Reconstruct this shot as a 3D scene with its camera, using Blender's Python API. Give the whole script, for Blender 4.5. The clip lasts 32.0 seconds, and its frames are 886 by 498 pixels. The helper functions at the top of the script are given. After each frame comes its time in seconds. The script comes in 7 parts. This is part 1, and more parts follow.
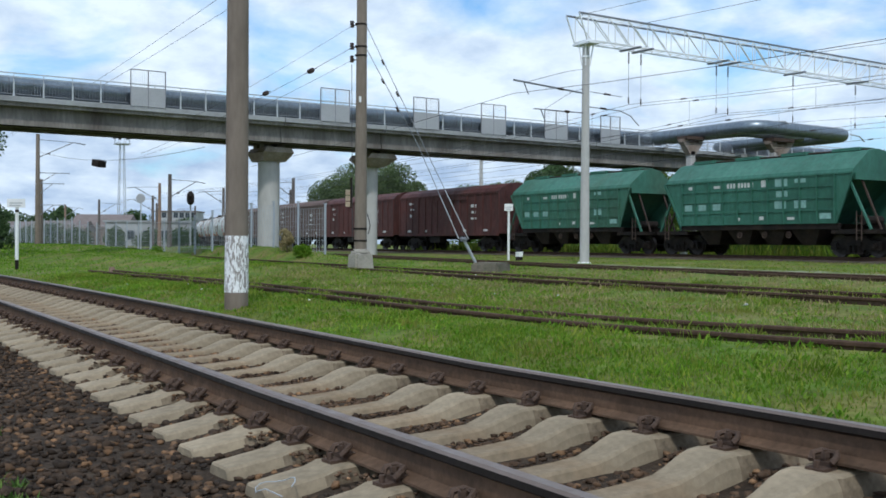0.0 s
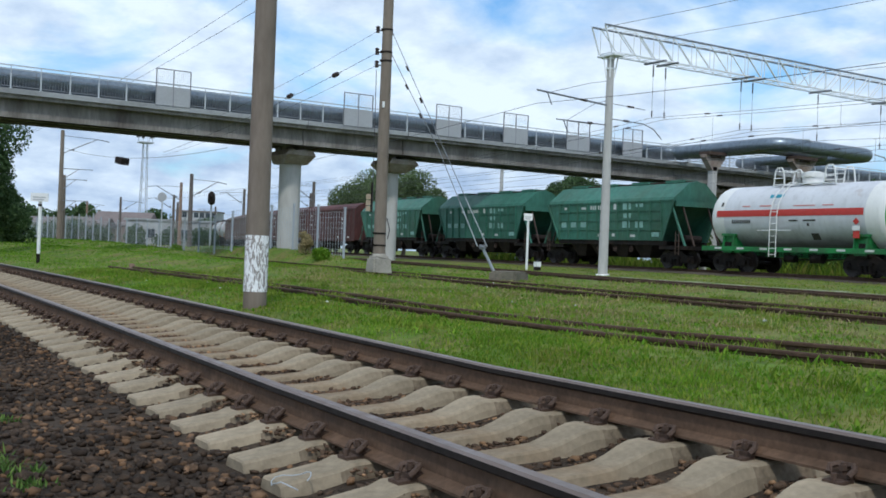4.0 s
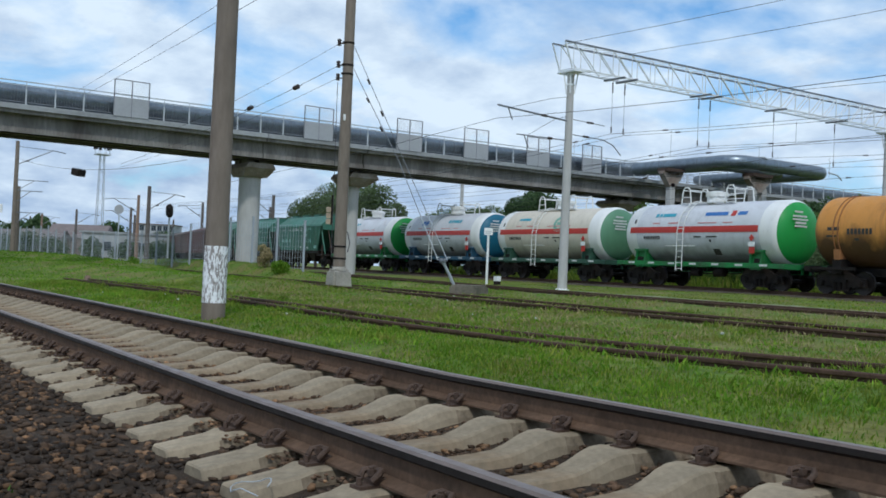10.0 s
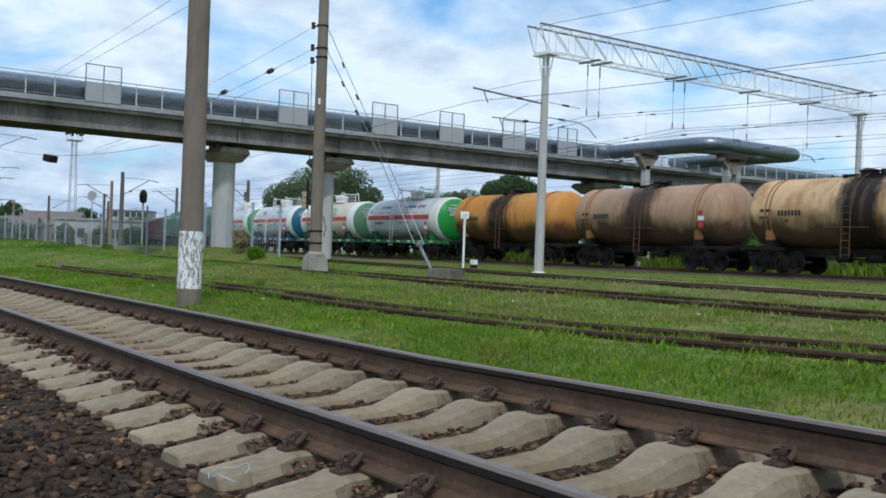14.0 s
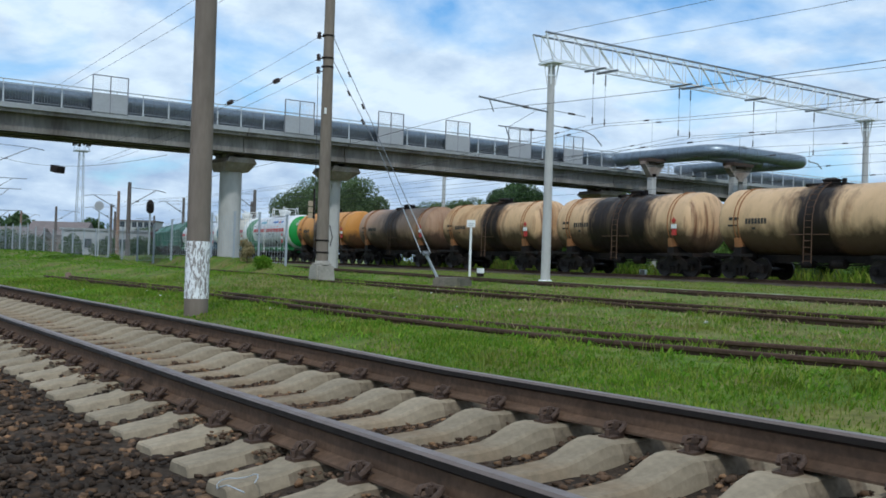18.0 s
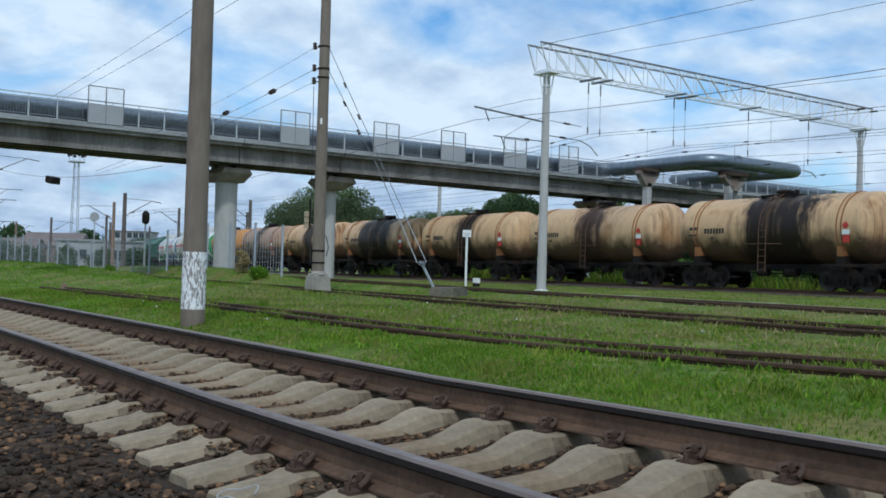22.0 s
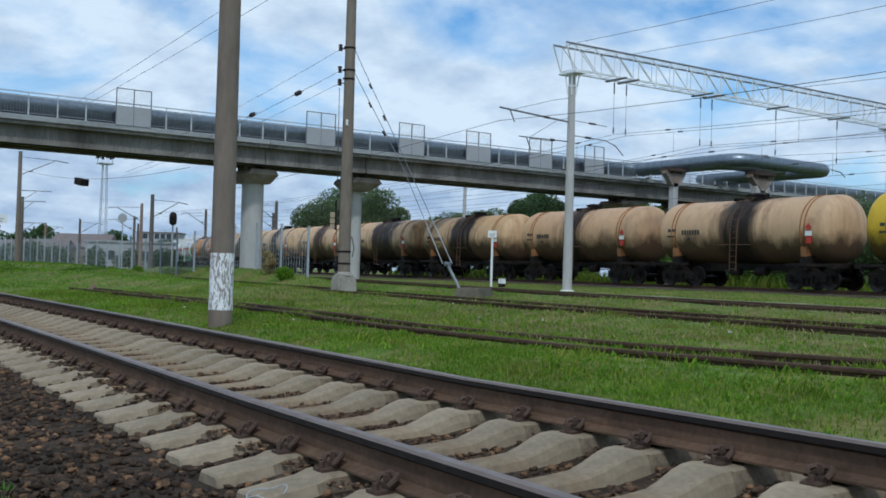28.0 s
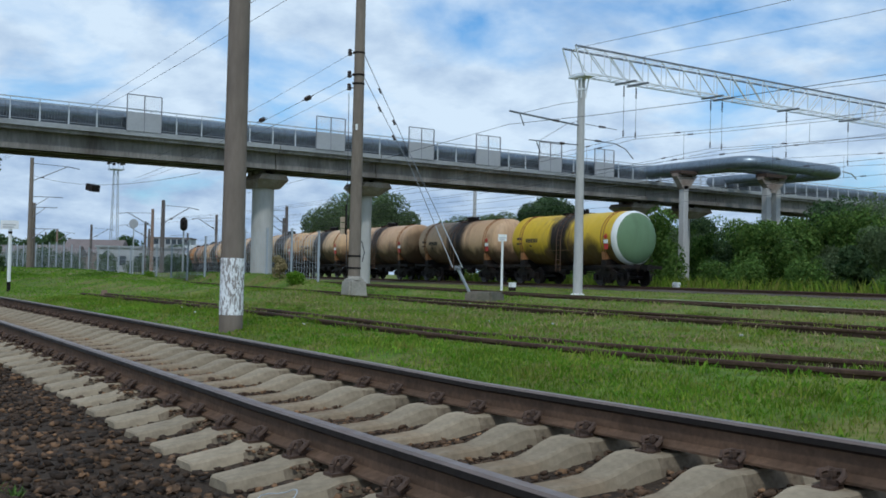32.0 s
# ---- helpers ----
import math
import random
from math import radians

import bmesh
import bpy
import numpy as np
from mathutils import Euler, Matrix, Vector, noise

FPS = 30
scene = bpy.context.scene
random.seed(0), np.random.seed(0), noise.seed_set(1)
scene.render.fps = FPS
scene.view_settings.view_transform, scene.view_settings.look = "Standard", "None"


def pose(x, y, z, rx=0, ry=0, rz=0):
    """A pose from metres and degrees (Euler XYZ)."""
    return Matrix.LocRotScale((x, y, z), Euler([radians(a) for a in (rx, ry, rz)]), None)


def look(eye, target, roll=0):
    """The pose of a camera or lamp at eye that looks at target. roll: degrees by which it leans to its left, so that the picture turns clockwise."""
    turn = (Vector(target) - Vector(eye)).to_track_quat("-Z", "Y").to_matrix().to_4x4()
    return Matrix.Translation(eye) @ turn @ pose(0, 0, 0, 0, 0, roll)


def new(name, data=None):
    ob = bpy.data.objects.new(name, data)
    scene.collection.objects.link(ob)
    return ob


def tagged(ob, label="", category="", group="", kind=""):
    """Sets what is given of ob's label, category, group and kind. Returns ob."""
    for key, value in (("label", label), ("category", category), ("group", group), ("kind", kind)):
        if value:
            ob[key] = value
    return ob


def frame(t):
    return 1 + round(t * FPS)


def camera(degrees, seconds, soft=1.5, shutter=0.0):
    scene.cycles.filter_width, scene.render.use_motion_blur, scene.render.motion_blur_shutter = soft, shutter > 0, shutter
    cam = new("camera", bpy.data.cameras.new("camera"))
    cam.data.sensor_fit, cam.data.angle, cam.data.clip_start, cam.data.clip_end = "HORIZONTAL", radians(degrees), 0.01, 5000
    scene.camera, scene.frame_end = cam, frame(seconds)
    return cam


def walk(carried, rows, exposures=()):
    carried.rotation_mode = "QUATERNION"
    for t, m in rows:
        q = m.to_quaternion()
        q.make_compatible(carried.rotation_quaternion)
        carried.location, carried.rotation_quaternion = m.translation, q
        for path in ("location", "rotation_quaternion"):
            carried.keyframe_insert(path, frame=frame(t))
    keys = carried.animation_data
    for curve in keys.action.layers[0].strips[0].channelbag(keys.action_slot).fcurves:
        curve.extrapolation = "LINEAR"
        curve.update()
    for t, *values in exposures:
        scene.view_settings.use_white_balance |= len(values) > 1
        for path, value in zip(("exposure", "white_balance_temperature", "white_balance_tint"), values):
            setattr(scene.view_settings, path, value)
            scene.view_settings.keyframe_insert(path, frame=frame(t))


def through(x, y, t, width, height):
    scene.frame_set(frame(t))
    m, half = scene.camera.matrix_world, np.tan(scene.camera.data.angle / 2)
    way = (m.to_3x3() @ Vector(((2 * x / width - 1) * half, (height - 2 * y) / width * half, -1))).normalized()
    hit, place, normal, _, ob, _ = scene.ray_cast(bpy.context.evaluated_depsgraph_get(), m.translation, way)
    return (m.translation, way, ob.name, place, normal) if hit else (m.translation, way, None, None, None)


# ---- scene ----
def view(x, y, z, yaw, pitch, roll):
    """A hand-held camera at x, y, z, turned by yaw from the y axis, raised by pitch."""
    a, b = radians(yaw), radians(pitch)
    way = Vector((math.sin(a) * math.cos(b), math.cos(a) * math.cos(b), math.sin(b)))
    eye = Vector((x, y, z))
    return look(eye, eye + way * 10, roll)


cam = camera(46.68, 32.0, soft=1.7)
walk(cam, [
    (0.0, view(5.771, -2.559, 0.877, -56.80, -0.26, 0.38)),
    (0.5, view(5.772, -2.564, 0.873, -56.60, -0.46, 0.74)),
    (1.0, view(5.772, -2.570, 0.867, -56.88, -0.43, 1.19)),
    (1.5, view(5.778, -2.576, 0.868, -57.19, -0.07, 1.85)),
    (2.0, view(5.785, -2.579, 0.866, -57.34, 0.11, 1.80)),
    (2.5, view(5.788, -2.582, 0.862, -57.26, 0.20, 1.68)),
    (3.0, view(5.780, -2.582, 0.856, -57.38, 0.19, 1.91)),
    (3.5, view(5.776, -2.584, 0.848, -57.64, 0.15, 2.17)),
    (5.5, view(5.781, -2.587, 0.826, -58.27, 0.26, 2.02)),
    (6.0, view(5.783, -2.591, 0.824, -58.42, 0.18, 2.24)),
    (6.5, view(5.778, -2.595, 0.815, -58.44, 0.13, 2.67)),
    (7.0, view(5.767, -2.594, 0.810, -58.22, 0.39, 2.90)),
    (7.5, view(5.768, -2.591, 0.807, -57.93, 0.54, 2.53)),
    (8.0, view(5.760, -2.585, 0.796, -57.07, 0.64, 2.38)),
    (8.5, view(5.755, -2.578, 0.791, -56.43, 0.88, 2.39)),
    (9.0, view(5.750, -2.577, 0.791, -55.87, 1.00, 2.44)),
    (9.5, view(5.753, -2.583, 0.789, -55.76, 1.14, 2.49)),
    (10.0, view(5.748, -2.584, 0.789, -55.61, 1.10, 2.50)),
    (10.5, view(5.733, -2.583, 0.785, -55.13, 0.94, 2.57)),
    (11.0, view(5.716, -2.581, 0.781, -54.91, 0.56, 2.79)),
    (11.5, view(5.716, -2.578, 0.785, -54.65, 0.44, 2.81)),
    (12.0, view(5.710, -2.572, 0.782, -54.31, 0.44, 2.59)),
    (12.5, view(5.710, -2.568, 0.781, -54.14, 0.42, 2.44)),
    (13.0, view(5.712, -2.569, 0.784, -54.26, 0.27, 2.21)),
    (13.5, view(5.711, -2.568, 0.783, -54.38, 0.20, 2.11)),
    (14.0, view(5.706, -2.567, 0.781, -54.25, 0.26, 2.03)),
    (14.5, view(5.711, -2.570, 0.784, -54.15, 0.28, 1.87)),
    (16.5, view(5.697, -2.567, 0.781, -54.51, 0.23, 1.75)),
    (17.0, view(5.697, -2.570, 0.782, -54.45, 0.40, 1.81)),
    (17.5, view(5.706, -2.576, 0.785, -54.47, 0.60, 1.87)),
    (18.0, view(5.705, -2.572, 0.784, -54.62, 0.73, 1.78)),
    (18.5, view(5.709, -2.575, 0.785, -54.70, 0.80, 1.72)),
    (19.0, view(5.706, -2.576, 0.785, -54.88, 0.87, 1.81)),
    (19.5, view(5.702, -2.576, 0.785, -54.94, 0.92, 1.79)),
    (20.0, view(5.703, -2.578, 0.785, -54.93, 1.00, 1.78)),
    (20.5, view(5.700, -2.576, 0.785, -54.70, 1.09, 1.70)),
    (21.0, view(5.699, -2.577, 0.785, -54.48, 1.14, 1.63)),
    (21.5, view(5.699, -2.583, 0.785, -54.41, 1.18, 1.67)),
    (22.0, view(5.708, -2.595, 0.785, -54.39, 1.29, 1.61)),
    (22.5, view(5.706, -2.599, 0.784, -54.81, 1.31, 1.57)),
    (23.0, view(5.706, -2.600, 0.785, -54.87, 1.30, 1.36)),
    (23.5, view(5.708, -2.601, 0.786, -54.99, 1.29, 1.31)),
    (24.0, view(5.716, -2.607, 0.785, -55.11, 1.33, 1.20)),
    (24.5, view(5.715, -2.606, 0.785, -55.23, 1.31, 1.19)),
    (25.0, view(5.716, -2.610, 0.788, -55.27, 1.27, 1.23)),
    (25.5, view(5.713, -2.609, 0.786, -55.36, 1.27, 1.29)),
    (27.5, view(5.719, -2.610, 0.788, -55.75, 1.24, 1.56)),
    (28.0, view(5.723, -2.615, 0.789, -55.80, 1.28, 1.56)),
    (28.5, view(5.722, -2.610, 0.787, -55.86, 1.31, 1.44)),
    (29.0, view(5.712, -2.604, 0.786, -55.87, 1.27, 1.39)),
    (29.5, view(5.713, -2.604, 0.787, -55.86, 1.24, 1.33)),
    (30.0, view(5.710, -2.603, 0.785, -55.84, 1.26, 1.35)),
    (30.5, view(5.715, -2.606, 0.789, -55.84, 1.32, 1.34)),
    (31.0, view(5.722, -2.607, 0.787, -55.89, 1.43, 1.42)),
    (31.5, view(5.728, -2.610, 0.788, -56.11, 1.49, 1.45)),
    (32.0, view(5.723, -2.608, 0.789, -56.38, 1.49, 1.31)),
], exposures=[(0, 0.16, 6050, 8), (3, 0.14, 6000, 8), (6, 0.10, 6000, 8), (8, 0.0, 5950, 8), (11, -0.04, 5900, 7), (14, 0.08, 6000, 7), (17, 0.06, 5900, 6), (20, -0.04, 5800, 6), (24, -0.10, 5750, 6), (28, -0.14, 5750, 6), (32, -0.14, 5750, 6)])

# ---- daylight: broken cloud, a veiled high sun behind the camera ----
SUN_TURN, SUN_HEIGHT = 123.0, 50.0
world = bpy.data.worlds.new("sky")
scene.world = world
world.use_nodes = True
wn, wl = world.node_tree.nodes, world.node_tree.links
wn.clear()
sky = wn.new("ShaderNodeTexSky")
sky.sky_type, sky.sun_disc = "NISHITA", False
sky.sun_elevation, sky.sun_rotation = radians(SUN_HEIGHT), radians(SUN_TURN)
sky.air_density, sky.dust_density, sky.ozone_density = 1.0, 1.2, 1.5
geo = wn.new("ShaderNodeTexCoord")
sep = wn.new("ShaderNodeSeparateXYZ")
wl.new(geo.outputs["Generated"], sep.inputs[0])


def wmath(op, a, b=None):
    n = wn.new("ShaderNodeMath")
    n.operation = op
    for i, v in enumerate((a, b)):
        if v is None:
            continue
        if isinstance(v, (int, float)):
            n.inputs[i].default_value = v
        else:
            wl.new(v, n.inputs[i])
    return n.outputs[0]


# the cloud deck: directions are laid out on a flat layer overhead
up = wmath("ADD", wmath("MAXIMUM", sep.outputs[2], 0.0), 0.30)
comb = wn.new("ShaderNodeCombineXYZ")
wl.new(wmath("DIVIDE", sep.outputs[0], up), comb.inputs[0])
wl.new(wmath("DIVIDE", sep.outputs[1], up), comb.inputs[1])
big = wn.new("ShaderNodeTexNoise")
big.inputs["Scale"].default_value, big.inputs["Detail"].default_value, big.inputs["Roughness"].default_value = 2.6, 10.0, 0.54
big.inputs["Distortion"].default_value = 0.25
wl.new(comb.outputs[0], big.inputs["Vector"])
cover = wn.new("ShaderNodeValToRGB")
cover.color_ramp.elements[0].position, cover.color_ramp.elements[1].position = 0.36, 0.55
thick = wn.new("ShaderNodeMapRange")
thick.inputs[1].default_value, thick.inputs[2].default_value, thick.inputs[3].default_value, thick.inputs[4].default_value = 0.03, 0.22, 0.14, 0.0
wl.new(sep.outputs[2], thick.inputs[0])
wl.new(wmath("ADD", big.outputs["Fac"], thick.outputs[0]), cover.inputs[0])
fine = wn.new("ShaderNodeTexNoise")
fine.inputs["Scale"].default_value, fine.inputs["Detail"].default_value, fine.inputs["Roughness"].default_value = 4.6, 9.0, 0.58
wl.new(comb.outputs[0], fine.inputs["Vector"])
shade = wn.new("ShaderNodeValToRGB")
shade.color_ramp.elements[0].position, shade.color_ramp.elements[0].color = 0.26, (3.9, 5.0, 6.7, 1)
shade.color_ramp.elements[1].position, shade.color_ramp.elements[1].color = 0.62, (8.1, 8.9, 9.6, 1)
# the cloud base is thicker and greyer towards the horizon
low = wn.new("ShaderNodeMapRange")
low.inputs[1].default_value, low.inputs[2].default_value, low.inputs[3].default_value, low.inputs[4].default_value = 0.03, 0.17, -0.15, 0.07
wl.new(sep.outputs[2], low.inputs[0])
wl.new(wmath("ADD", fine.outputs["Fac"], low.outputs[0]), shade.inputs[0])
mix = wn.new("ShaderNodeMix")
mix.data_type = "RGBA"
wl.new(cover.outputs[0], mix.inputs[0])
blue = wn.new("ShaderNodeMix")
blue.data_type, blue.blend_type = "RGBA", "MULTIPLY"
blue.inputs[0].default_value, blue.inputs[7].default_value = 1.0, (0.92, 1.26, 1.46, 1)
wl.new(sky.outputs[0], blue.inputs[6])
wl.new(blue.outputs[2], mix.inputs[6])
wl.new(shade.outputs[0], mix.inputs[7])
back = wn.new("ShaderNodeBackground")
back.inputs["Strength"].default_value = 0.1
wl.new(mix.outputs[2], back.inputs[0])
wout = wn.new("ShaderNodeOutputWorld")
wl.new(back.outputs[0], wout.inputs[0])
sun = new("sun", bpy.data.lights.new("sun", "SUN"))
sun.data.energy, sun.data.angle, sun.data.color = 1.5, radians(2.5), (1.0, 0.95, 0.87)
sa, sh = radians(SUN_TURN), radians(SUN_HEIGHT)
sun.matrix_world = look((0, 0, 40), Vector((0, 0, 40)) - Vector((math.sin(sa) * math.cos(sh), math.cos(sa) * math.cos(sh), math.sin(sh))))


# ---- materials ----
def mat(name, color, rough=0.8, metal=0.0, vary=0.25, scale=6.0, second=None, amount=0.0, wear=0.9, bump=0.0, bscale=40.0, random_tint=0.0, stretch=None, spec=0.4, patches=None, soft=0.26):
    """A surface of a base colour with fine grain, larger patches of a second colour, and relief. Sizes are per metre."""
    m = bpy.data.materials.new(name)
    m.use_nodes = True
    nt = m.node_tree
    n, l = nt.nodes, nt.links
    b = n["Principled BSDF"]
    b.inputs["Roughness"].default_value, b.inputs["Metallic"].default_value = rough, metal
    b.inputs["Specular IOR Level"].default_value = spec
    co = n.new("ShaderNodeTexCoord")
    vec = co.outputs["Object"]
    if stretch:
        mp = n.new("ShaderNodeMapping")
        mp.inputs["Scale"].default_value = stretch
        l.new(vec, mp.inputs[0])
        vec = mp.outputs[0]

    def tex(s, detail=5.0):
        t = n.new("ShaderNodeTexNoise")
        t.inputs["Scale"].default_value, t.inputs["Detail"].default_value, t.inputs["Roughness"].default_value = s, detail, 0.62
        l.new(vec, t.inputs["Vector"])
        return t.outputs["Fac"]

    def blend(kind, fac, a, c):
        x = n.new("ShaderNodeMix")
        x.data_type, x.blend_type = "RGBA", kind
        for i, v in ((0, fac), (6, a), (7, c)):
            if isinstance(v, (int, float)):
                x.inputs[i].default_value = v
            elif isinstance(v, tuple):
                x.inputs[i].default_value = (*v, 1)
            else:
                l.new(v, x.inputs[i])
        return x.outputs[2]

    def ramp(fac, lo, hi, c0=(0, 0, 0), c1=(1, 1, 1)):
        r = n.new("ShaderNodeValToRGB")
        e = r.color_ramp.elements
        e[0].position, e[1].position = lo, hi
        e[0].color, e[1].color = (*c0, 1), (*c1, 1)
        l.new(fac, r.inputs[0])
        return r.outputs[0]

    col = color
    if second:
        col = blend("MIX", ramp(tex(patches or scale * 0.22, 6.0), 0.52 - 0.3 * amount, 0.52 + soft - 0.3 * amount), col, second)
    if vary:
        g = ramp(tex(scale * 3), 0.25, 0.75, (1 - vary,) * 3, (1 + vary,) * 3)
        col = blend("MULTIPLY", 1.0, col, g)
        g = ramp(tex(scale * 0.5), 0.3, 0.7, (1 - vary * 0.7,) * 3, (1 + vary * 0.5,) * 3)
        col = blend("MULTIPLY", 1.0, col, g)
    if random_tint:
        oi = n.new("ShaderNodeObjectInfo")
        col = blend("MULTIPLY", 1.0, col, ramp(oi.outputs["Random"], 0, 1, (1 - random_tint,) * 3, (1 + random_tint,) * 3))
    if isinstance(col, tuple):
        b.inputs["Base Color"].default_value = (*col, 1)
    else:
        l.new(col, b.inputs["Base Color"])
    if wear != 0.9 or vary:
        r = ramp(tex(scale * 1.4), 0.3, 0.75, (max(rough - 0.12, 0.05),) * 3, (min(rough + 0.12, 1.0),) * 3)
        l.new(r, b.inputs["Roughness"])
    if bump:
        bp = n.new("ShaderNodeBump")
        bp.inputs["Strength"].default_value, bp.inputs["Distance"].default_value = min(1.0, bump * 25), max(bump, 0.002)
        l.new(tex(bscale, 6.0), bp.inputs["Height"])
        l.new(bp.outputs[0], b.inputs["Normal"])
    return m
M_GRASS = mat("grass_ground", (0.105, 0.168, 0.022), 0.95, vary=0.45, scale=3.0, second=(0.205, 0.158, 0.062), amount=0.34, bump=0.02, bscale=14, spec=0.15)
M_BALLAST = mat("ballast", (0.062, 0.044, 0.030), 0.95, vary=0.5, scale=9, second=(0.038, 0.027, 0.019), amount=0.5, bump=0.03, bscale=22, spec=0.15)
M_SLEEPER = mat("sleeper_concrete", (0.320, 0.258, 0.178), 0.9, vary=0.25, scale=6, second=(0.22, 0.155, 0.095), amount=0.32, bump=0.004, bscale=60, random_tint=0.12, spec=0.15)
M_RAIL = mat("rail_rust", (0.135, 0.082, 0.052), 0.85, metal=0.0, vary=0.3, scale=8, second=(0.095, 0.060, 0.040), amount=0.35, bump=0.002, bscale=60, spec=0.15)
# greasy head flanks; the shadow below the rail head is painted in too
M_RAILSIDE = mat("rail_head_grease_shade", (0.018, 0.013, 0.011), 0.6, metal=0.2, vary=0.3, scale=9)
M_STAIN = mat("rust_stained_concrete_side", (0.235, 0.185, 0.128), 0.92, vary=0.35, scale=9, second=(0.12, 0.075, 0.045), amount=0.45, bump=0.004, bscale=50, random_tint=0.12, spec=0.15)
M_RAILTOP = mat("rail_polished", (0.19, 0.142, 0.118), 0.46, metal=0.35, vary=0.12, scale=5)
M_CLIP = mat("clip_steel", (0.095, 0.060, 0.043), 0.8, metal=0.3, vary=0.35, scale=30)
M_CONC = mat("pole_concrete", (0.235, 0.195, 0.158), 0.9, vary=0.18, scale=3, second=(0.175, 0.140, 0.112), amount=0.45, bump=0.003, bscale=50, stretch=(1, 1, 0.25), spec=0.15)
M_DECK = mat("deck_concrete", (0.265, 0.247, 0.226), 0.9, vary=0.26, scale=2.4, second=(0.105, 0.088, 0.076), amount=0.38, bump=0.004, bscale=20, stretch=(1, 1, 0.22), soft=0.34)
M_PIER = mat("pier_concrete", (0.47, 0.46, 0.44), 0.9, vary=0.12, scale=1.2, second=(0.42, 0.40, 0.38), amount=0.35, bump=0.003, bscale=20, stretch=(1, 1, 0.3))
M_GALV = mat("galvanised_steel", (0.50, 0.52, 0.54), 0.5, metal=0.5, vary=0.12, scale=4)
M_SCREEN = mat("screen_sheet", (0.38, 0.385, 0.40), 0.7, vary=0.08, scale=3)
M_PIPE = mat("pipe_cladding", (0.20, 0.235, 0.27), 0.42, metal=0.7, vary=0.22, scale=1.5, bump=0.004, bscale=3)
M_WIRE = mat("wire", (0.09, 0.09, 0.095), 0.6, metal=0.4, vary=0.0)
M_TRESTLE = mat("trestle_concrete", (0.34, 0.30, 0.27), 0.9, vary=0.22, scale=2.5, second=(0.20, 0.135, 0.10), amount=0.4, bump=0.003, bscale=20)
M_GANTRY = mat("gantry_paint", (0.82, 0.83, 0.84), 0.55, metal=0.2, vary=0.12, scale=8)
M_DECKEDGE = mat("deck_edge", (0.34, 0.345, 0.35), 0.85, vary=0.12, scale=1.5, second=(0.24, 0.24, 0.24), amount=0.3, bump=0.002)
M_GALVPALE = mat("pale_railing_paint", (0.52, 0.54, 0.56), 0.5, metal=0.2, vary=0.1, scale=5)
M_SCREENFRAME = mat("screen_frame", (0.24, 0.24, 0.26), 0.6, metal=0.3, vary=0.15, scale=5)
M_PIPEBAND = mat("pipe_band", (0.17, 0.19, 0.215), 0.5, metal=0.45, vary=0.15, scale=3)
M_MAST = mat("mast_concrete", (0.46, 0.445, 0.43), 0.85, vary=0.12, scale=3, second=(0.48, 0.46, 0.43), amount=0.35, bump=0.003, bscale=40, stretch=(1, 1, 0.25))
M_CHORD = mat("grey_steel", (0.22, 0.23, 0.25), 0.55, metal=0.4, vary=0.15, scale=6)
M_INSUL = mat("dark_porcelain", (0.05, 0.035, 0.03), 0.3, vary=0.2, scale=20)
M_FOOT = mat("rough_concrete", (0.38, 0.35, 0.30), 0.95, vary=0.25, scale=6, second=(0.26, 0.24, 0.20), amount=0.4, bump=0.012, bscale=20)
M_FLAKE = mat("flaking_whitewash", (0.84, 0.84, 0.83), 0.8, vary=0.12, scale=13, second=(0.30, 0.27, 0.245), amount=0.10, bump=0.004, bscale=60, stretch=(1, 1, 0.32), patches=32.0, soft=0.05)
M_BLOCK = mat("weathered_block", (0.20, 0.172, 0.138), 0.95, vary=0.3, scale=6, second=(0.12, 0.11, 0.08), amount=0.4, bump=0.012, bscale=20)
M_PLATE = mat("faded_plate", (0.45, 0.36, 0.26), 0.8, vary=0.2, scale=10)
M_FAINT = mat("faint_lettering", (0.50, 0.50, 0.50), 0.7, vary=0.2, scale=12)
M_POST = mat("post_grey", (0.38, 0.41, 0.45), 0.6, metal=0.2, vary=0.12, scale=5)
M_FENCEWIRE = mat("fence_wire", (0.42, 0.45, 0.48), 0.6, metal=0.3, vary=0.0)
M_RUSTPOLE = mat("rust_stained_concrete", (0.30, 0.19, 0.14), 0.9, vary=0.2, scale=2, second=(0.20, 0.15, 0.12), amount=0.4)
M_DARKPOLE = mat("dark_pole", (0.13, 0.11, 0.10), 0.9, vary=0.2, scale=2)
M_BRICK = mat("brick_wall", (0.26, 0.19, 0.16), 0.9, vary=0.2, scale=1, second=(0.17, 0.14, 0.125), amount=0.35)
M_RENDER = mat("rendered_wall", (0.46, 0.46, 0.47), 0.9, vary=0.15, scale=0.6, second=(0.30, 0.29, 0.29), amount=0.4)
M_ROOF = mat("roof_sheet", (0.19, 0.155, 0.145), 0.85, vary=0.2, scale=0.8)
M_DARKGLASS = mat("window_glass", (0.035, 0.045, 0.055), 0.12, vary=0.0)
M_BARK = mat("bark", (0.11, 0.085, 0.065), 0.95, vary=0.3, scale=6, bump=0.01, bscale=18)


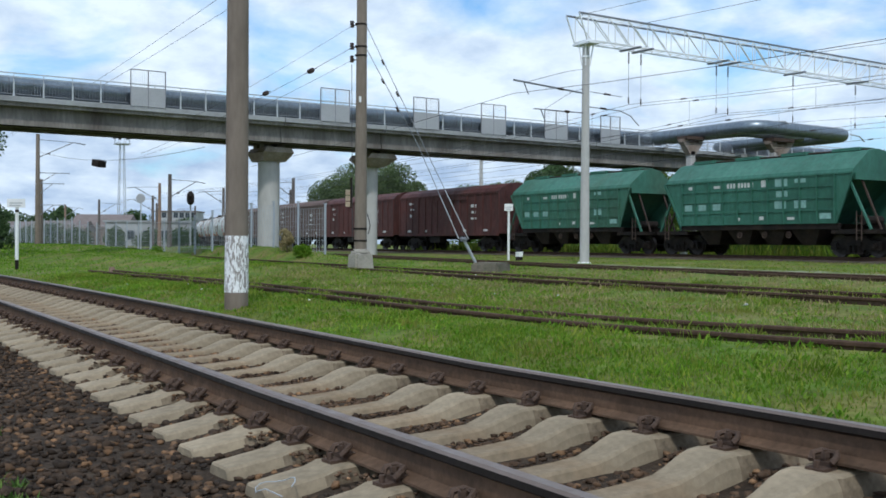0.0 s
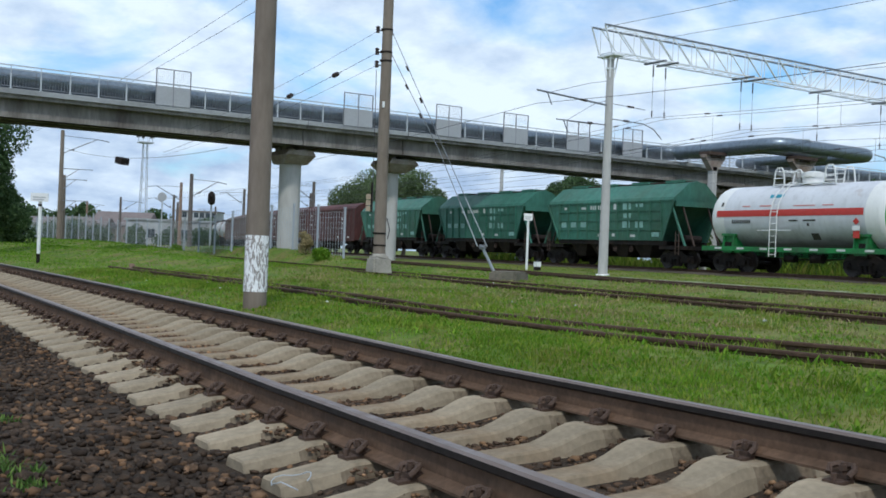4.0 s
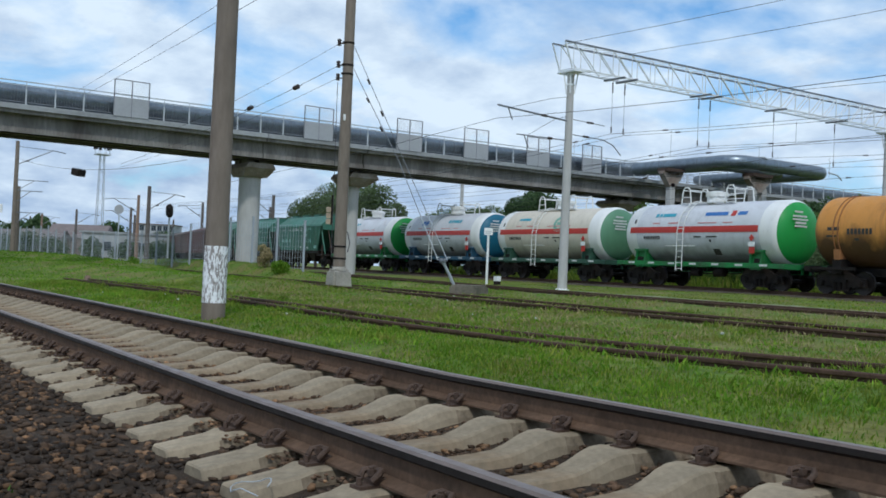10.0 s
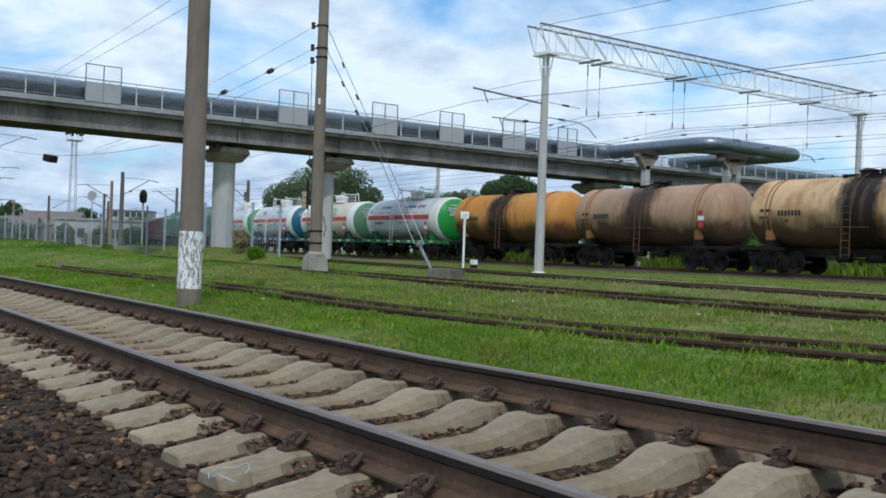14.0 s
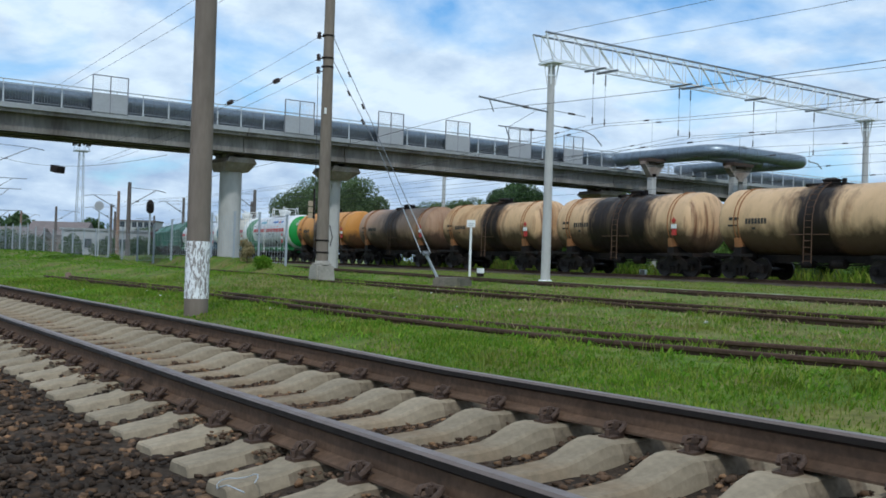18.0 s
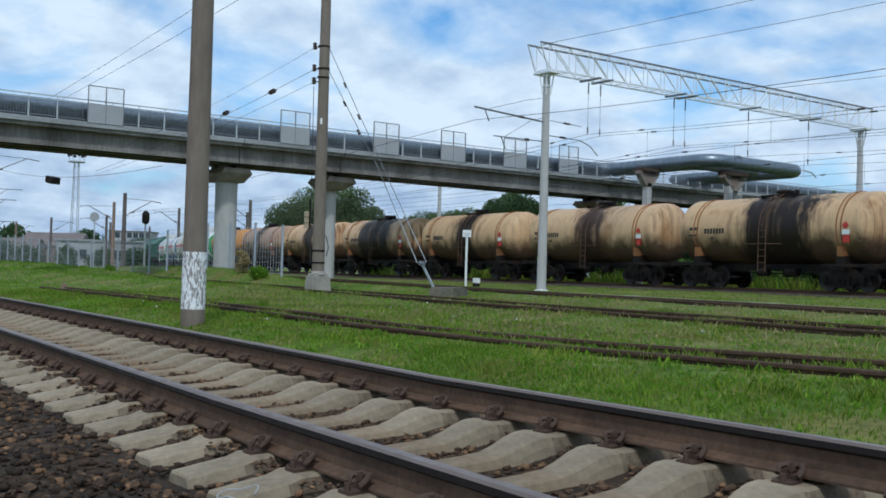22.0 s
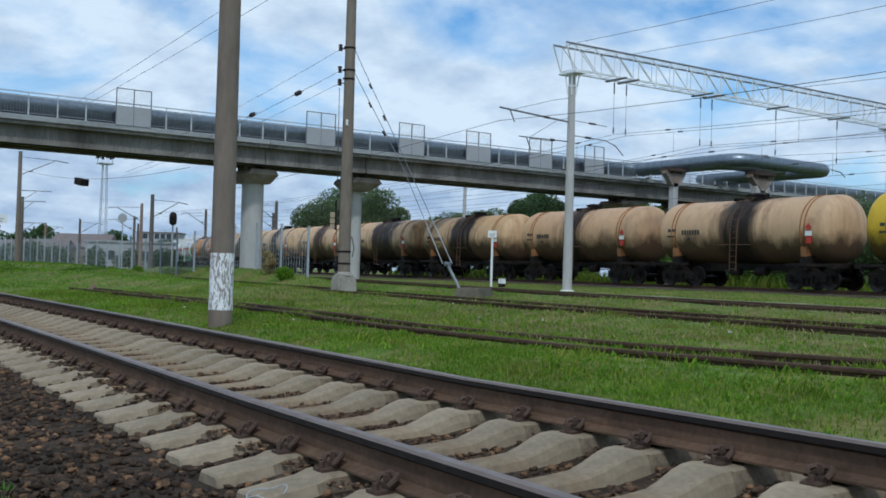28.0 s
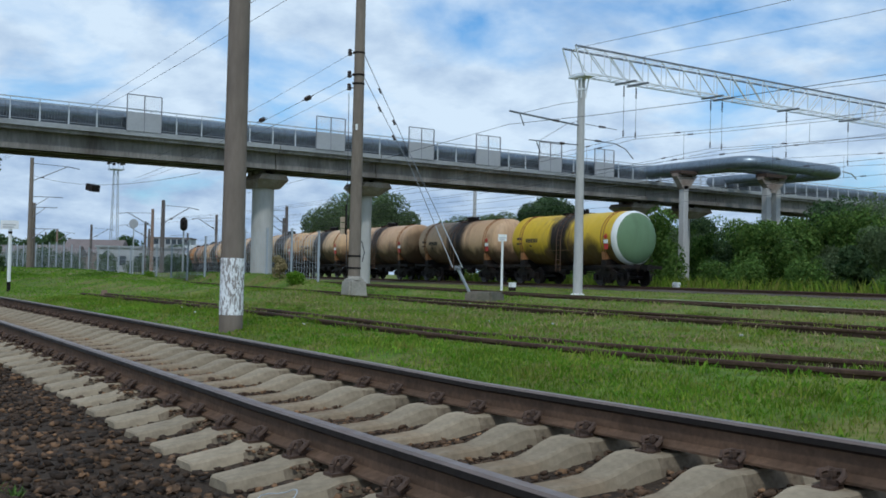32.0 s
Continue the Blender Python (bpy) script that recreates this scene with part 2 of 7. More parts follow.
def leaf_mat(name, color, warm, spread, through=0.35, patch_color=None):
    """Leaves or blades: each piece takes its own tint, and some light passes through."""
    m = bpy.data.materials.new(name)
    m.use_nodes = True
    n, l = m.node_tree.nodes, m.node_tree.links
    b = n["Principled BSDF"]
    b.inputs["Roughness"].default_value, b.inputs["Specular IOR Level"].default_value = 0.65, 0.12
    g = n.new("ShaderNodeNewGeometry")
    r = n.new("ShaderNodeValToRGB")
    e = r.color_ramp.elements
    e[0].position, e[0].color = 0.0, (*[c * (1 - spread) for c in color], 1)
    e[1].position, e[1].color = 1.0, (*[c * (1 + spread) for c in warm], 1)
    mid = e.new(0.6)
    mid.color = (*color, 1)
    l.new(g.outputs["Random Per Island"], r.inputs[0])
    co = n.new("ShaderNodeTexCoord")
    t = n.new("ShaderNodeTexNoise")
    t.inputs["Scale"].default_value, t.inputs["Detail"].default_value = 0.5, 4.0
    l.new(co.outputs["Object"], t.inputs["Vector"])
    k = n.new("ShaderNodeMapRange")
    k.inputs[1].default_value, k.inputs[2].default_value, k.inputs[3].default_value, k.inputs[4].default_value = 0.3, 0.7, 0.72, 1.25
    l.new(t.outputs["Fac"], k.inputs[0])
    x = n.new("ShaderNodeMix")
    x.data_type, x.blend_type = "RGBA", "MULTIPLY"
    x.inputs[0].default_value = 1.0
    l.new(r.outputs[0], x.inputs[6])
    l.new(k.outputs[0], x.inputs[7])
    if patch_color:
        t2 = n.new("ShaderNodeTexNoise")
        t2.inputs["Scale"].default_value, t2.inputs["Detail"].default_value, t2.inputs["Roughness"].default_value = 0.9, 6.0, 0.65
        l.new(co.outputs["Object"], t2.inputs["Vector"])
        k2 = n.new("ShaderNodeMapRange")
        k2.inputs[1].default_value, k2.inputs[2].default_value, k2.inputs[3].default_value, k2.inputs[4].default_value = 0.50, 0.66, 0.0, 0.75
        l.new(t2.outputs["Fac"], k2.inputs[0])
        y = n.new("ShaderNodeMix")
        y.data_type = "RGBA"
        l.new(k2.outputs[0], y.inputs[0])
        l.new(x.outputs[2], y.inputs[6])
        y.inputs[7].default_value = (*patch_color, 1)
        x = y
    l.new(x.outputs[2], b.inputs["Base Color"])
    tr = n.new("ShaderNodeBsdfTranslucent")
    l.new(x.outputs[2], tr.inputs[0])
    ms = n.new("ShaderNodeMixShader")
    ms.inputs[0].default_value = through
    l.new(b.outputs[0], ms.inputs[1])
    l.new(tr.outputs[0], ms.inputs[2])
    l.new(ms.outputs[0], n["Material Output"].inputs[0])
    return m


M_LEAF = leaf_mat("leaf_green", (0.150, 0.205, 0.095), (0.185, 0.235, 0.11), 0.30, through=0.62)
M_LEAFDARK = leaf_mat("leaf_dark_green", (0.070, 0.120, 0.050), (0.095, 0.14, 0.055), 0.35, through=0.4)
M_LEAFBRIGHT = leaf_mat("leaf_bright_green", (0.095, 0.175, 0.036), (0.14, 0.20, 0.045), 0.35)
M_BLADE = leaf_mat("grass_blade", (0.165, 0.268, 0.026), (0.255, 0.285, 0.045), 0.40, through=0.5, patch_color=(0.275, 0.240, 0.065))
M_LUSH = leaf_mat("lush_blade", (0.142, 0.285, 0.022), (0.225, 0.335, 0.036), 0.22, through=0.5)
M_DRY = leaf_mat("dry_stem", (0.34, 0.28, 0.14), (0.42, 0.34, 0.18), 0.3)


def stone_mat(name, a, b, c):
    m = mat(name, a, 0.92, vary=0.3, scale=30, bump=0.004, bscale=90, spec=0.15)
    n, l = m.node_tree.nodes, m.node_tree.links
    g = n.new("ShaderNodeNewGeometry")
    oi = n.new("ShaderNodeObjectInfo")
    s = n.new("ShaderNodeMath")
    s.operation = "ADD"
    l.new(g.outputs["Random Per Island"], s.inputs[0])
    l.new(oi.outputs["Random"], s.inputs[1])
    f = n.new("ShaderNodeMath")
    f.operation = "FRACT"
    l.new(s.outputs[0], f.inputs[0])
    r = n.new("ShaderNodeValToRGB")
    e = r.color_ramp.elements
    e[0].color, e[1].color = (*a, 1), (*c, 1)
    e.new(0.75).color = (*b, 1)
    l.new(f.outputs[0], r.inputs[0])
    t = n.new("ShaderNodeTexNoise")
    t.inputs["Scale"].default_value = 25
    co = n.new("ShaderNodeTexCoord")
    l.new(co.outputs["Object"], t.inputs["Vector"])
    x = n.new("ShaderNodeMix")
    x.data_type, x.blend_type = "RGBA", "OVERLAY"
    x.inputs[0].default_value = 0.5
    l.new(r.outputs[0], x.inputs[6])
    l.new(t.outputs["Fac"], x.inputs[7])
    drift = n.new("ShaderNodeTexNoise")
    drift.inputs["Scale"].default_value, drift.inputs["Detail"].default_value = 0.9, 5.0
    l.new(co.outputs["Object"], drift.inputs["Vector"])
    k = n.new("ShaderNodeMapRange")
    k.inputs[1].default_value, k.inputs[2].default_value, k.inputs[3].default_value, k.inputs[4].default_value = 0.36, 0.64, 0.55, 1.55
    l.new(drift.outputs["Fac"], k.inputs[0])
    y = n.new("ShaderNodeMix")
    y.data_type, y.blend_type = "RGBA", "MULTIPLY"
    y.inputs[0].default_value = 1.0
    l.new(x.outputs[2], y.inputs[6])
    l.new(k.outputs[0], y.inputs[7])
    l.new(y.outputs[2], n["Principled BSDF"].inputs["Base Color"])
    return m


M_STONE = stone_mat("ballast_stone", (0.034, 0.025, 0.019), (0.080, 0.052, 0.034), (0.21, 0.118, 0.062))
M_CRIB = stone_mat("rust_dusted_stone", (0.060, 0.040, 0.027), (0.115, 0.070, 0.043), (0.26, 0.150, 0.078))
M_PALESTONE = stone_mat("pale_stone", (0.5, 0.5, 0.48), (0.6, 0.6, 0.58), (0.7, 0.7, 0.68))
# ---- building blocks ----
def part(name, bm, material, parent=None, label="", smooth=False):
    """Links a bmesh as one mesh object under a thing or a part."""
    me = bpy.data.meshes.new(name)
    bm.normal_update()
    bm.to_mesh(me)
    bm.free()
    for m in material if isinstance(material, (list, tuple)) else (material,):
        me.materials.append(m)
    if smooth:
        me.polygons.foreach_set("use_smooth", [True] * len(me.polygons))
        me.set_sharp_from_angle(angle=radians(38))
    ob = new(name, me)
    ob.parent = parent
    if label:
        ob["label"] = label
    return ob


def share(name, me, m, parent):
    """One more object on a mesh that exists, at the pose m under its parent."""
    ob = new(name, me)
    ob.parent, ob.matrix_basis = parent, m
    return ob


def thing(name, m, label, category, group="", kind=""):
    ob = new(name)
    ob.empty_display_size = 0.2
    ob.matrix_basis = m
    return tagged(ob, label, category, group, kind)


def box(bm, a, b, mi=0, m=None):
    v = [bm.verts.new((x, y, z)) for x in (a[0], b[0]) for y in (a[1], b[1]) for z in (a[2], b[2])]
    if m:
        for w in v:
            w.co = m @ w.co
    for f in ((0, 1, 3, 2), (4, 6, 7, 5), (0, 4, 5, 1), (2, 3, 7, 6), (0, 2, 6, 4), (1, 5, 7, 3)):
        bm.faces.new([v[i] for i in f]).material_index = mi
    return v


def frame_of(way):
    way = Vector(way).normalized()
    side = way.cross(Vector((0, 0, 1)))
    if side.length < 1e-4:
        side = Vector((1, 0, 0))
    side.normalize()
    return side, side.cross(way).normalized()


def rod(bm, p, q, r, r2=None, seg=8, mi=0, caps=True):
    """A round bar, tapered if r2 is given."""
    p, q = Vector(p), Vector(q)
    s, u = frame_of(q - p)
    r2 = r if r2 is None else r2
    rings = []
    for c, k in ((p, r), (q, r2)):
        rings.append([bm.verts.new(c + k * (math.cos(2 * math.pi * i / seg) * s + math.sin(2 * math.pi * i / seg) * u)) for i in range(seg)])
    for i in range(seg):
        bm.faces.new((rings[0][i], rings[0][(i + 1) % seg], rings[1][(i + 1) % seg], rings[1][i])).material_index = mi
    if caps:
        bm.faces.new(rings[0][::-1]).material_index = mi
        bm.faces.new(rings[1]).material_index = mi


def bar(bm, p, q, w, h, mi=0):
    """A square bar between two points."""
    p, q = Vector(p), Vector(q)
    s, u = frame_of(q - p)
    v = [bm.verts.new(c + s * (a * w / 2) + u * (b * h / 2)) for c in (p, q) for a, b in ((-1, -1), (1, -1), (1, 1), (-1, 1))]
    for f in ((3, 2, 1, 0), (4, 5, 6, 7), (0, 1, 5, 4), (1, 2, 6, 5), (2, 3, 7, 6), (3, 0, 4, 7)):
        bm.faces.new([v[i] for i in f]).material_index = mi


def tube(bm, pts, r, seg=8, mi=0, caps=True):
    """A pipe or wire bent through the points."""
    pts = [Vector(p) for p in pts]
    rings = []
    for i, p in enumerate(pts):
        way = (pts[min(i + 1, len(pts) - 1)] - pts[max(i - 1, 0)])
        s, u = frame_of(way)
        rings.append([bm.verts.new(p + r * (math.cos(2 * math.pi * k / seg) * s + math.sin(2 * math.pi * k / seg) * u)) for k in range(seg)])
    for a, b in zip(rings, rings[1:]):
        for k in range(seg):
            bm.faces.new((a[k], a[(k + 1) % seg], b[(k + 1) % seg], b[k])).material_index = mi
    if caps:
        bm.faces.new(rings[0][::-1]).material_index = mi
        bm.faces.new(rings[-1]).material_index = mi


def lathe(bm, prof, seg=24, axis="z", mi=0):
    """A turned body from (radius, height) pairs."""
    rings = []
    for r, h in prof:
        ring = []
        for k in range(seg):
            a = 2 * math.pi * k / seg
            c, s = r * math.cos(a), r * math.sin(a)
            ring.append(bm.verts.new((c, s, h) if axis == "z" else (h, c, s)))
        rings.append(ring)
    faces = []
    for a, b in zip(rings, rings[1:]):
        for k in range(seg):
            f = bm.faces.new((a[k], a[(k + 1) % seg], b[(k + 1) % seg], b[k]))
            f.material_index = mi
            faces.append(f)
    for ring, flip in ((rings[0], True), (rings[-1], False)):
        bm.faces.new(ring[::-1] if flip else ring).material_index = mi
    return faces


def ribbed(bm, p, q, r, n, core=0.4, seg=10, mi=0):
    """An insulator between two points: n sheds on one core."""
    p, q = Vector(p), Vector(q)
    s, u = frame_of(q - p)
    rings = []
    for i in range(n):
        for k, f in ((0.05, core), (0.2, 1.0), (0.55, 0.9), (0.9, core)):
            c, rr = p.lerp(q, (i + k) / n), r * f
            rings.append([bm.verts.new(c + rr * (math.cos(2 * math.pi * j / seg) * s + math.sin(2 * math.pi * j / seg) * u)) for j in range(seg)])
    for a, b in zip(rings, rings[1:]):
        for j in range(seg):
            bm.faces.new((a[j], a[(j + 1) % seg], b[(j + 1) % seg], b[j])).material_index = mi
    bm.faces.new(rings[0][::-1])
    bm.faces.new(rings[-1])


def prism(bm, outline, a, b, mi=0):
    """An outline of (y, z) drawn out along x from a to b."""
    r = [[bm.verts.new((x, y, z)) for y, z in outline] for x in (a, b)]
    n = len(outline)
    for i in range(n):
        bm.faces.new((r[0][i], r[0][(i + 1) % n], r[1][(i + 1) % n], r[1][i])).material_index = mi
    bm.faces.new(r[0][::-1]).material_index = mi
    bm.faces.new(r[1]).material_index = mi


def step(a, b, v):
    k = min(1.0, max(0.0, (v - a) / (b - a)))
    return k * k * (3 - 2 * k)


# ---- the lie of the land ----
def line_near(x):
    """The middle of the nearest track."""
    return 0.695 - 0.045 * x - 0.0008 * x * x


def line_train(x):
    """The train's track: straight past the bridge, then bending away."""
    y = 34.87 - 0.0612 * x
    if x < -60:
        k = max(x, -130.0)
        y += 0.0015 * (-60 - k) ** 2 + 0.21 * (k - x)
    return y


def line_a(x):
    return 5.42 + 0.0085 * max(0.0, x + 9) ** 2 if x > -9 else 5.42 + 0.037 * min(9.0, -9 - x)


def line_b(x):
    return 12.35 - 0.05 * (x + 4) + (0.07 * (-12 - x) if x < -12 else 0.0)


def line_c(x):
    return 19.2 - 0.10 * (x + 10)


def top_a(x):
    return 0.0 + 0.015 * max(0.0, x + 3)


def top_b(x):
    return 0.10


def top_c(x):
    return 0.20 + 0.12 * step(-15, -45, x)


def land(x, y):
    d = y - line_near(x)
    z = -0.50 + 0.25 * step(1.5, 2.1, d) + 0.15 * step(2.0, 3.2, d)
    z += 0.20 * step(9, 26, y) + 0.12 * step(27, 33, y)
    z += 0.62 * step(-30, -46, x) * step(9, 18, y) * (1 - step(20.5, 24.5, y))
    z += 0.34 * step(-18.5, -22.5, x) * step(7.4, 9.8, y) * (1 - step(10.6, 13.0, y))
    for line, top, near, sunk in ((line_a, top_a, -28, 0.09), (line_b, top_b, -90, 0.10), (line_c, top_c, -90, 0.10)):
        if near < x < 60 and abs(y - line(x)) < 2.6:
            z += (top(x) - sunk - z) * (1 - step(1.1, 2.5, abs(y - line(x)))) * step(near, near + 3, x)
    z += 0.04 * noise.noise(Vector((x * 0.35, y * 0.35, 1.7))) * step(2.4, 4, abs(d))
    z += 0.025 * noise.noise(Vector((x * 1.4, y * 1.4, 5.1))) * step(2.4, 4, abs(d))
    return z


def spaced(lo, hi, fine_lo, fine_hi, fine, grow=1.25):
    out, v, s = [fine_lo], fine_lo, fine
    while v < fine_hi:
        v += fine
        out.append(v)
    while v < hi:
        s *= grow
        v += s
        out.append(v)
    v, s = fine_lo, fine
    while v > lo:
        s *= grow
        v -= s
        out.insert(0, v)
    return out


def build_ground():
    xs, ys = spaced(-2600, 2600, -62, 9, 0.5), spaced(-2600, 2600, -6, 42, 0.4)
    vs = [(x, y, land(x, y)) for x in xs for y in ys]
    n = len(ys)
    fs = [(i * n + j, (i + 1) * n + j, (i + 1) * n + j + 1, i * n + j + 1) for i in range(len(xs) - 1) for j in range(n - 1)]
    me = bpy.data.meshes.new("ground")
    me.from_pydata(vs, [], fs)
    me.polygons.foreach_set("use_smooth", [True] * len(fs))
    me.materials.append(M_GRASS)
    return tagged(new("ground", me), "rough green grass with bare earth between the tracks", "grass", kind="structure")


RAIL = [(-0.075, -0.18), (0.075, -0.18), (0.075, -0.168), (0.014, -0.142), (0.010, -0.056), (0.039, -0.040), (0.0395, -0.012), (0.027, 0.0), (-0.027, 0.0), (-0.0395, -0.012), (-0.039, -0.040), (-0.010, -0.056), (-0.014, -0.142), (-0.075, -0.168)]


def rail_mesh(line, off, top, x0, x1, stepx):
    """A rail of the usual section along a line y(x), its head at the height top(x)."""
    bm = bmesh.new()
    n = max(2, int((x1 - x0) / stepx))
    prev = None
    for i in range(n + 1):
        x = x0 + (x1 - x0) * i / n
        y, z = line(x) + off, top(x)
        ring = [bm.verts.new((x, y + a, z + b)) for a, b in RAIL]
        if prev:
            for k in range(len(RAIL)):
                f = bm.faces.new((prev[k], ring[k], ring[(k + 1) % len(RAIL)], prev[(k + 1) % len(RAIL)]))
                # 2: flanks and underside of the head, with painted shade
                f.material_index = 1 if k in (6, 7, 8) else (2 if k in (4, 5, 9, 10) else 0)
        else:
            bm.faces.new(ring)
        prev = ring
    bm.faces.new(prev[::-1])
    return bm


def sleeper_mesh():
    """A concrete sleeper, high under the rails and low in the middle; y runs along it."""
    bm = bmesh.new()
    prev = None
    for y, top, half in ((-1.35, -0.245, 0.105), (-1.34, -0.235, 0.115), (-1.05, -0.205, 0.12), (-0.98, -0.185, 0.125), (-0.64, -0.185, 0.125), (-0.60, -0.178, 0.125), (-0.52, -0.180, 0.122), (-0.44, -0.198, 0.116), (-0.34, -0.232, 0.107), (-0.24, -0.256, 0.10), (-0.10, -0.262, 0.10), (0.10, -0.262, 0.10),
                         (0.24, -0.256, 0.10), (0.34, -0.232, 0.107), (0.44, -0.198, 0.116), (0.52, -0.180, 0.122), (0.60, -0.178, 0.125), (0.64, -0.185, 0.125), (0.98, -0.185, 0.125), (1.05, -0.205, 0.12), (1.34, -0.235, 0.115), (1.35, -0.245, 0.105)):
        ring = [bm.verts.new((a, y, z)) for a, z in ((-half - 0.035, -0.42), (-half - 0.004, top - 0.060), (-half + 0.015, top - 0.012), (-half + 0.030, top), (half - 0.030, top), (half - 0.015, top - 0.012), (half + 0.004, top - 0.060), (half + 0.035, -0.42))]
        if prev:
            for k in range(8):
                f = bm.faces.new((prev[k], prev[(k + 1) % 8], ring[(k + 1) % 8], ring[k]))
                if k in (0, 1, 5, 6) and 0.60 < abs(y + prev[0].co.y) / 2 < 1.1:
                    f.material_index = 1
        else:
            bm.faces.new(ring[::-1])
        prev = ring
    bm.faces.new(prev)
    for v in bm.verts:
        v.co.x *= 1.1
    bmesh.ops.recalc_face_normals(bm, faces=bm.faces)
    return bm


def clip_mesh():
    """A rail fastening: plate, clamp and bolt with its spring washer."""
    bm = bmesh.new()
    box(bm, (-0.055, -0.10, -0.186), (0.055, 0.02, -0.17))
    box(bm, (-0.05, -0.02, -0.17), (0.05, 0.075, -0.15))
    rod(bm, (0, 0.0, -0.17), (0, 0.0, -0.100), 0.014, seg=6)
    rod(bm, (0, 0.0, -0.135), (0, 0.0, -0.11), 0.024, seg=6)
    rod(bm, (0.0, -0.075, -0.17), (0, -0.075, -0.138), 0.017, seg=6)
    bmesh.ops.scale(bm, verts=bm.verts, vec=(0.8, 0.85, 1.0))
    tube(bm, [(-0.05, -0.03, -0.15), (-0.06, -0.005, -0.125), (-0.035, 0.03, -0.115), (0.0, 0.035, -0.12), (0.035, 0.03, -0.115), (0.06, -0.005, -0.125), (0.05, -0.03, -0.15)], 0.015, seg=6)
    return bm


# the sleepers lie slightly askew, a little wider apart further off
SKEW = 5.0
SLEEPERS = [(i, 0.548 * (1.45 + (i - 2) * (1.0 if i > 2 else 1.035))) for i in range(-130, 56)]
SLEEPER_X = np.array([x for _, x in SLEEPERS])


def sleeper_gap(x, d):
    """How far along the track a spot lies from the nearest sleeper's middle."""
    a = math.atan(-0.045 - 0.0016 * x) + radians(SKEW)
    return float(np.min(np.abs(SLEEPER_X - math.sin(a) * d - x)))


def build_near_track():
    track = thing("railway_track", pose(0, 0, 0), "curving main-line track of rusty rails on concrete sleepers", "railway track", kind="structure")
    for off, name in ((-0.795, "rail"), (0.795, "rail")):
        def head(x, far=off > 0):
            return 0.072 + 0.016 * max(0.0, x) if far else 0.006 + 0.008 * max(0.0, x)

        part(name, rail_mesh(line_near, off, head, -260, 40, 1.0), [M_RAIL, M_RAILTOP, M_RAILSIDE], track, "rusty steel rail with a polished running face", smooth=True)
    sl = part("sleeper", sleeper_mesh(), [M_SLEEPER, M_STAIN], track)
    cl = part("rail_clip", clip_mesh(), M_CLIP, track)
    for i, x in SLEEPERS:
        a = math.degrees(math.atan(-0.045 - 0.0016 * x)) + SKEW
        rng = random.Random(i)
        m = pose(x + rng.uniform(-0.02, 0.02), line_near(x), 0.036 + 0.012 * max(0.0, x) + rng.uniform(-0.006, 0.006), 2.3, 0, a + rng.uniform(-0.6, 0.6))
        if i == -130:
            sl.matrix_basis = m
        else:
            share("sleeper", sl.data, m, track)
        if i > -60:
            for r in (-0.795, 0.795):
                for s in (-1, 1):
                    c = m @ pose(0, r + s * 0.1, 0.0, 0, 0, 0 if s < 0 else 180)
                    if i == -59 and r < 0 and s < 0:
                        cl.matrix_basis = c
                    else:
                        share("rail_clip", cl.data, c, track)


def bed_height(d):
    """The ballast's height by the distance from the track's middle, sloping with the cant."""
    if d < -1.4:
        return -0.300 - 0.045 * step(-1.4, -2.6, d)
    return -0.262 + 0.038 * min(d, 1.5) + 0.05 * step(0.52, 0.68, abs(d)) * (1 - step(0.98, 1.15, abs(d))) + 0.018 * step(1.0, 1.15, -d)


def bed_at(x, d):
    y = line_near(x) + d
    if d > -1.7:
        return bed_height(d) + 0.012 * noise.noise(Vector((x * 2, y * 2, 0)))
    return bed_height(d) + 0.05 * noise.noise(Vector((x * 0.9, y * 0.9, 3))) * step(-1.6, -2.4, d)


def build_bed():
    """The ballast under the nearest track and on the camera's side of it."""
    xs, ds = spaced(-300, 60, -30, 8, 0.35), [-40, -20, -10, -6] + [-4 + 0.2 * i for i in range(32)]
    vs = []
    for x in xs:
        for d in ds:
            y = line_near(x) + d
            z = bed_at(x, d)
            if d > 1.9:
                z -= 0.5 * (d - 1.9)
            vs.append((x, y, z))
    n = len(ds)
    fs = [(i * n + j, (i + 1) * n + j, (i + 1) * n + j + 1, i * n + j + 1) for i in range(len(xs) - 1) for j in range(n - 1)]
    me = bpy.data.meshes.new("ballast_bed")
    me.from_pydata(vs, [], fs)
    me.polygons.foreach_set("use_smooth", [True] * len(fs))
    me.materials.append(M_BALLAST)
    tagged(new("ballast_bed", me), "brown crushed-stone ballast bed of the nearest track", "ballast", kind="structure")
build_ground()
build_near_track()
build_bed()
# ---- the goods train ----
CACHE = {}


def stock(name, build, material, parent, m=None, label="", smooth=False):
    """A part whose mesh is built once and then shared by all wagons."""
    key = (name, label)
    if key not in CACHE:
        ob = part(name, build(), material, parent, label, smooth)
        CACHE[key] = ob.data
    else:
        ob = new(name, CACHE[key])
        ob.parent = parent
        if label:
            ob["label"] = label
    if m is not None:
        ob.matrix_basis = m
    return ob


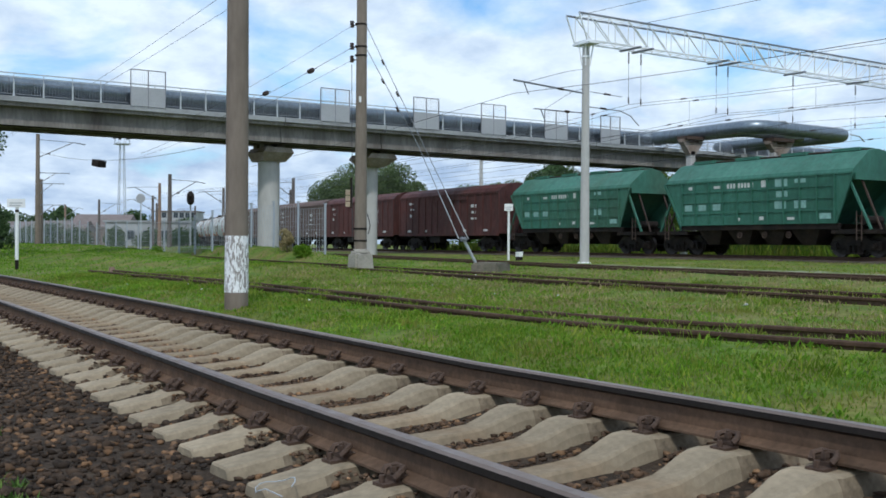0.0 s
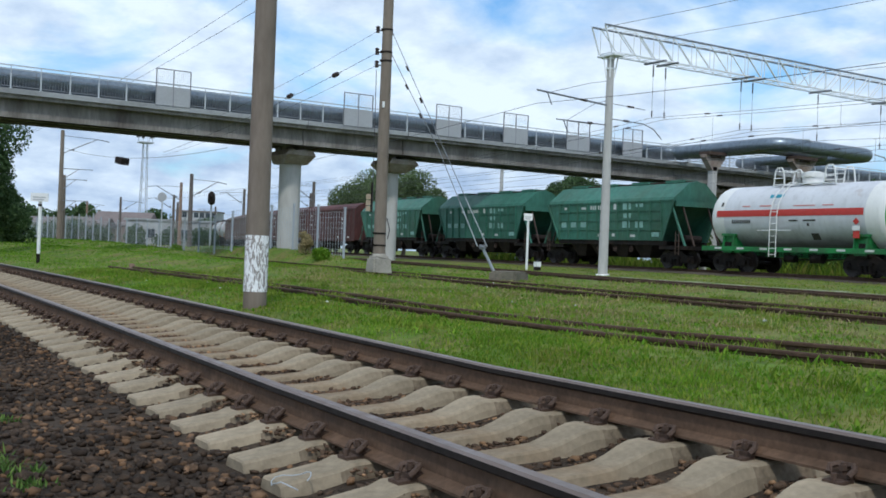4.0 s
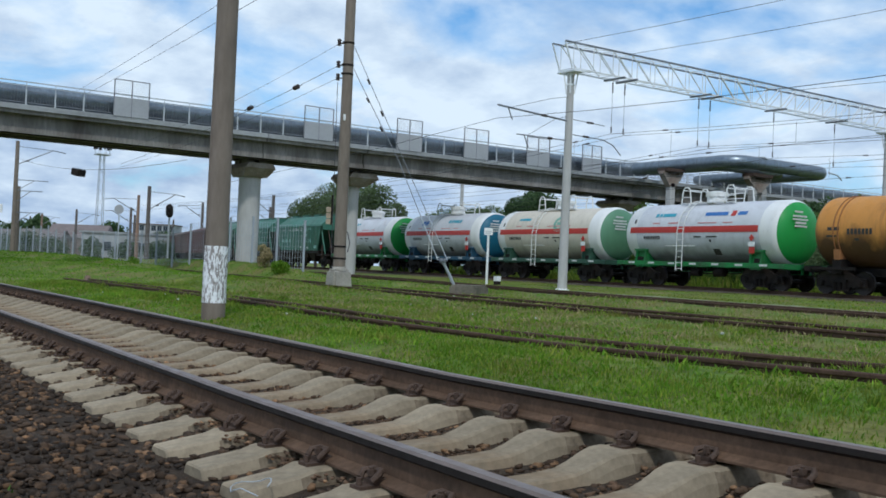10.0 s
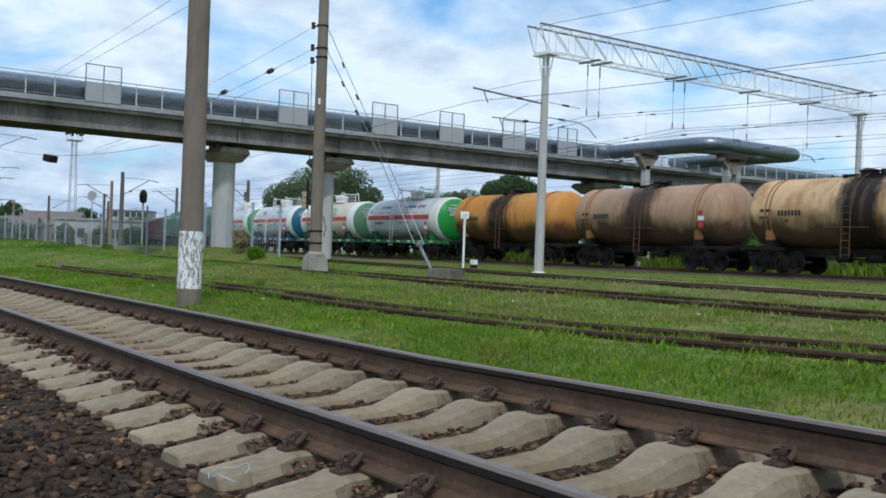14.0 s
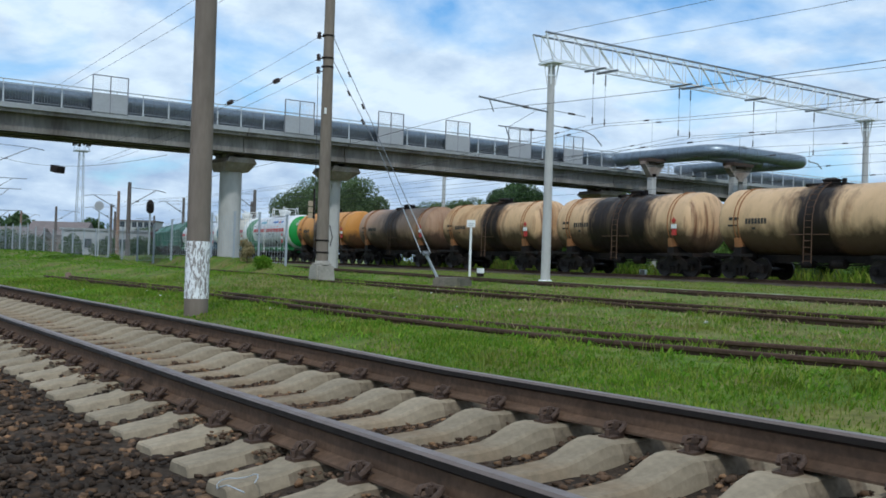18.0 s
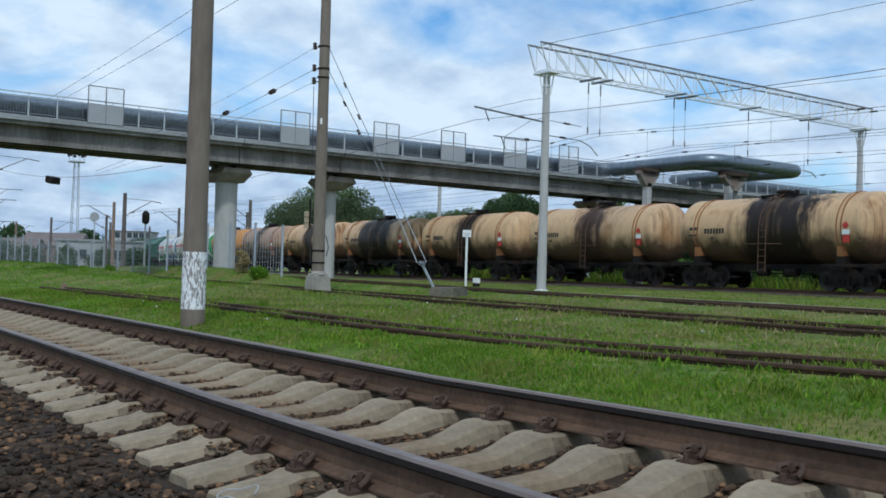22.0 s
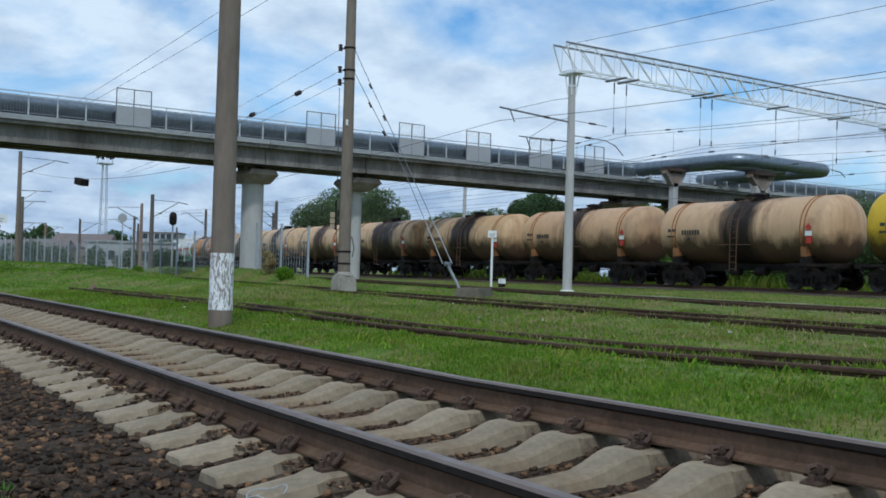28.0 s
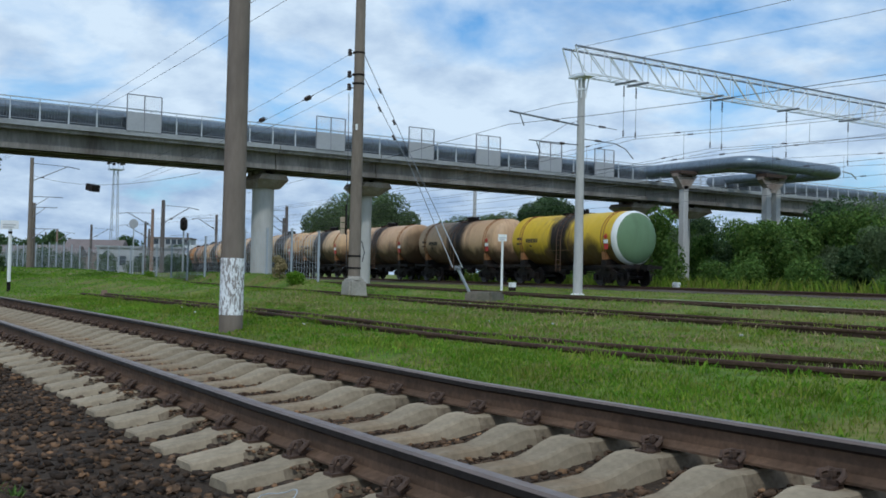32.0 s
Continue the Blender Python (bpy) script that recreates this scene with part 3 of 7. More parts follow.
def wheelset_mesh():
    bm = bmesh.new()
    for s in (-1, 1):
        prof = [(0.09, 0.70), (0.42, 0.715), (0.475, 0.70), (0.475, 0.80), (0.505, 0.815), (0.505, 0.84), (0.43, 0.845), (0.40, 0.80), (0.17, 0.80), (0.16, 0.87), (0.09, 0.87)]
        prof = [(r, 1.54 - h) for r, h in prof][::-1]
        a = bmesh.new()
        lathe(a, prof, 22)
        a.transform(Matrix.Rotation(radians(90 * s), 4, "X"))
        me = bpy.data.meshes.new("w")
        a.to_mesh(me)
        a.free()
        bm.from_mesh(me)
        bpy.data.meshes.remove(me)
    rod(bm, (0, -1.1, 0), (0, 1.1, 0), 0.085, seg=10)
    for s in (-1, 1):
        bm.faces.ensure_lookup_table()
        box(bm, (-0.02, s * 0.885, -0.3), (0.02, s * 0.87, 0.3))
    return bm


def side_frame_mesh():
    """A cast side frame with its window, spring nest and axle boxes."""
    bm = bmesh.new()
    top = [(-1.2, 0.30), (-1.2, 0.64), (-0.75, 0.72), (-0.42, 0.90), (0.42, 0.90), (0.75, 0.72), (1.2, 0.64), (1.2, 0.30), (0.68, 0.30), (0.68, 0.52), (0.46, 0.30), (0.38, 0.14), (-0.38, 0.14), (-0.46, 0.30), (-0.68, 0.52), (-0.68, 0.30)]
    r = [[bm.verts.new((x, y, z)) for x, z in top] for y in (-0.07, 0.07)]
    n = len(top)
    for i in range(n):
        bm.faces.new((r[0][i], r[1][i], r[1][(i + 1) % n], r[0][(i + 1) % n]))
    bm.faces.new(r[0])
    bm.faces.new(r[1][::-1])
    bmesh.ops.triangulate(bm, faces=[f for f in bm.faces if len(f.verts) > 4])
    bmesh.ops.recalc_face_normals(bm, faces=bm.faces)
    for s in (-1, 1):
        rod(bm, (s * 0.925, -0.16, 0.478), (s * 0.925, 0.1, 0.478), 0.15, seg=12)
        rod(bm, (s * 0.925, -0.19, 0.478), (s * 0.925, -0.15, 0.478), 0.10, seg=10)
    for x in (-0.24, 0.0, 0.24):
        for k in range(5):
            rod(bm, (x, -0.10, 0.2 + 0.06 * k), (x, -0.10, 0.225 + 0.06 * k), 0.095, seg=8)
        rod(bm, (x, -0.10, 0.17), (x, -0.10, 0.5), 0.06, seg=8)
    box(bm, (-0.36, -0.17, 0.49), (0.36, 0.05, 0.62))
    box(bm, (-0.42, -0.16, 0.13), (0.42, 0.05, 0.18))
    return bm


def bolster_mesh():
    bm = bmesh.new()
    box(bm, (-0.25, -1.0, 0.5), (0.25, 1.0, 0.78))
    rod(bm, (0, 0, 0.75), (0, 0, 1.0), 0.25, seg=12)
    for s in (-1, 1):
        box(bm, (s * 0.55 - 0.04, -0.9, 0.35), (s * 0.55 + 0.04, 0.9, 0.43))
    return bm


def coupler_mesh():
    bm = bmesh.new()
    box(bm, (-0.75, -0.09, 0.93), (0.0, 0.09, 1.12))
    box(bm, (-0.2, -0.2, 0.88), (0.12, 0.16, 1.17))
    box(bm, (-0.95, -0.25, 0.85), (-0.75, 0.25, 1.2))
    tube(bm, [(-0.8, 0.45, 1.0), (-0.35, 0.45, 0.75), (-0.05, 0.42, 0.62), (0.1, 0.4, 0.7)], 0.03, seg=6)
    return bm


WHEELS = []


def running_gear(car, half, pitch):
    for s in (-1, 1):
        bogie = stock("bogie", bolster_mesh, M_SOOT, car, pose(s * pitch, 0, 0))
        for y in (-1, 1):
            stock("side_frame", side_frame_mesh, M_SOOT, bogie, pose(0, y * 1.02, 0, 0, 0, 0 if y < 0 else 180))
        for x in (-0.925, 0.925):
            WHEELS.append((stock("wheelset", wheelset_mesh, M_WHEEL, bogie, pose(x, 0, 0.478), smooth=True), x))
        stock("coupler", coupler_mesh, M_SOOT, car, pose(s * half, 0, 0, 0, 0, 0 if s > 0 else 180))


def patch(bm, x0, x1, z0, z1, r=1.512, zc=2.62, side=-1, n=3, mi=0):
    """A painted patch that lies on a barrel's flank between two heights."""
    prev = None
    for i in range(n + 1):
        z = z0 + (z1 - z0) * i / n - zc
        y = side * math.sqrt(max(r * r - z * z, 0.0001))
        row = [bm.verts.new((x, y, z + zc)) for x in (x0, x1)]
        if prev:
            f = bm.faces.new((prev[0], prev[1], row[1], row[0]) if side < 0 else (prev[1], prev[0], row[0], row[1]))
            f.material_index = mi
        prev = row


def bars(bm, x0, z0, widths, h, gap=0.05, r=1.512, mi=0):
    """Characters that cannot be shown, as plain bars in a row."""
    for w in widths:
        patch(bm, x0, x0 + w, z0, z0 + h, r, n=1, mi=mi)
        x0 += w + gap


def barrel_mesh(half, head, r=1.5, ring=0.0, rim=0.0):
    """A barrel with dished heads; materials: shell, head, ring."""
    bm = bmesh.new()
    prof = []
    for i in range(9):
        a = math.pi / 2 * i / 8
        prof.append((max(0.02, r * math.sin(a)), -half + head * (1 - math.cos(a))))
    flat = half - head
    cuts = [-flat, -flat + max(ring, 0.01)] + [flat * (-0.6 + 0.2 * k) for k in range(7)] + [flat - max(ring, 0.01), flat]
    full = prof + [(r, c) for c in cuts[1:]] + [(p[0], -p[1]) for p in prof[:-1][::-1]]
    lathe(bm, full, 40, axis="x")
    for f in bm.faces:
        x = abs(f.calc_center_median().x)
        f.material_index = 1 if x > flat + max(0.02, rim * head) else (2 if x > flat - ring + 0.001 and ring else 0)
    bmesh.ops.translate(bm, verts=bm.verts, vec=(0, 0, 2.62))
    return bm


def tank_paint(name, base, spill=None, spill_at=0.2, spill_w=0.9, streak=0.5, rust=(0.30, 0.12, 0.03), rust_amount=0.2, rough=0.5, dirt=0.3, belly_shade_at=None, streaked=0.0):
    """Tank paint with a dark spill running down from the filling hatch, weathering, road dirt and painted shade on the
    belly.
    """
    m = bpy.data.materials.new(name)
    m.use_nodes = True
    n, l = m.node_tree.nodes, m.node_tree.links
    b = n["Principled BSDF"]
    b.inputs["Roughness"].default_value, b.inputs["Specular IOR Level"].default_value = rough, 0.28
    co = n.new("ShaderNodeTexCoord")
    oi = n.new("ShaderNodeObjectInfo")

    def node(op, a, c=0.0, d=None):
        x = n.new("ShaderNodeMath")
        x.operation = op
        for i, v in enumerate((a, c, d)):
            if v is None:
                continue
            if isinstance(v, (int, float)):
                x.inputs[i].default_value = v
            else:
                l.new(v, x.inputs[i])
        return x.outputs[0]

    def tex(scale, detail, stretch):
        mp = n.new("ShaderNodeMapping")
        mp.inputs["Scale"].default_value = stretch
        ad = n.new("ShaderNodeVectorMath")
        ad.operation = "ADD"
        l.new(co.outputs["Object"], mp.inputs[0])
        l.new(mp.outputs[0], ad.inputs[0])
        sh = n.new("ShaderNodeCombineXYZ")
        l.new(node("MULTIPLY", oi.outputs["Random"], 97.0), sh.inputs[0])
        l.new(sh.outputs[0], ad.inputs[1])
        t = n.new("ShaderNodeTexNoise")
        t.inputs["Scale"].default_value, t.inputs["Detail"].default_value, t.inputs["Roughness"].default_value = scale, detail, 0.6
        l.new(ad.outputs[0], t.inputs["Vector"])
        return t.outputs["Fac"]

    def blend(kind, fac, a, c):
        x = n.new("ShaderNodeMix")
        x.data_type, x.blend_type = "RGBA", kind
        for i, v in ((0, fac), (6, a), (7, c)):
            if isinstance(v, (int, float)):
                x.inputs[i].default_value = v
            elif isinstance(v, tuple):
                x.inputs[i].default_value = (*v, 1)
            else:
                l.new(v, x.inputs[i])
        return x.outputs[2]

    def ramp(fac, lo, hi, c0=0.0, c1=1.0):
        r = n.new("ShaderNodeMapRange")
        r.inputs[1].default_value, r.inputs[2].default_value, r.inputs[3].default_value, r.inputs[4].default_value = lo, hi, c0, c1
        l.new(fac, r.inputs[0])
        return r.outputs[0]

    sep = n.new("ShaderNodeSeparateXYZ")
    l.new(co.outputs["Object"], sep.inputs[0])
    col = blend("MULTIPLY", 1.0, base, blend("MIX", tex(1.3, 5, (1, 1, 0.5)), (0.80, 0.78, 0.76), (1.12, 1.12, 1.12)))
    col = blend("MIX", ramp(tex(0.55, 7, (1, 1, 0.7)), 0.62 - 0.25 * rust_amount, 0.80 - 0.2 * rust_amount), col, rust)
    col = blend("MIX", ramp(tex(2.2, 6, (1.6, 1.6, 0.22)), 0.52, 0.80, 0.0, 0.75 * dirt), col, (0.075, 0.05, 0.035))
    col = blend("MIX", ramp(tex(9.0, 4, (1, 1, 0.6)), 0.60, 0.85, 0.0, 0.3), col, (0.12, 0.085, 0.06))
    if streaked:
        head = ramp(node("ABSOLUTE", sep.outputs[0]), 4.55, 4.95)
        lines = node("MULTIPLY", head, ramp(tex(1.8, 5, (1.0, 2.4, 0.22)), 0.48, 0.66, 0.0, streaked))
        col = blend("MIX", lines, col, (0.15, 0.055, 0.025))
    # painted shade: grey-green of the barrel's dim underside, with an uneven edge
    if belly_shade_at:
        low = node("ADD", node("SUBTRACT", belly_shade_at, sep.outputs[2]), node("MULTIPLY", node("SUBTRACT", tex(0.7, 6, (1.0, 1.0, 0.8)), 0.5), 0.9))
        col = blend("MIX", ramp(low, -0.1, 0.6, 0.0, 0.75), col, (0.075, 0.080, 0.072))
    if spill:
        far = node("ABSOLUTE", node("SUBTRACT", sep.outputs[0], spill_at))
        edge = node("MULTIPLY", node("SUBTRACT", tex(1.1, 6, (1.5, 1.2, 0.35)), 0.5), 4.2 * streak)
        mask = ramp(node("ADD", node("SUBTRACT", spill_w, far), edge), -0.30, 0.32)
        mask = node("MULTIPLY", mask, ramp(tex(0.8, 3, (2.5, 1, 0.3)), 0.25, 0.5, 0.72, 1.0))
        # oily grime low on the barrel, deepened by painted-in shade of its underside
        grime_and_shade = node("ADD", node("SUBTRACT", 2.22, sep.outputs[2]), node("MULTIPLY", node("SUBTRACT", tex(0.9, 6, (1.0, 1.0, 0.6)), 0.45), 2.2))
        col = blend("MIX", ramp(grime_and_shade, -0.25, 0.42, 0.0, 0.9), col, (0.055, 0.033, 0.022))
        halo = ramp(node("ADD", node("SUBTRACT", spill_w + 0.55, far), edge), -0.7, 0.25)
        halo = node("MULTIPLY", halo, ramp(tex(1.6, 5, (3.0, 1.5, 0.25)), 0.42, 0.62, 0.0, 0.72))
        col = blend("MIX", halo, col, (0.13, 0.070, 0.040))
        col = blend("MIX", mask, col, spill)
    l.new(col, b.inputs["Base Color"])
    l.new(ramp(tex(3.0, 4, (1, 1, 0.5)), 0.3, 0.7, rough - 0.1, rough + 0.2), b.inputs["Roughness"])
    return m


M_SOOT = mat("running_gear_black", (0.016, 0.013, 0.012), 0.7, metal=0.2, vary=0.4, scale=5, second=(0.036, 0.025, 0.019), amount=0.3, spec=0.2)
M_WHEEL = mat("wheel_steel", (0.038, 0.032, 0.030), 0.40, metal=0.7, vary=0.3, scale=6)
M_LADDER = mat("ladder_rust", (0.11, 0.060, 0.036), 0.85, vary=0.35, scale=9)
M_RUSTBAND = mat("tank_strap_rust", (0.31, 0.135, 0.050), 0.8, vary=0.3, scale=8)
M_RED = mat("signal_red", (0.48, 0.045, 0.035), 0.55, vary=0.12, scale=5)
M_SIGNWHITE = mat("sign_white", (0.80, 0.80, 0.78), 0.5, vary=0.06, scale=6)
M_MARK = mat("black_lettering", (0.05, 0.045, 0.04), 0.7, vary=0.2, scale=9)
M_PALE = mat("white_lettering", (0.62, 0.62, 0.60), 0.7, vary=0.25, scale=9)
M_TEAL = mat("teal_lettering", (0.05, 0.32, 0.42), 0.6, vary=0.1)
M_BLUE = mat("blue_lettering", (0.05, 0.16, 0.42), 0.6, vary=0.1)
M_PINK = mat("faded_red_lettering", (0.55, 0.22, 0.20), 0.6, vary=0.2)
M_GREENSIGN = mat("green_emblem", (0.20, 0.42, 0.33), 0.6, vary=0.2)


def arc_band(x, w=0.045, r=1.515, lo=-55, hi=235, n=26):
    """A strap over a barrel."""
    bm = bmesh.new()
    prev = None
    for i in range(n + 1):
        a = radians(lo + (hi - lo) * i / n)
        ring = [bm.verts.new((x + dx, k * math.cos(a), 2.62 + k * math.sin(a))) for dx, k in ((-w / 2, r - 0.01), (-w / 2, r + 0.02), (w / 2, r + 0.02), (w / 2, r - 0.01))]
        if prev:
            for k in range(4):
                bm.faces.new((prev[k], ring[k], ring[(k + 1) % 4], prev[(k + 1) % 4]))
        prev = ring
    bmesh.ops.recalc_face_normals(bm, faces=bm.faces)
    return bm


def strap_pair():
    bm = arc_band(-0.11)
    b2 = arc_band(0.11)
    me = bpy.data.meshes.new("s")
    b2.to_mesh(me)
    b2.free()
    bm.from_mesh(me)
    bpy.data.meshes.remove(me)
    return bm


def saddle_mesh():
    """A rocker under the barrel: web plates, a foot and a lug on the flank."""
    bm = bmesh.new()
    prism(bm, [(-1.36, 1.42), (-1.02, 1.42), (-1.02, 1.54), (-1.20, 1.72), (-1.30, 1.84), (-1.40, 1.84)], -0.15, 0.15)
    bmesh.ops.recalc_face_normals(bm, faces=bm.faces)
    return bm


def sill_mesh():
    """The spine of a tank wagon with its end platforms and brake gear."""
    bm = bmesh.new()
    for y in (-0.24, 0.24):
        box(bm, (-5.45, y - 0.07, 0.80), (5.45, y + 0.07, 1.12))
    for s in (-1, 1):
        box(bm, (s * 5.15, -1.45, 0.95), (s * 5.45, 1.45, 1.14))
        box(bm, (s * 3.65, -1.35, 0.86), (s * 4.15, 1.35, 1.08))
        box(bm, (s * 3.0, -1.42, 1.0), (s * 5.2, -1.30, 1.12))
        box(bm, (s * 3.0, 1.30, 1.0), (s * 5.2, 1.42, 1.12))
    for x in (-3.9, 3.9):
        for s in (-1, 1):
            w = [(s * y, z) for y, z in ((0.30, 1.02), (1.34, 1.02), (1.34, 1.44), (1.02, 1.46), (0.30, 1.16))]
            prism(bm, w if s > 0 else w[::-1], x - 0.22, x + 0.22)
    rod(bm, (-1.0, -0.5, 0.72), (-0.4, -0.5, 0.72), 0.17, seg=10)
    rod(bm, (0.6, -0.55, 0.75), (1.2, -0.55, 0.75), 0.2, seg=10)
    tube(bm, [(-4.8, -0.45, 0.9), (-1.0, -0.45, 0.7), (1.0, -0.45, 0.7), (4.8, -0.45, 0.9)], 0.03, seg=6)
    rod(bm, (0.1, 0, 0.55), (0.1, 0, 1.15), 0.13, seg=8)
    return bm


def ladder_mesh(low=0.75, lean=True):
    """A side ladder that bends over the barrel's shoulder."""
    bm = bmesh.new()
    line = [(-1.66, low), (-1.66, 2.62)]
    for a in (20, 40, 58, 74):
        line.append((-1.64 * math.cos(radians(a)), 2.62 + 1.64 * math.sin(radians(a))))
    for x in (-0.2, 0.2):
        tube(bm, [(x, y, z) for y, z in line], 0.022, seg=5)
    z = low + 0.1
    while z < 2.6:
        rod(bm, (-0.2, -1.66, z), (0.2, -1.66, z), 0.016, seg=5)
        z += 0.28
    for a in range(6, 75, 11):
        c, s = -1.64 * math.cos(radians(a)), 2.62 + 1.64 * math.sin(radians(a))
        rod(bm, (-0.2, c, s), (0.2, c, s), 0.016, seg=5)
    rod(bm, (-1.0, -1.62, 1.95), (1.0, -1.62, 1.95), 0.02, seg=6)
    return bm


def hatch_mesh():
    bm = bmesh.new()
    lathe(bm, [(0.36, 4.05), (0.36, 4.30), (0.42, 4.30), (0.42, 4.35), (0.2, 4.42), (0.02, 4.44)], 14)
    box(bm, (-0.9, -0.55, 4.12), (0.9, -0.40, 4.18))
    box(bm, (-0.9, 0.40, 4.12), (0.9, 0.55, 4.18))
    for x in (-0.85, 0.85):
        box(bm, (x - 0.05, -0.55, 4.05), (x + 0.05, 0.55, 4.18))
    rod(bm, (0.55, 0.1, 4.1), (0.55, 0.1, 4.4), 0.1, seg=8)
    return bm


def placard_mesh():
    """Hazard plates on a barrel: a diamond, a white plate and a red plate."""
    bm = bmesh.new()
    z, d, y = 2.68, 0.15, -1.55
    v = [bm.verts.new((x, y, c)) for x, c in ((0, z - d), (d, z), (0, z + d), (-d, z))]
    w = [bm.verts.new((q.co.x, y + 0.03, q.co.z)) for q in v]
    bm.faces.new(v)
    for i in range(4):
        bm.faces.new((v[i], w[i], w[(i + 1) % 4], v[(i + 1) % 4]))
    box(bm, (-0.15, -1.56, 2.30), (0.19, -1.52, 2.50), 1)
    box(bm, (-0.13, -1.53, 1.98), (0.17, -1.49, 2.28), 0)
    return bm


def number_mesh():
    bm = bmesh.new()
    bars(bm, -3.35, 2.45, (0.13, 0.13, 0.13, 0.13, 0.13, 0.13, 0.13), 0.24, 0.045)
    bars(bm, -4.3, 2.62, (0.22, 0.3), 0.14)
    bars(bm, -4.35, 2.35, (0.5,), 0.08)
    bars(bm, -3.0, 2.2, (0.2,), 0.1)
    return bm


def oil_wagon(paint, label, bands=True, strap=None):
    car = thing("tank_wagon", pose(0, 0, 0), label, "tank wagon", "tank wagons of the goods train")
    part("barrel", barrel_mesh(5.38, 0.62), paint if isinstance(paint, list) else [paint] * 3, car, smooth=True)
    stock("spine", sill_mesh, M_SOOT, car)
    for x in (-3.9, 3.9):
        for a in (0, 180):
            stock("saddle", saddle_mesh, M_RUSTBAND, car, pose(x, 0, 0, 0, 0, a), "rust-brown saddle")
        stock("strap", strap_pair, strap or M_RUSTBAND, car, pose(x, 0, 0), "rusty steel straps" if not strap else "painted steel straps")
    stock("ladder", ladder_mesh, M_LADDER, car, pose(0.15, 0, 0), "rusty side ladder")
    stock("hatch", hatch_mesh, M_SOOT, car)
    stock("hazard_plate", placard_mesh, [M_RED, M_SIGNWHITE], car, pose(4.25, 0, 0), "red and white hazard plates")
    tagged(stock("lettering", number_mesh, M_MARK, car), kind="stuff")
    running_gear(car, 6.0, 3.9)
    return car


def gas_deck_mesh():
    bm = bmesh.new()
    for y in (-1.4, 1.4):
        box(bm, (-5.5, y - 0.06, 0.98), (5.5, y + 0.06, 1.20))
    for s in (-1, 1):
        box(bm, (s * 5.2, -1.45, 0.96), (s * 5.5, 1.45, 1.2))
        box(bm, (s * 3.5, -1.4, 0.9), (s * 4.1, 1.4, 1.1))
    for y in (-0.24, 0.24):
        box(bm, (-5.5, y - 0.07, 0.75), (5.5, y + 0.07, 1.1))
    for x in (-1.8, 0, 1.8):
        box(bm, (x - 0.06, -1.4, 0.95), (x + 0.06, 1.4, 1.1))
    return bm


def gas_saddle_mesh(s):
    bm = bmesh.new()
    if s:
        prism(bm, [(s * 1.42, 1.19), (s * 0.7, 1.19), (s * 0.9, 1.45), (s * 1.22, 1.80), (s * 1.36, 1.80)], -0.35, -0.27)
        prism(bm, [(s * 1.42, 1.19), (s * 0.7, 1.19), (s * 0.9, 1.45), (s * 1.22, 1.80), (s * 1.36, 1.80)], 0.27, 0.35)
        box(bm, (-0.42, s * 1.22, 1.70), (0.42, s * 1.42, 1.80))
        box(bm, (-0.3, s * 1.2, 1.19), (0.3, s * 1.28, 1.7))
    bmesh.ops.recalc_face_normals(bm, faces=bm.faces)
    return bm


def hoop_mesh():
    """A pair of white hoops joined by cross bars, beside the valve dome."""
    bm = bmesh.new()
    for y in (-0.62, 0.62):
        tube(bm, [(-0.34, y, 4.0), (-0.24, y, 4.75), (-0.12, y, 4.88), (0.12, y, 4.88), (0.24, y, 4.75), (0.34, y, 4.0)], 0.035, seg=6)
    for dx in (-0.24, 0.24):
        rod(bm, (dx, -0.62, 4.75), (dx, 0.62, 4.75), 0.025, seg=5)
    rod(bm, (-0.3, -0.62, 4.4), (0.3, -0.62, 4.4), 0.025, seg=5)
    return bm


def dome_rail_mesh():
    bm = bmesh.new()
    rod(bm, (-1.2, 0.62, 0), (1.2, 0.62, 0), 0.022, seg=5)
    return bm


def foot_board_mesh():
    bm = bmesh.new()
    box(bm, (-1.7, -0.125, 4.08), (1.7, 0.125, 4.12))
    return bm


def dome_mesh():
    bm = bmesh.new()
    lathe(bm, [(0.48, 4.0), (0.48, 4.42), (0.55, 4.42), (0.55, 4.62), (0.3, 4.68), (0.02, 4.7)], 16)
    return bm


def stripe_mesh(z0=2.58, z1=2.92):
    bm = bmesh.new()
    for side in (-1, 1):
        patch(bm, -4.5, 3.98, z0 + 0.02, z1 - 0.02, 1.513, side=side, n=4)
    return bm


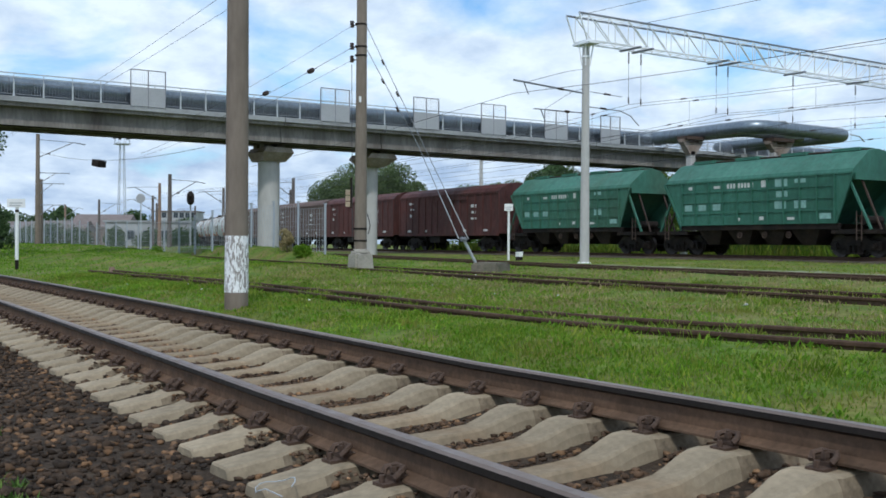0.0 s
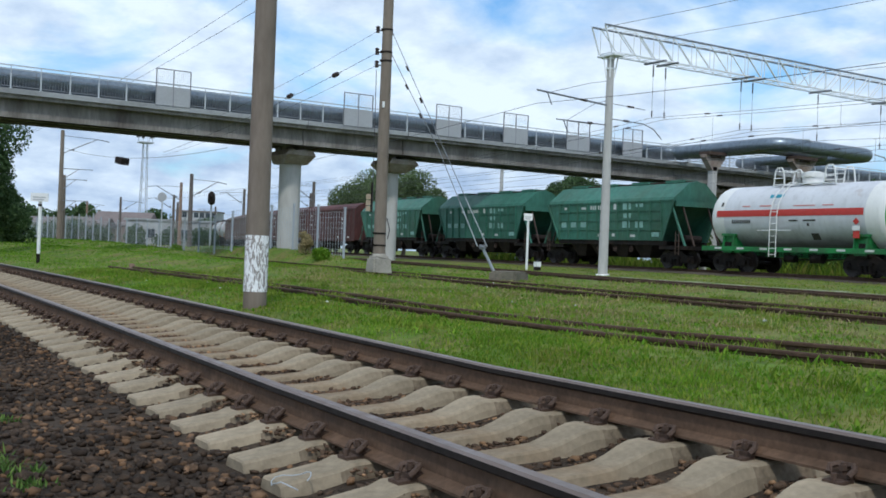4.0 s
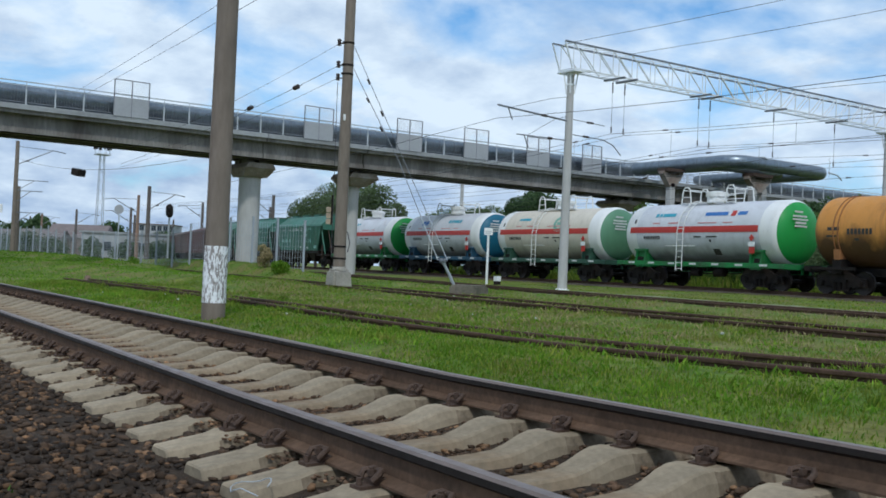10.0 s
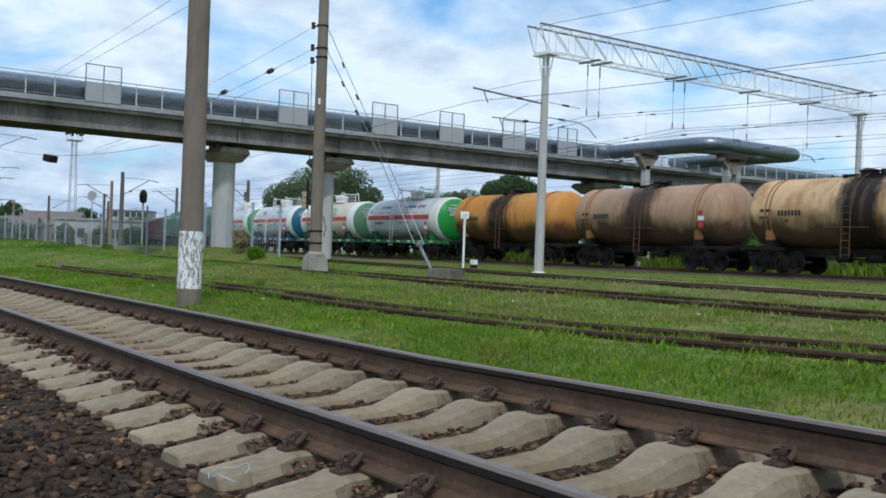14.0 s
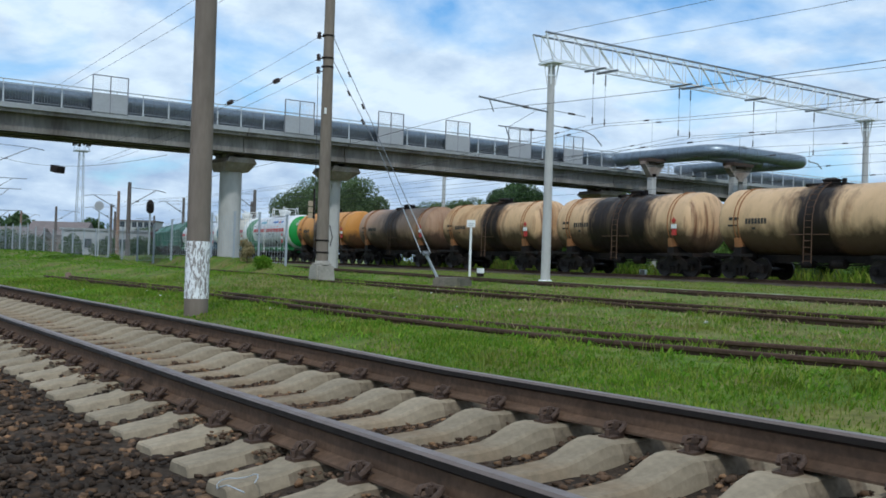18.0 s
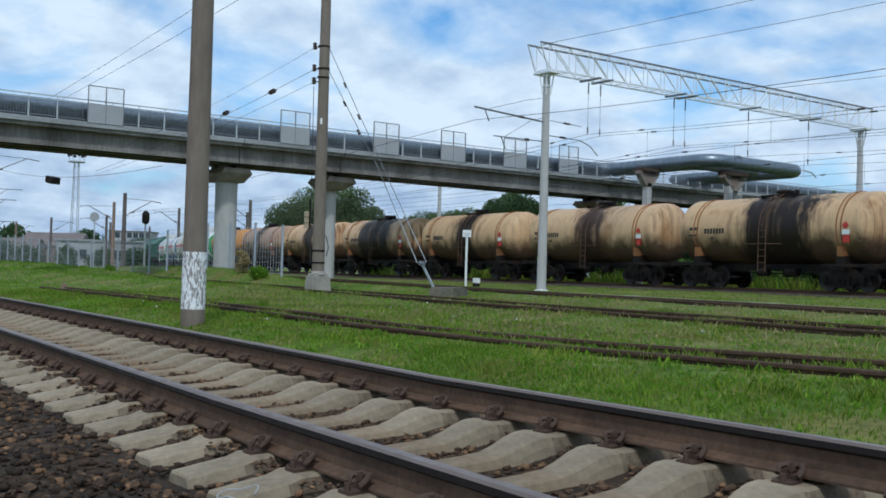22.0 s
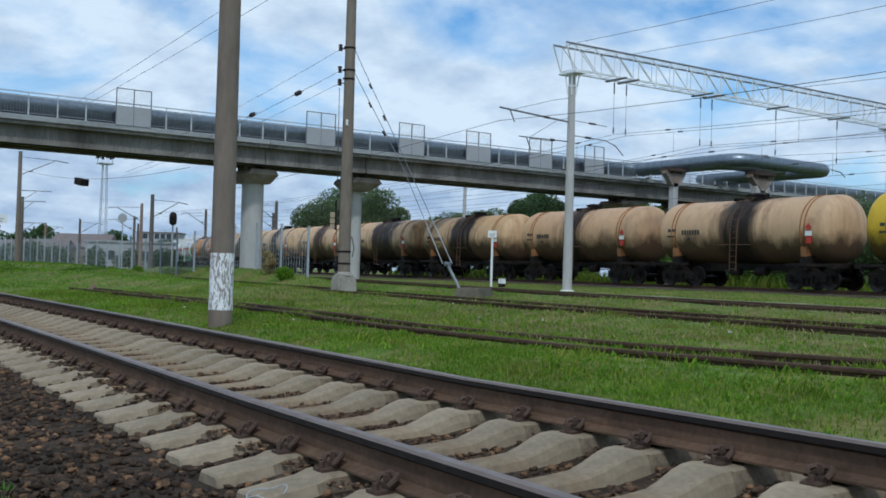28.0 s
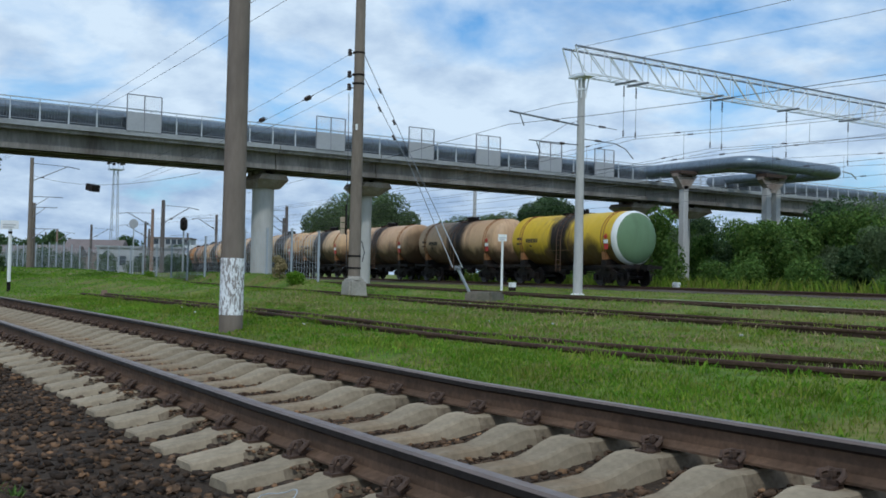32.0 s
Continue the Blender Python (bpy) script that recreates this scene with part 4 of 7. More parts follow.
def gas_marks(bm, kind):
    """Plain shapes in the colours of the owners' marks and notices."""
    if kind == 0:
        bars(bm, -1.4, 3.45, (0.2, 0.55), 0.16, mi=1)
    if kind == 1:
        bars(bm, -2.6, 3.30, (0.35, 0.4), 0.3, mi=2)
        bars(bm, 0.85, 3.42, (0.28, 0.28, 0.28, 0.28, 0.28), 0.2, 0.06, mi=1)
    if kind == 2:
        bars(bm, -2.8, 3.42, (0.2, 0.9), 0.14, mi=1)
        for a in range(0, 360, 20):
            c, s = math.cos(radians(a)), math.sin(radians(a))
            patch(bm, 1.3 + 0.42 * c - 0.1, 1.3 + 0.42 * c + 0.1, 3.2 + 0.36 * s - 0.09, 3.2 + 0.36 * s + 0.09, 1.514, n=1, mi=4)
        patch(bm, 1.1, 1.5, 3.12, 3.28, 1.514, n=1, mi=4)
    if kind == 3:
        bars(bm, -2.9, 3.40, (0.22, 0.2, 0.9), 0.17, mi=1)
        bars(bm, 0.5, 3.40, (1.45,), 0.17, mi=2)
        bars(bm, 2.15, 3.36, (0.28,), 0.26, mi=5)
        bars(bm, 2.55, 3.40, (0.55,), 0.17, mi=2)
    bars(bm, -2.9, 3.05, (0.5, 0.7), 0.06, 0.6, mi=3)
    bars(bm, 0.2, 3.03, (1.2, 0.6), 0.05, 0.4, mi=3)
    bars(bm, -3.5, 2.28, (0.1, 0.1, 0.1, 0.06, 0.1, 0.1, 0.1, 0.1, 0.1), 0.17, 0.04, mi=0)
    bars(bm, 0.0, 2.36, (0.5, 0.7), 0.07, 0.3, mi=0)
    bars(bm, 1.0, 2.15, (0.12,), 0.12, mi=0)
    bars(bm, -4.3, 3.1, (0.14,), 0.2, mi=0)
    bars(bm, 1.1, 1.55, (0.42,), 0.28, mi=0)


def gas_wagon(shell, head, deck, kind, label, deck_label):
    car = thing("gas_tank_wagon", pose(0, 0, 0), label, "tank wagon", "tank wagons of the goods train")
    part("barrel", barrel_mesh(5.38, 0.72, ring=0.62, rim=0.42), [shell, head, M_RINGWHITE], car, smooth=True)
    stock("stripe", stripe_mesh, M_RED, car, label="red stripe" if kind != 2 else "faded red stripe")
    bm = bmesh.new()
    gas_marks(bm, kind)
    lettering = part("lettering", bm, [M_MARK, M_TEAL, M_BLUE, M_PINK, M_GREENSIGN, M_RED], car)
    tagged(lettering, kind="stuff")
    bm = bmesh.new()
    bars(bm, 0, 0, (), 0)
    for i, (w, z) in enumerate(((0.5, 3.5), (0.9, 3.3), (1.0, 3.15), (0.7, 3.0), (0.8, 2.85))):
        for s in (-1, 1):
            zz = z - 2.62
            xx = 4.66 + 0.72 * math.sqrt(max(0, 1 - (zz * zz + 0.04) / 2.25)) + 0.012
            box(bm, (s * xx - 0.006, -0.35 - w / 2, z), (s * xx + 0.006, -0.35 + w / 2, z + 0.08))
    tagged(part("head_lettering", bm, M_PALE, car, "white lettering on the barrel's end"), kind="stuff")
    car_deck = part("underframe", gas_deck_mesh(), deck, car, deck_label)
    bm = bmesh.new()
    for k in range(7):
        box(bm, (-4.6 + 1.45 * k, -1.468, 1.06), (-4.6 + 1.45 * k + 0.45, -1.46, 1.15))
    tagged(part("underframe_stencil", bm, M_PALE, car_deck), kind="stuff")
    for x in (-3.8, 3.8):
        for s in (-1, 1):
            part("saddle", gas_saddle_mesh(s), deck, car).matrix_basis = pose(x, 0, 0)
    stock("side_ladder", ladder_mesh, M_RINGWHITE, car, pose(-0.75, 0, 0), "white side ladder")
    for x in (-1.45, 1.45):
        stock("hoop", hoop_mesh, M_RINGWHITE, car, pose(x, 0, 0), "white tubular hoop")
    for z in (4.35, 4.6):
        stock("handrail", dome_rail_mesh, M_RINGWHITE, car, pose(0, 0, z), "white handrail")
    for y in (-0.575, 0.575):
        stock("foot_board", foot_board_mesh, M_RINGWHITE, car, pose(0, y, 0), "white foot board")
    stock("valve_dome", dome_mesh, M_RINGWHITE, car, None, "white valve dome", True)
    stock("hazard_plate", placard_mesh, [M_RED, M_SIGNWHITE], car, pose(3.65, 0, -0.35), "red and white hazard plates")
    stock("brake_gear", sill_mesh, M_SOOT, car, pose(0, 0, -0.03))
    running_gear(car, 6.0, 3.9)
    return car


M_RINGWHITE = tank_paint("tank_white", (0.80, 0.80, 0.78), rust_amount=-0.3, dirt=0.12, rough=0.42)
M_HEADGREEN = tank_paint("head_green", (0.03, 0.30, 0.06), rust_amount=-0.4, dirt=0.1, rough=0.42)
M_HEADPALE = tank_paint("head_dull_green", (0.12, 0.26, 0.16), rust_amount=-0.3, dirt=0.25, rough=0.5)
M_HEADBLUE = tank_paint("head_blue", (0.02, 0.13, 0.21), rust_amount=-0.4, dirt=0.1, rough=0.42)
M_SHELLGREY = tank_paint("shell_pale_grey", (0.64, 0.65, 0.68), rust_amount=-0.3, dirt=0.34, rough=0.42, belly_shade_at=2.0)
M_SHELLCREAM = tank_paint("shell_cream", (0.66, 0.60, 0.50), rust_amount=-0.1, dirt=0.32, rough=0.48, belly_shade_at=1.85)
M_DECKGREEN = mat("underframe_green", (0.02, 0.20, 0.05), 0.6, vary=0.25, scale=4, second=(0.04, 0.07, 0.04), amount=0.2)
M_DECKBLUE = mat("underframe_blue", (0.02, 0.07, 0.12), 0.6, vary=0.25, scale=4)
M_DECKDULL = mat("underframe_dull_green", (0.035, 0.09, 0.06), 0.6, vary=0.25, scale=4)

TAR = (0.020, 0.013, 0.010)
BROWN = (0.055, 0.032, 0.022)
CREAM = (0.60, 0.43, 0.235)
OIL = [
    # label, paint: base, spill colour, its place and width, streaks, rust, dirt
    ("weathered orange tank wagon with a tarry spill round its hatch", (0.56, 0.27, 0.060), TAR, -0.2, 0.80, 0.60, 0.15, 0.35),
    ("dull tan tank wagon with brown stains below its hatch", (0.40, 0.27, 0.17), BROWN, -0.1, 0.75, 0.5, 0.2, 0.45),
    ("cream tank wagon with orange rust and a dark spill", (0.62, 0.44, 0.24), TAR, 0.5, 0.75, 0.4, 0.5, 0.35),
    ("cream tank wagon half covered by a black oil spill", (0.60, 0.43, 0.24), TAR, 0.1, 1.9, 0.6, 0.3, 0.45),
    ("cream tank wagon with a black band below its hatch", CREAM, TAR, 0.2, 0.75, 0.45, 0.2, 0.35),
    ("cream tank wagon with a brown band and rusty streaks", (0.58, 0.42, 0.235), BROWN, 0.3, 0.7, 0.6, 0.3, 0.4),
    ("cream tank wagon with broad brown-black stains", (0.57, 0.41, 0.225), TAR, 0.6, 1.5, 0.75, 0.3, 0.55),
    ("cream tank wagon with a black spill and rusty straps", (0.59, 0.42, 0.23), TAR, 0.0, 1.05, 0.5, 0.25, 0.4),
    ("tan tank wagon with a narrow dark spill", (0.53, 0.36, 0.20), TAR, -0.2, 0.55, 0.4, 0.15, 0.4),
    ("pale tan tank wagon with a clean-edged black band", (0.55, 0.39, 0.225), TAR, 0.1, 0.8, 0.2, 0.1, 0.3),
]


def hopper_body():
    """A grain hopper's shell: upright ribbed flanks, sloping ends, rounded roof."""
    bm = bmesh.new()
    sec = [(-1.5, 1.42), (-1.58, 3.50), (-1.50, 3.68), (-0.55, 4.46), (0.0, 4.55), (0.55, 4.46), (1.50, 3.68), (1.58, 3.50), (1.5, 1.42)]
    def reach(z, end):
        return 2.9 + min(1.0, (z - 1.42) / 2.1) * (2.55 if end > 0 else 2.85)
    r = []
    for e in (-1, 1):
        r.append([bm.verts.new((e * reach(z, e), y, z)) for y, z in sec])
    n = len(sec)
    for i in range(n):
        bm.faces.new((r[0][i], r[1][i], r[1][(i + 1) % n], r[0][(i + 1) % n]))
    bm.faces.new(r[0])
    bm.faces.new(r[1][::-1])
    bmesh.ops.recalc_face_normals(bm, faces=bm.faces)
    return bm


def hopper_ribs(car, paint):
    """Upright ribs and rails, each on its own, on both flanks."""
    bm = bmesh.new()
    bar(bm, (0, 1.53, 1.42), (0, 1.61, 3.5), 0.07, 0.10)
    rib = part("rib", bm, paint, car)
    rib.matrix_basis = pose(-4.55, 0, 0)
    for s in (0, 180):
        for i in range(11):
            if i or s:
                x = -4.55 + 0.91 * i
                share("rib", rib.data, pose(x, 0, 0, 0, 0, s), car)
    for s in (-1, 1):
        for z in (1.46, 2.0, 2.52, 3.02, 3.5):
            bm = bmesh.new()
            y = s * (1.5 + 0.08 * (z - 1.42) / 2.08 + 0.015)
            k = 4.55 + (z - 1.42) / 2.08 * 1.2
            bar(bm, (-k if z > 3.2 else -4.6, y, z), (k - 0.3 if z > 3.2 else 4.6, y, z), 0.05, 0.07)
            part("side_rail", bm, paint, car)
        for e in (-1, 1):
            bm = bmesh.new()
            bar(bm, (e * 4.6, s * 1.53, 1.42), (e * (5.5 if e > 0 else 5.83), s * 1.6, 3.5), 0.07, 0.08)
            part("corner_rail", bm, paint, car)


def hopper_struts(car, paint):
    for e, top in ((-1, 5.75), (1, 5.45)):
        for s in (-1, 1):
            bm = bmesh.new()
            edge = [(2.85, 1.42), (4.55, 1.42), (top, 3.5), (top - 0.3, 3.5)]
            a = [bm.verts.new((e * x, s * (1.5 + 0.08 * (z - 1.42) / 2.08 - 0.004), z)) for x, z in edge]
            b = [bm.verts.new((e * x, s * (1.5 + 0.08 * (z - 1.42) / 2.08 - 0.034), z)) for x, z in edge]
            bm.faces.new(a)
            bm.faces.new(b[::-1])
            for i in range(4):
                bm.faces.new((a[i], b[i], b[(i + 1) % 4], a[(i + 1) % 4]))
            bmesh.ops.recalc_face_normals(bm, faces=bm.faces)
            part("end_wing", bm, paint, car)
    for e in (-1, 1):
        for y in (-1.42, 1.42):
            bm = bmesh.new()
            bar(bm, (e * 6.25, y, 1.15), (e * 5.1, y, 3.35), 0.09, 0.09)
            part("strut", bm, paint, car)
            bm = bmesh.new()
            bar(bm, (e * 6.3, y * 0.6, 1.15), (e * 5.3, y * 0.6, 3.3), 0.07, 0.07)
            part("strut", bm, M_CHASSIS, car)
        bm = bmesh.new()
        x = 5.45 if e > 0 else 5.75
        bar(bm, (e * x, -1.45, 3.35), (e * x, 1.45, 3.35), 0.1, 0.28)
        part("end_beam", bm, paint, car)
        bm = bmesh.new()
        for x in (5.6, 5.85):
            tube(bm, [(e * x, -1.5, 0.7), (e * x, -1.5, 1.9)], 0.025, seg=5)
        for z in (0.8, 1.1, 1.4, 1.7):
            rod(bm, (e * 5.6, -1.5, z), (e * 5.85, -1.5, z), 0.018, seg=5)
        part("step_ladder", bm, M_CHASSIS, car)


def hopper_deck():
    bm = bmesh.new()
    for s in (-1, 1):
        box(bm, (s * 4.3, -1.45, 0.98), (s * 6.5, 1.45, 1.16))
        rod(bm, (s * 5.3, -0.7, 1.55), (s * 5.3, 0.4, 1.55), 0.2, seg=10)
    box(bm, (-6.6, -0.3, 0.75), (6.6, 0.3, 1.1))
    for y in (-1.4, 1.4):
        box(bm, (-4.7, y - 0.08, 1.18), (4.7, y + 0.08, 1.42))
    return bm


def hopper_chute():
    bm = bmesh.new()
    a = [bm.verts.new(p) for p in ((-0.95, 0.05, 1.42), (0.95, 0.05, 1.42), (0.95, 1.45, 1.42), (-0.95, 1.45, 1.42), (-0.35, 0.3, 0.5), (0.35, 0.3, 0.5), (0.35, 1.1, 0.5), (-0.35, 1.1, 0.5))]
    for f in ((0, 1, 2, 3), (7, 6, 5, 4), (0, 4, 5, 1), (1, 5, 6, 2), (2, 6, 7, 3), (3, 7, 4, 0)):
        bm.faces.new([a[i] for i in f])
    bmesh.ops.recalc_face_normals(bm, faces=bm.faces)
    return bm


def hopper_wheel():
    bm = bmesh.new()
    ring = [(0.14 * math.cos(k * math.pi / 6), 0, 0.14 * math.sin(k * math.pi / 6)) for k in range(13)]
    tube(bm, ring, 0.02, seg=5, caps=False)
    for k in range(3):
        c, s = 0.14 * math.cos(k * 1.047), 0.14 * math.sin(k * 1.047)
        rod(bm, (-c, 0, -s), (c, 0, s), 0.012, seg=4)
    return bm


def roof_walk():
    bm = bmesh.new()
    box(bm, (-5.2, -0.35, 4.53), (5.0, 0.35, 4.58))
    return bm


def hopper_marks():
    bm = bmesh.new()
    rng = random.Random(5)
    def flat(x0, x1, z0, z1, mi):
        y = lambda z: -(1.5 + 0.08 * (z - 1.42) / 2.08 + 0.012)
        v = [bm.verts.new(p) for p in ((x0, y(z0), z0), (x1, y(z0), z0), (x1, y(z1), z1), (x0, y(z1), z1))]
        bm.faces.new(v).material_index = mi
    for i in range(8):
        flat(-1.55 + 0.2 * i + (0.08 if i > 2 else 0), -1.42 + 0.2 * i + (0.08 if i > 2 else 0), 3.12, 3.34, 0)
    for x, z, w, h, k in ((-4.1, 3.15, 0.25, 0.15, 0), (-2.4, 3.15, 0.4, 0.12, 0), (0.55, 3.1, 0.3, 0.3, 0), (1.35, 3.08, 0.7, 0.34, 1), (2.45, 3.2, 0.6, 0.18, 1), (1.4, 2.62, 0.65, 0.26, 1),
                          (-4.4, 2.12, 0.5, 0.3, 1), (-3.45, 2.12, 0.5, 0.3, 1), (-2.5, 2.12, 0.5, 0.3, 1), (1.3, 2.1, 0.65, 0.34, 1), (2.4, 2.1, 0.65, 0.34, 1), (-1.0, 1.6, 0.22, 0.14, 0), (0.4, 1.62, 0.25, 0.16, 0), (2.0, 1.6, 0.4, 0.12, 0), (3.75, 1.62, 0.6, 0.24, 1)):
        flat(x, x + w, z, z + h, k)
    for i in range(10):
        x = -4.5 + 0.92 * i
        flat(x + 0.1, x + 0.3, 1.45, 1.49, 0)
    return bm


M_HOPPER = mat("hopper_green", (0.052, 0.178, 0.128), 0.6, vary=0.22, scale=1.6, second=(0.05, 0.115, 0.075), amount=0.35, stretch=(1, 1, 0.5))
M_HOPPER_B = mat("hopper_green_faded", (0.055, 0.18, 0.13), 0.6, vary=0.22, scale=1.6, second=(0.03, 0.11, 0.075), amount=0.35, stretch=(1, 1, 0.5))
M_FADED = mat("faded_stencil", (0.26, 0.44, 0.40), 0.7, vary=0.3, scale=8)
M_CHASSIS = mat("chassis_brown", (0.07, 0.045, 0.035), 0.8, vary=0.35, scale=5)


def hopper_wagon(paint, label):
    car = thing("hopper_wagon", pose(0, 0, 0), label, "hopper wagon", "hopper wagons of the goods train")
    part("body", hopper_body(), paint, car)
    hopper_ribs(car, paint)
    hopper_struts(car, paint)
    stock("underframe", hopper_deck, M_SOOT, car, None, "sooty black underframe")
    for x in (-2.85, -0.95, 0.95, 2.85):
        for s in (-1, 1):
            stock("chute", hopper_chute, M_SOOT, car, pose(x, 0, 0, 0, 0, 0 if s > 0 else 180), "black discharge chute")
    for x in (-0.9, 0.6, 2.0):
        stock("handwheel", hopper_wheel, M_CHASSIS, car, pose(x, -1.41, 0.95))
    tagged(stock("lettering", hopper_marks, [M_PALE, M_FADED], car, None, "white and faded stencils"), kind="stuff")
    stock("roof_walk", roof_walk, M_CHASSIS, car)
    for x in (-4.2, -1.4, 1.4, 4.2):
        bm = bmesh.new()
        box(bm, (x - 0.7, -0.5, 4.5), (x + 0.7, 0.5, 4.64))
        part("roof_hatch", bm, paint, car)
    running_gear(car, 7.0, 5.2)
    return car


def boxcar_body():
    bm = bmesh.new()
    prism(bm, [(-1.42, 1.15), (1.42, 1.15), (1.42, 3.85), (1.2, 4.12), (0.6, 4.38), (0, 4.46), (-0.6, 4.38), (-1.2, 4.12), (-1.42, 3.85)], -6.9, 6.9)
    bmesh.ops.recalc_face_normals(bm, faces=bm.faces)
    return bm


def boxcar_ribs(car, paint):
    bm = bmesh.new()
    box(bm, (-0.05, -1.47, 1.15), (0.05, -1.42, 3.84))
    rib = part("rib", bm, paint, car)
    first = True
    for a in (0, 180):
        for i in range(15):
            x = -6.86 + 0.98 * i
            if abs(x) > 1.6:
                m = pose(x, 0, 0, 0, 0, a)
                if first:
                    rib.matrix_basis, first = m, False
                else:
                    share("rib", rib.data, m, car)
    for s in (-1, 1):
        for x0, x1, z0, z1, d in ((-6.9, 6.9, 3.76, 3.88, 0.06), (-6.9, 6.9, 1.02, 1.2, 0.06), (-1.6, 3.0, 3.45, 3.52, 0.1)):
            bm = bmesh.new()
            box(bm, (x0, min(s * 1.42, s * (1.42 + d)), z0), (x1, max(s * 1.42, s * (1.42 + d)), z1))
            part("side_rail", bm, paint, car)
    for e in (-1, 1):
        for y in (-0.9, -0.3, 0.3, 0.9):
            bm = bmesh.new()
            box(bm, (min(e * 6.9, e * 6.97), y - 0.06, 1.15), (max(e * 6.9, e * 6.97), y + 0.06, 3.9))
            part("end_rib", bm, paint, car)


def boxcar_door():
    bm = bmesh.new()
    box(bm, (-1.05, -1.5, 1.2), (1.05, -1.45, 3.46))
    return bm


def door_batten():
    bm = bmesh.new()
    box(bm, (-0.98, -1.53, 0.0), (0.98, -1.497, 0.06))
    return bm


def door_stile():
    bm = bmesh.new()
    box(bm, (0.0, -1.535, 1.2), (0.06, -1.497, 3.46))
    return bm


def boxcar_marks():
    bm = bmesh.new()
    for x, z, w, h in ((-5.4, 3.3, 0.6, 0.16), (-5.2, 2.9, 0.5, 0.12), (-5.3, 2.4, 0.4, 0.2), (3.4, 2.9, 0.7, 0.2), (3.5, 2.5, 0.5, 0.16), (3.4, 2.1, 0.7, 0.12), (-5.6, 1.3, 0.5, 0.14), (-3.0, 1.3, 0.3, 0.14), (2.4, 1.3, 0.4, 0.14), (5.0, 1.3, 0.5, 0.14)):
        box(bm, (x, -1.432, z), (x + w, -1.425, z + h))
    return bm


M_BOXRED = mat("boxcar_oxide", (0.105, 0.030, 0.026), 0.75, vary=0.3, scale=2.0, second=(0.06, 0.024, 0.022), amount=0.4, stretch=(1, 1, 0.4))
M_BOXGREY = mat("boxcar_faded_brown", (0.13, 0.075, 0.062), 0.8, vary=0.25, scale=2.0, second=(0.10, 0.07, 0.06), amount=0.4, stretch=(1, 1, 0.4))


def boxcar(paint, label):
    car = thing("boxcar", pose(0, 0, 0), label, "boxcar", "boxcars of the goods train")
    part("body", boxcar_body(), paint, car)
    boxcar_ribs(car, paint)
    for a in (0, 180):
        door = part("sliding_door", boxcar_door(), paint, car)
        door.matrix_basis = pose(0, 0, 0, 0, 0, a)
        if a:
            continue
        first = part("batten", door_batten(), paint, door)
        first.matrix_basis = pose(0, 0, 1.5)
        for z in (2.0, 2.5, 3.0):
            share("batten", first.data, pose(0, 0, z), door)
        first = part("stile", door_stile(), paint, door)
        first.matrix_basis = pose(-1.05, 0, 0)
        share("stile", first.data, pose(0.99, 0, 0), door)
    tagged(stock("lettering", boxcar_marks, M_PALE, car, None, "small white stencils"), kind="stuff")
    bm = bmesh.new()
    box(bm, (-6.9, -0.3, 0.78), (6.9, 0.3, 1.15))
    box(bm, (-2.6, -1.2, 0.55), (-1.2, -0.6, 1.0))
    box(bm, (1.4, -1.1, 0.6), (2.2, -0.7, 1.0))
    part("underframe", bm, M_SOOT, car)
    running_gear(car, 7.35, 5.0)
    return car


CARS = []


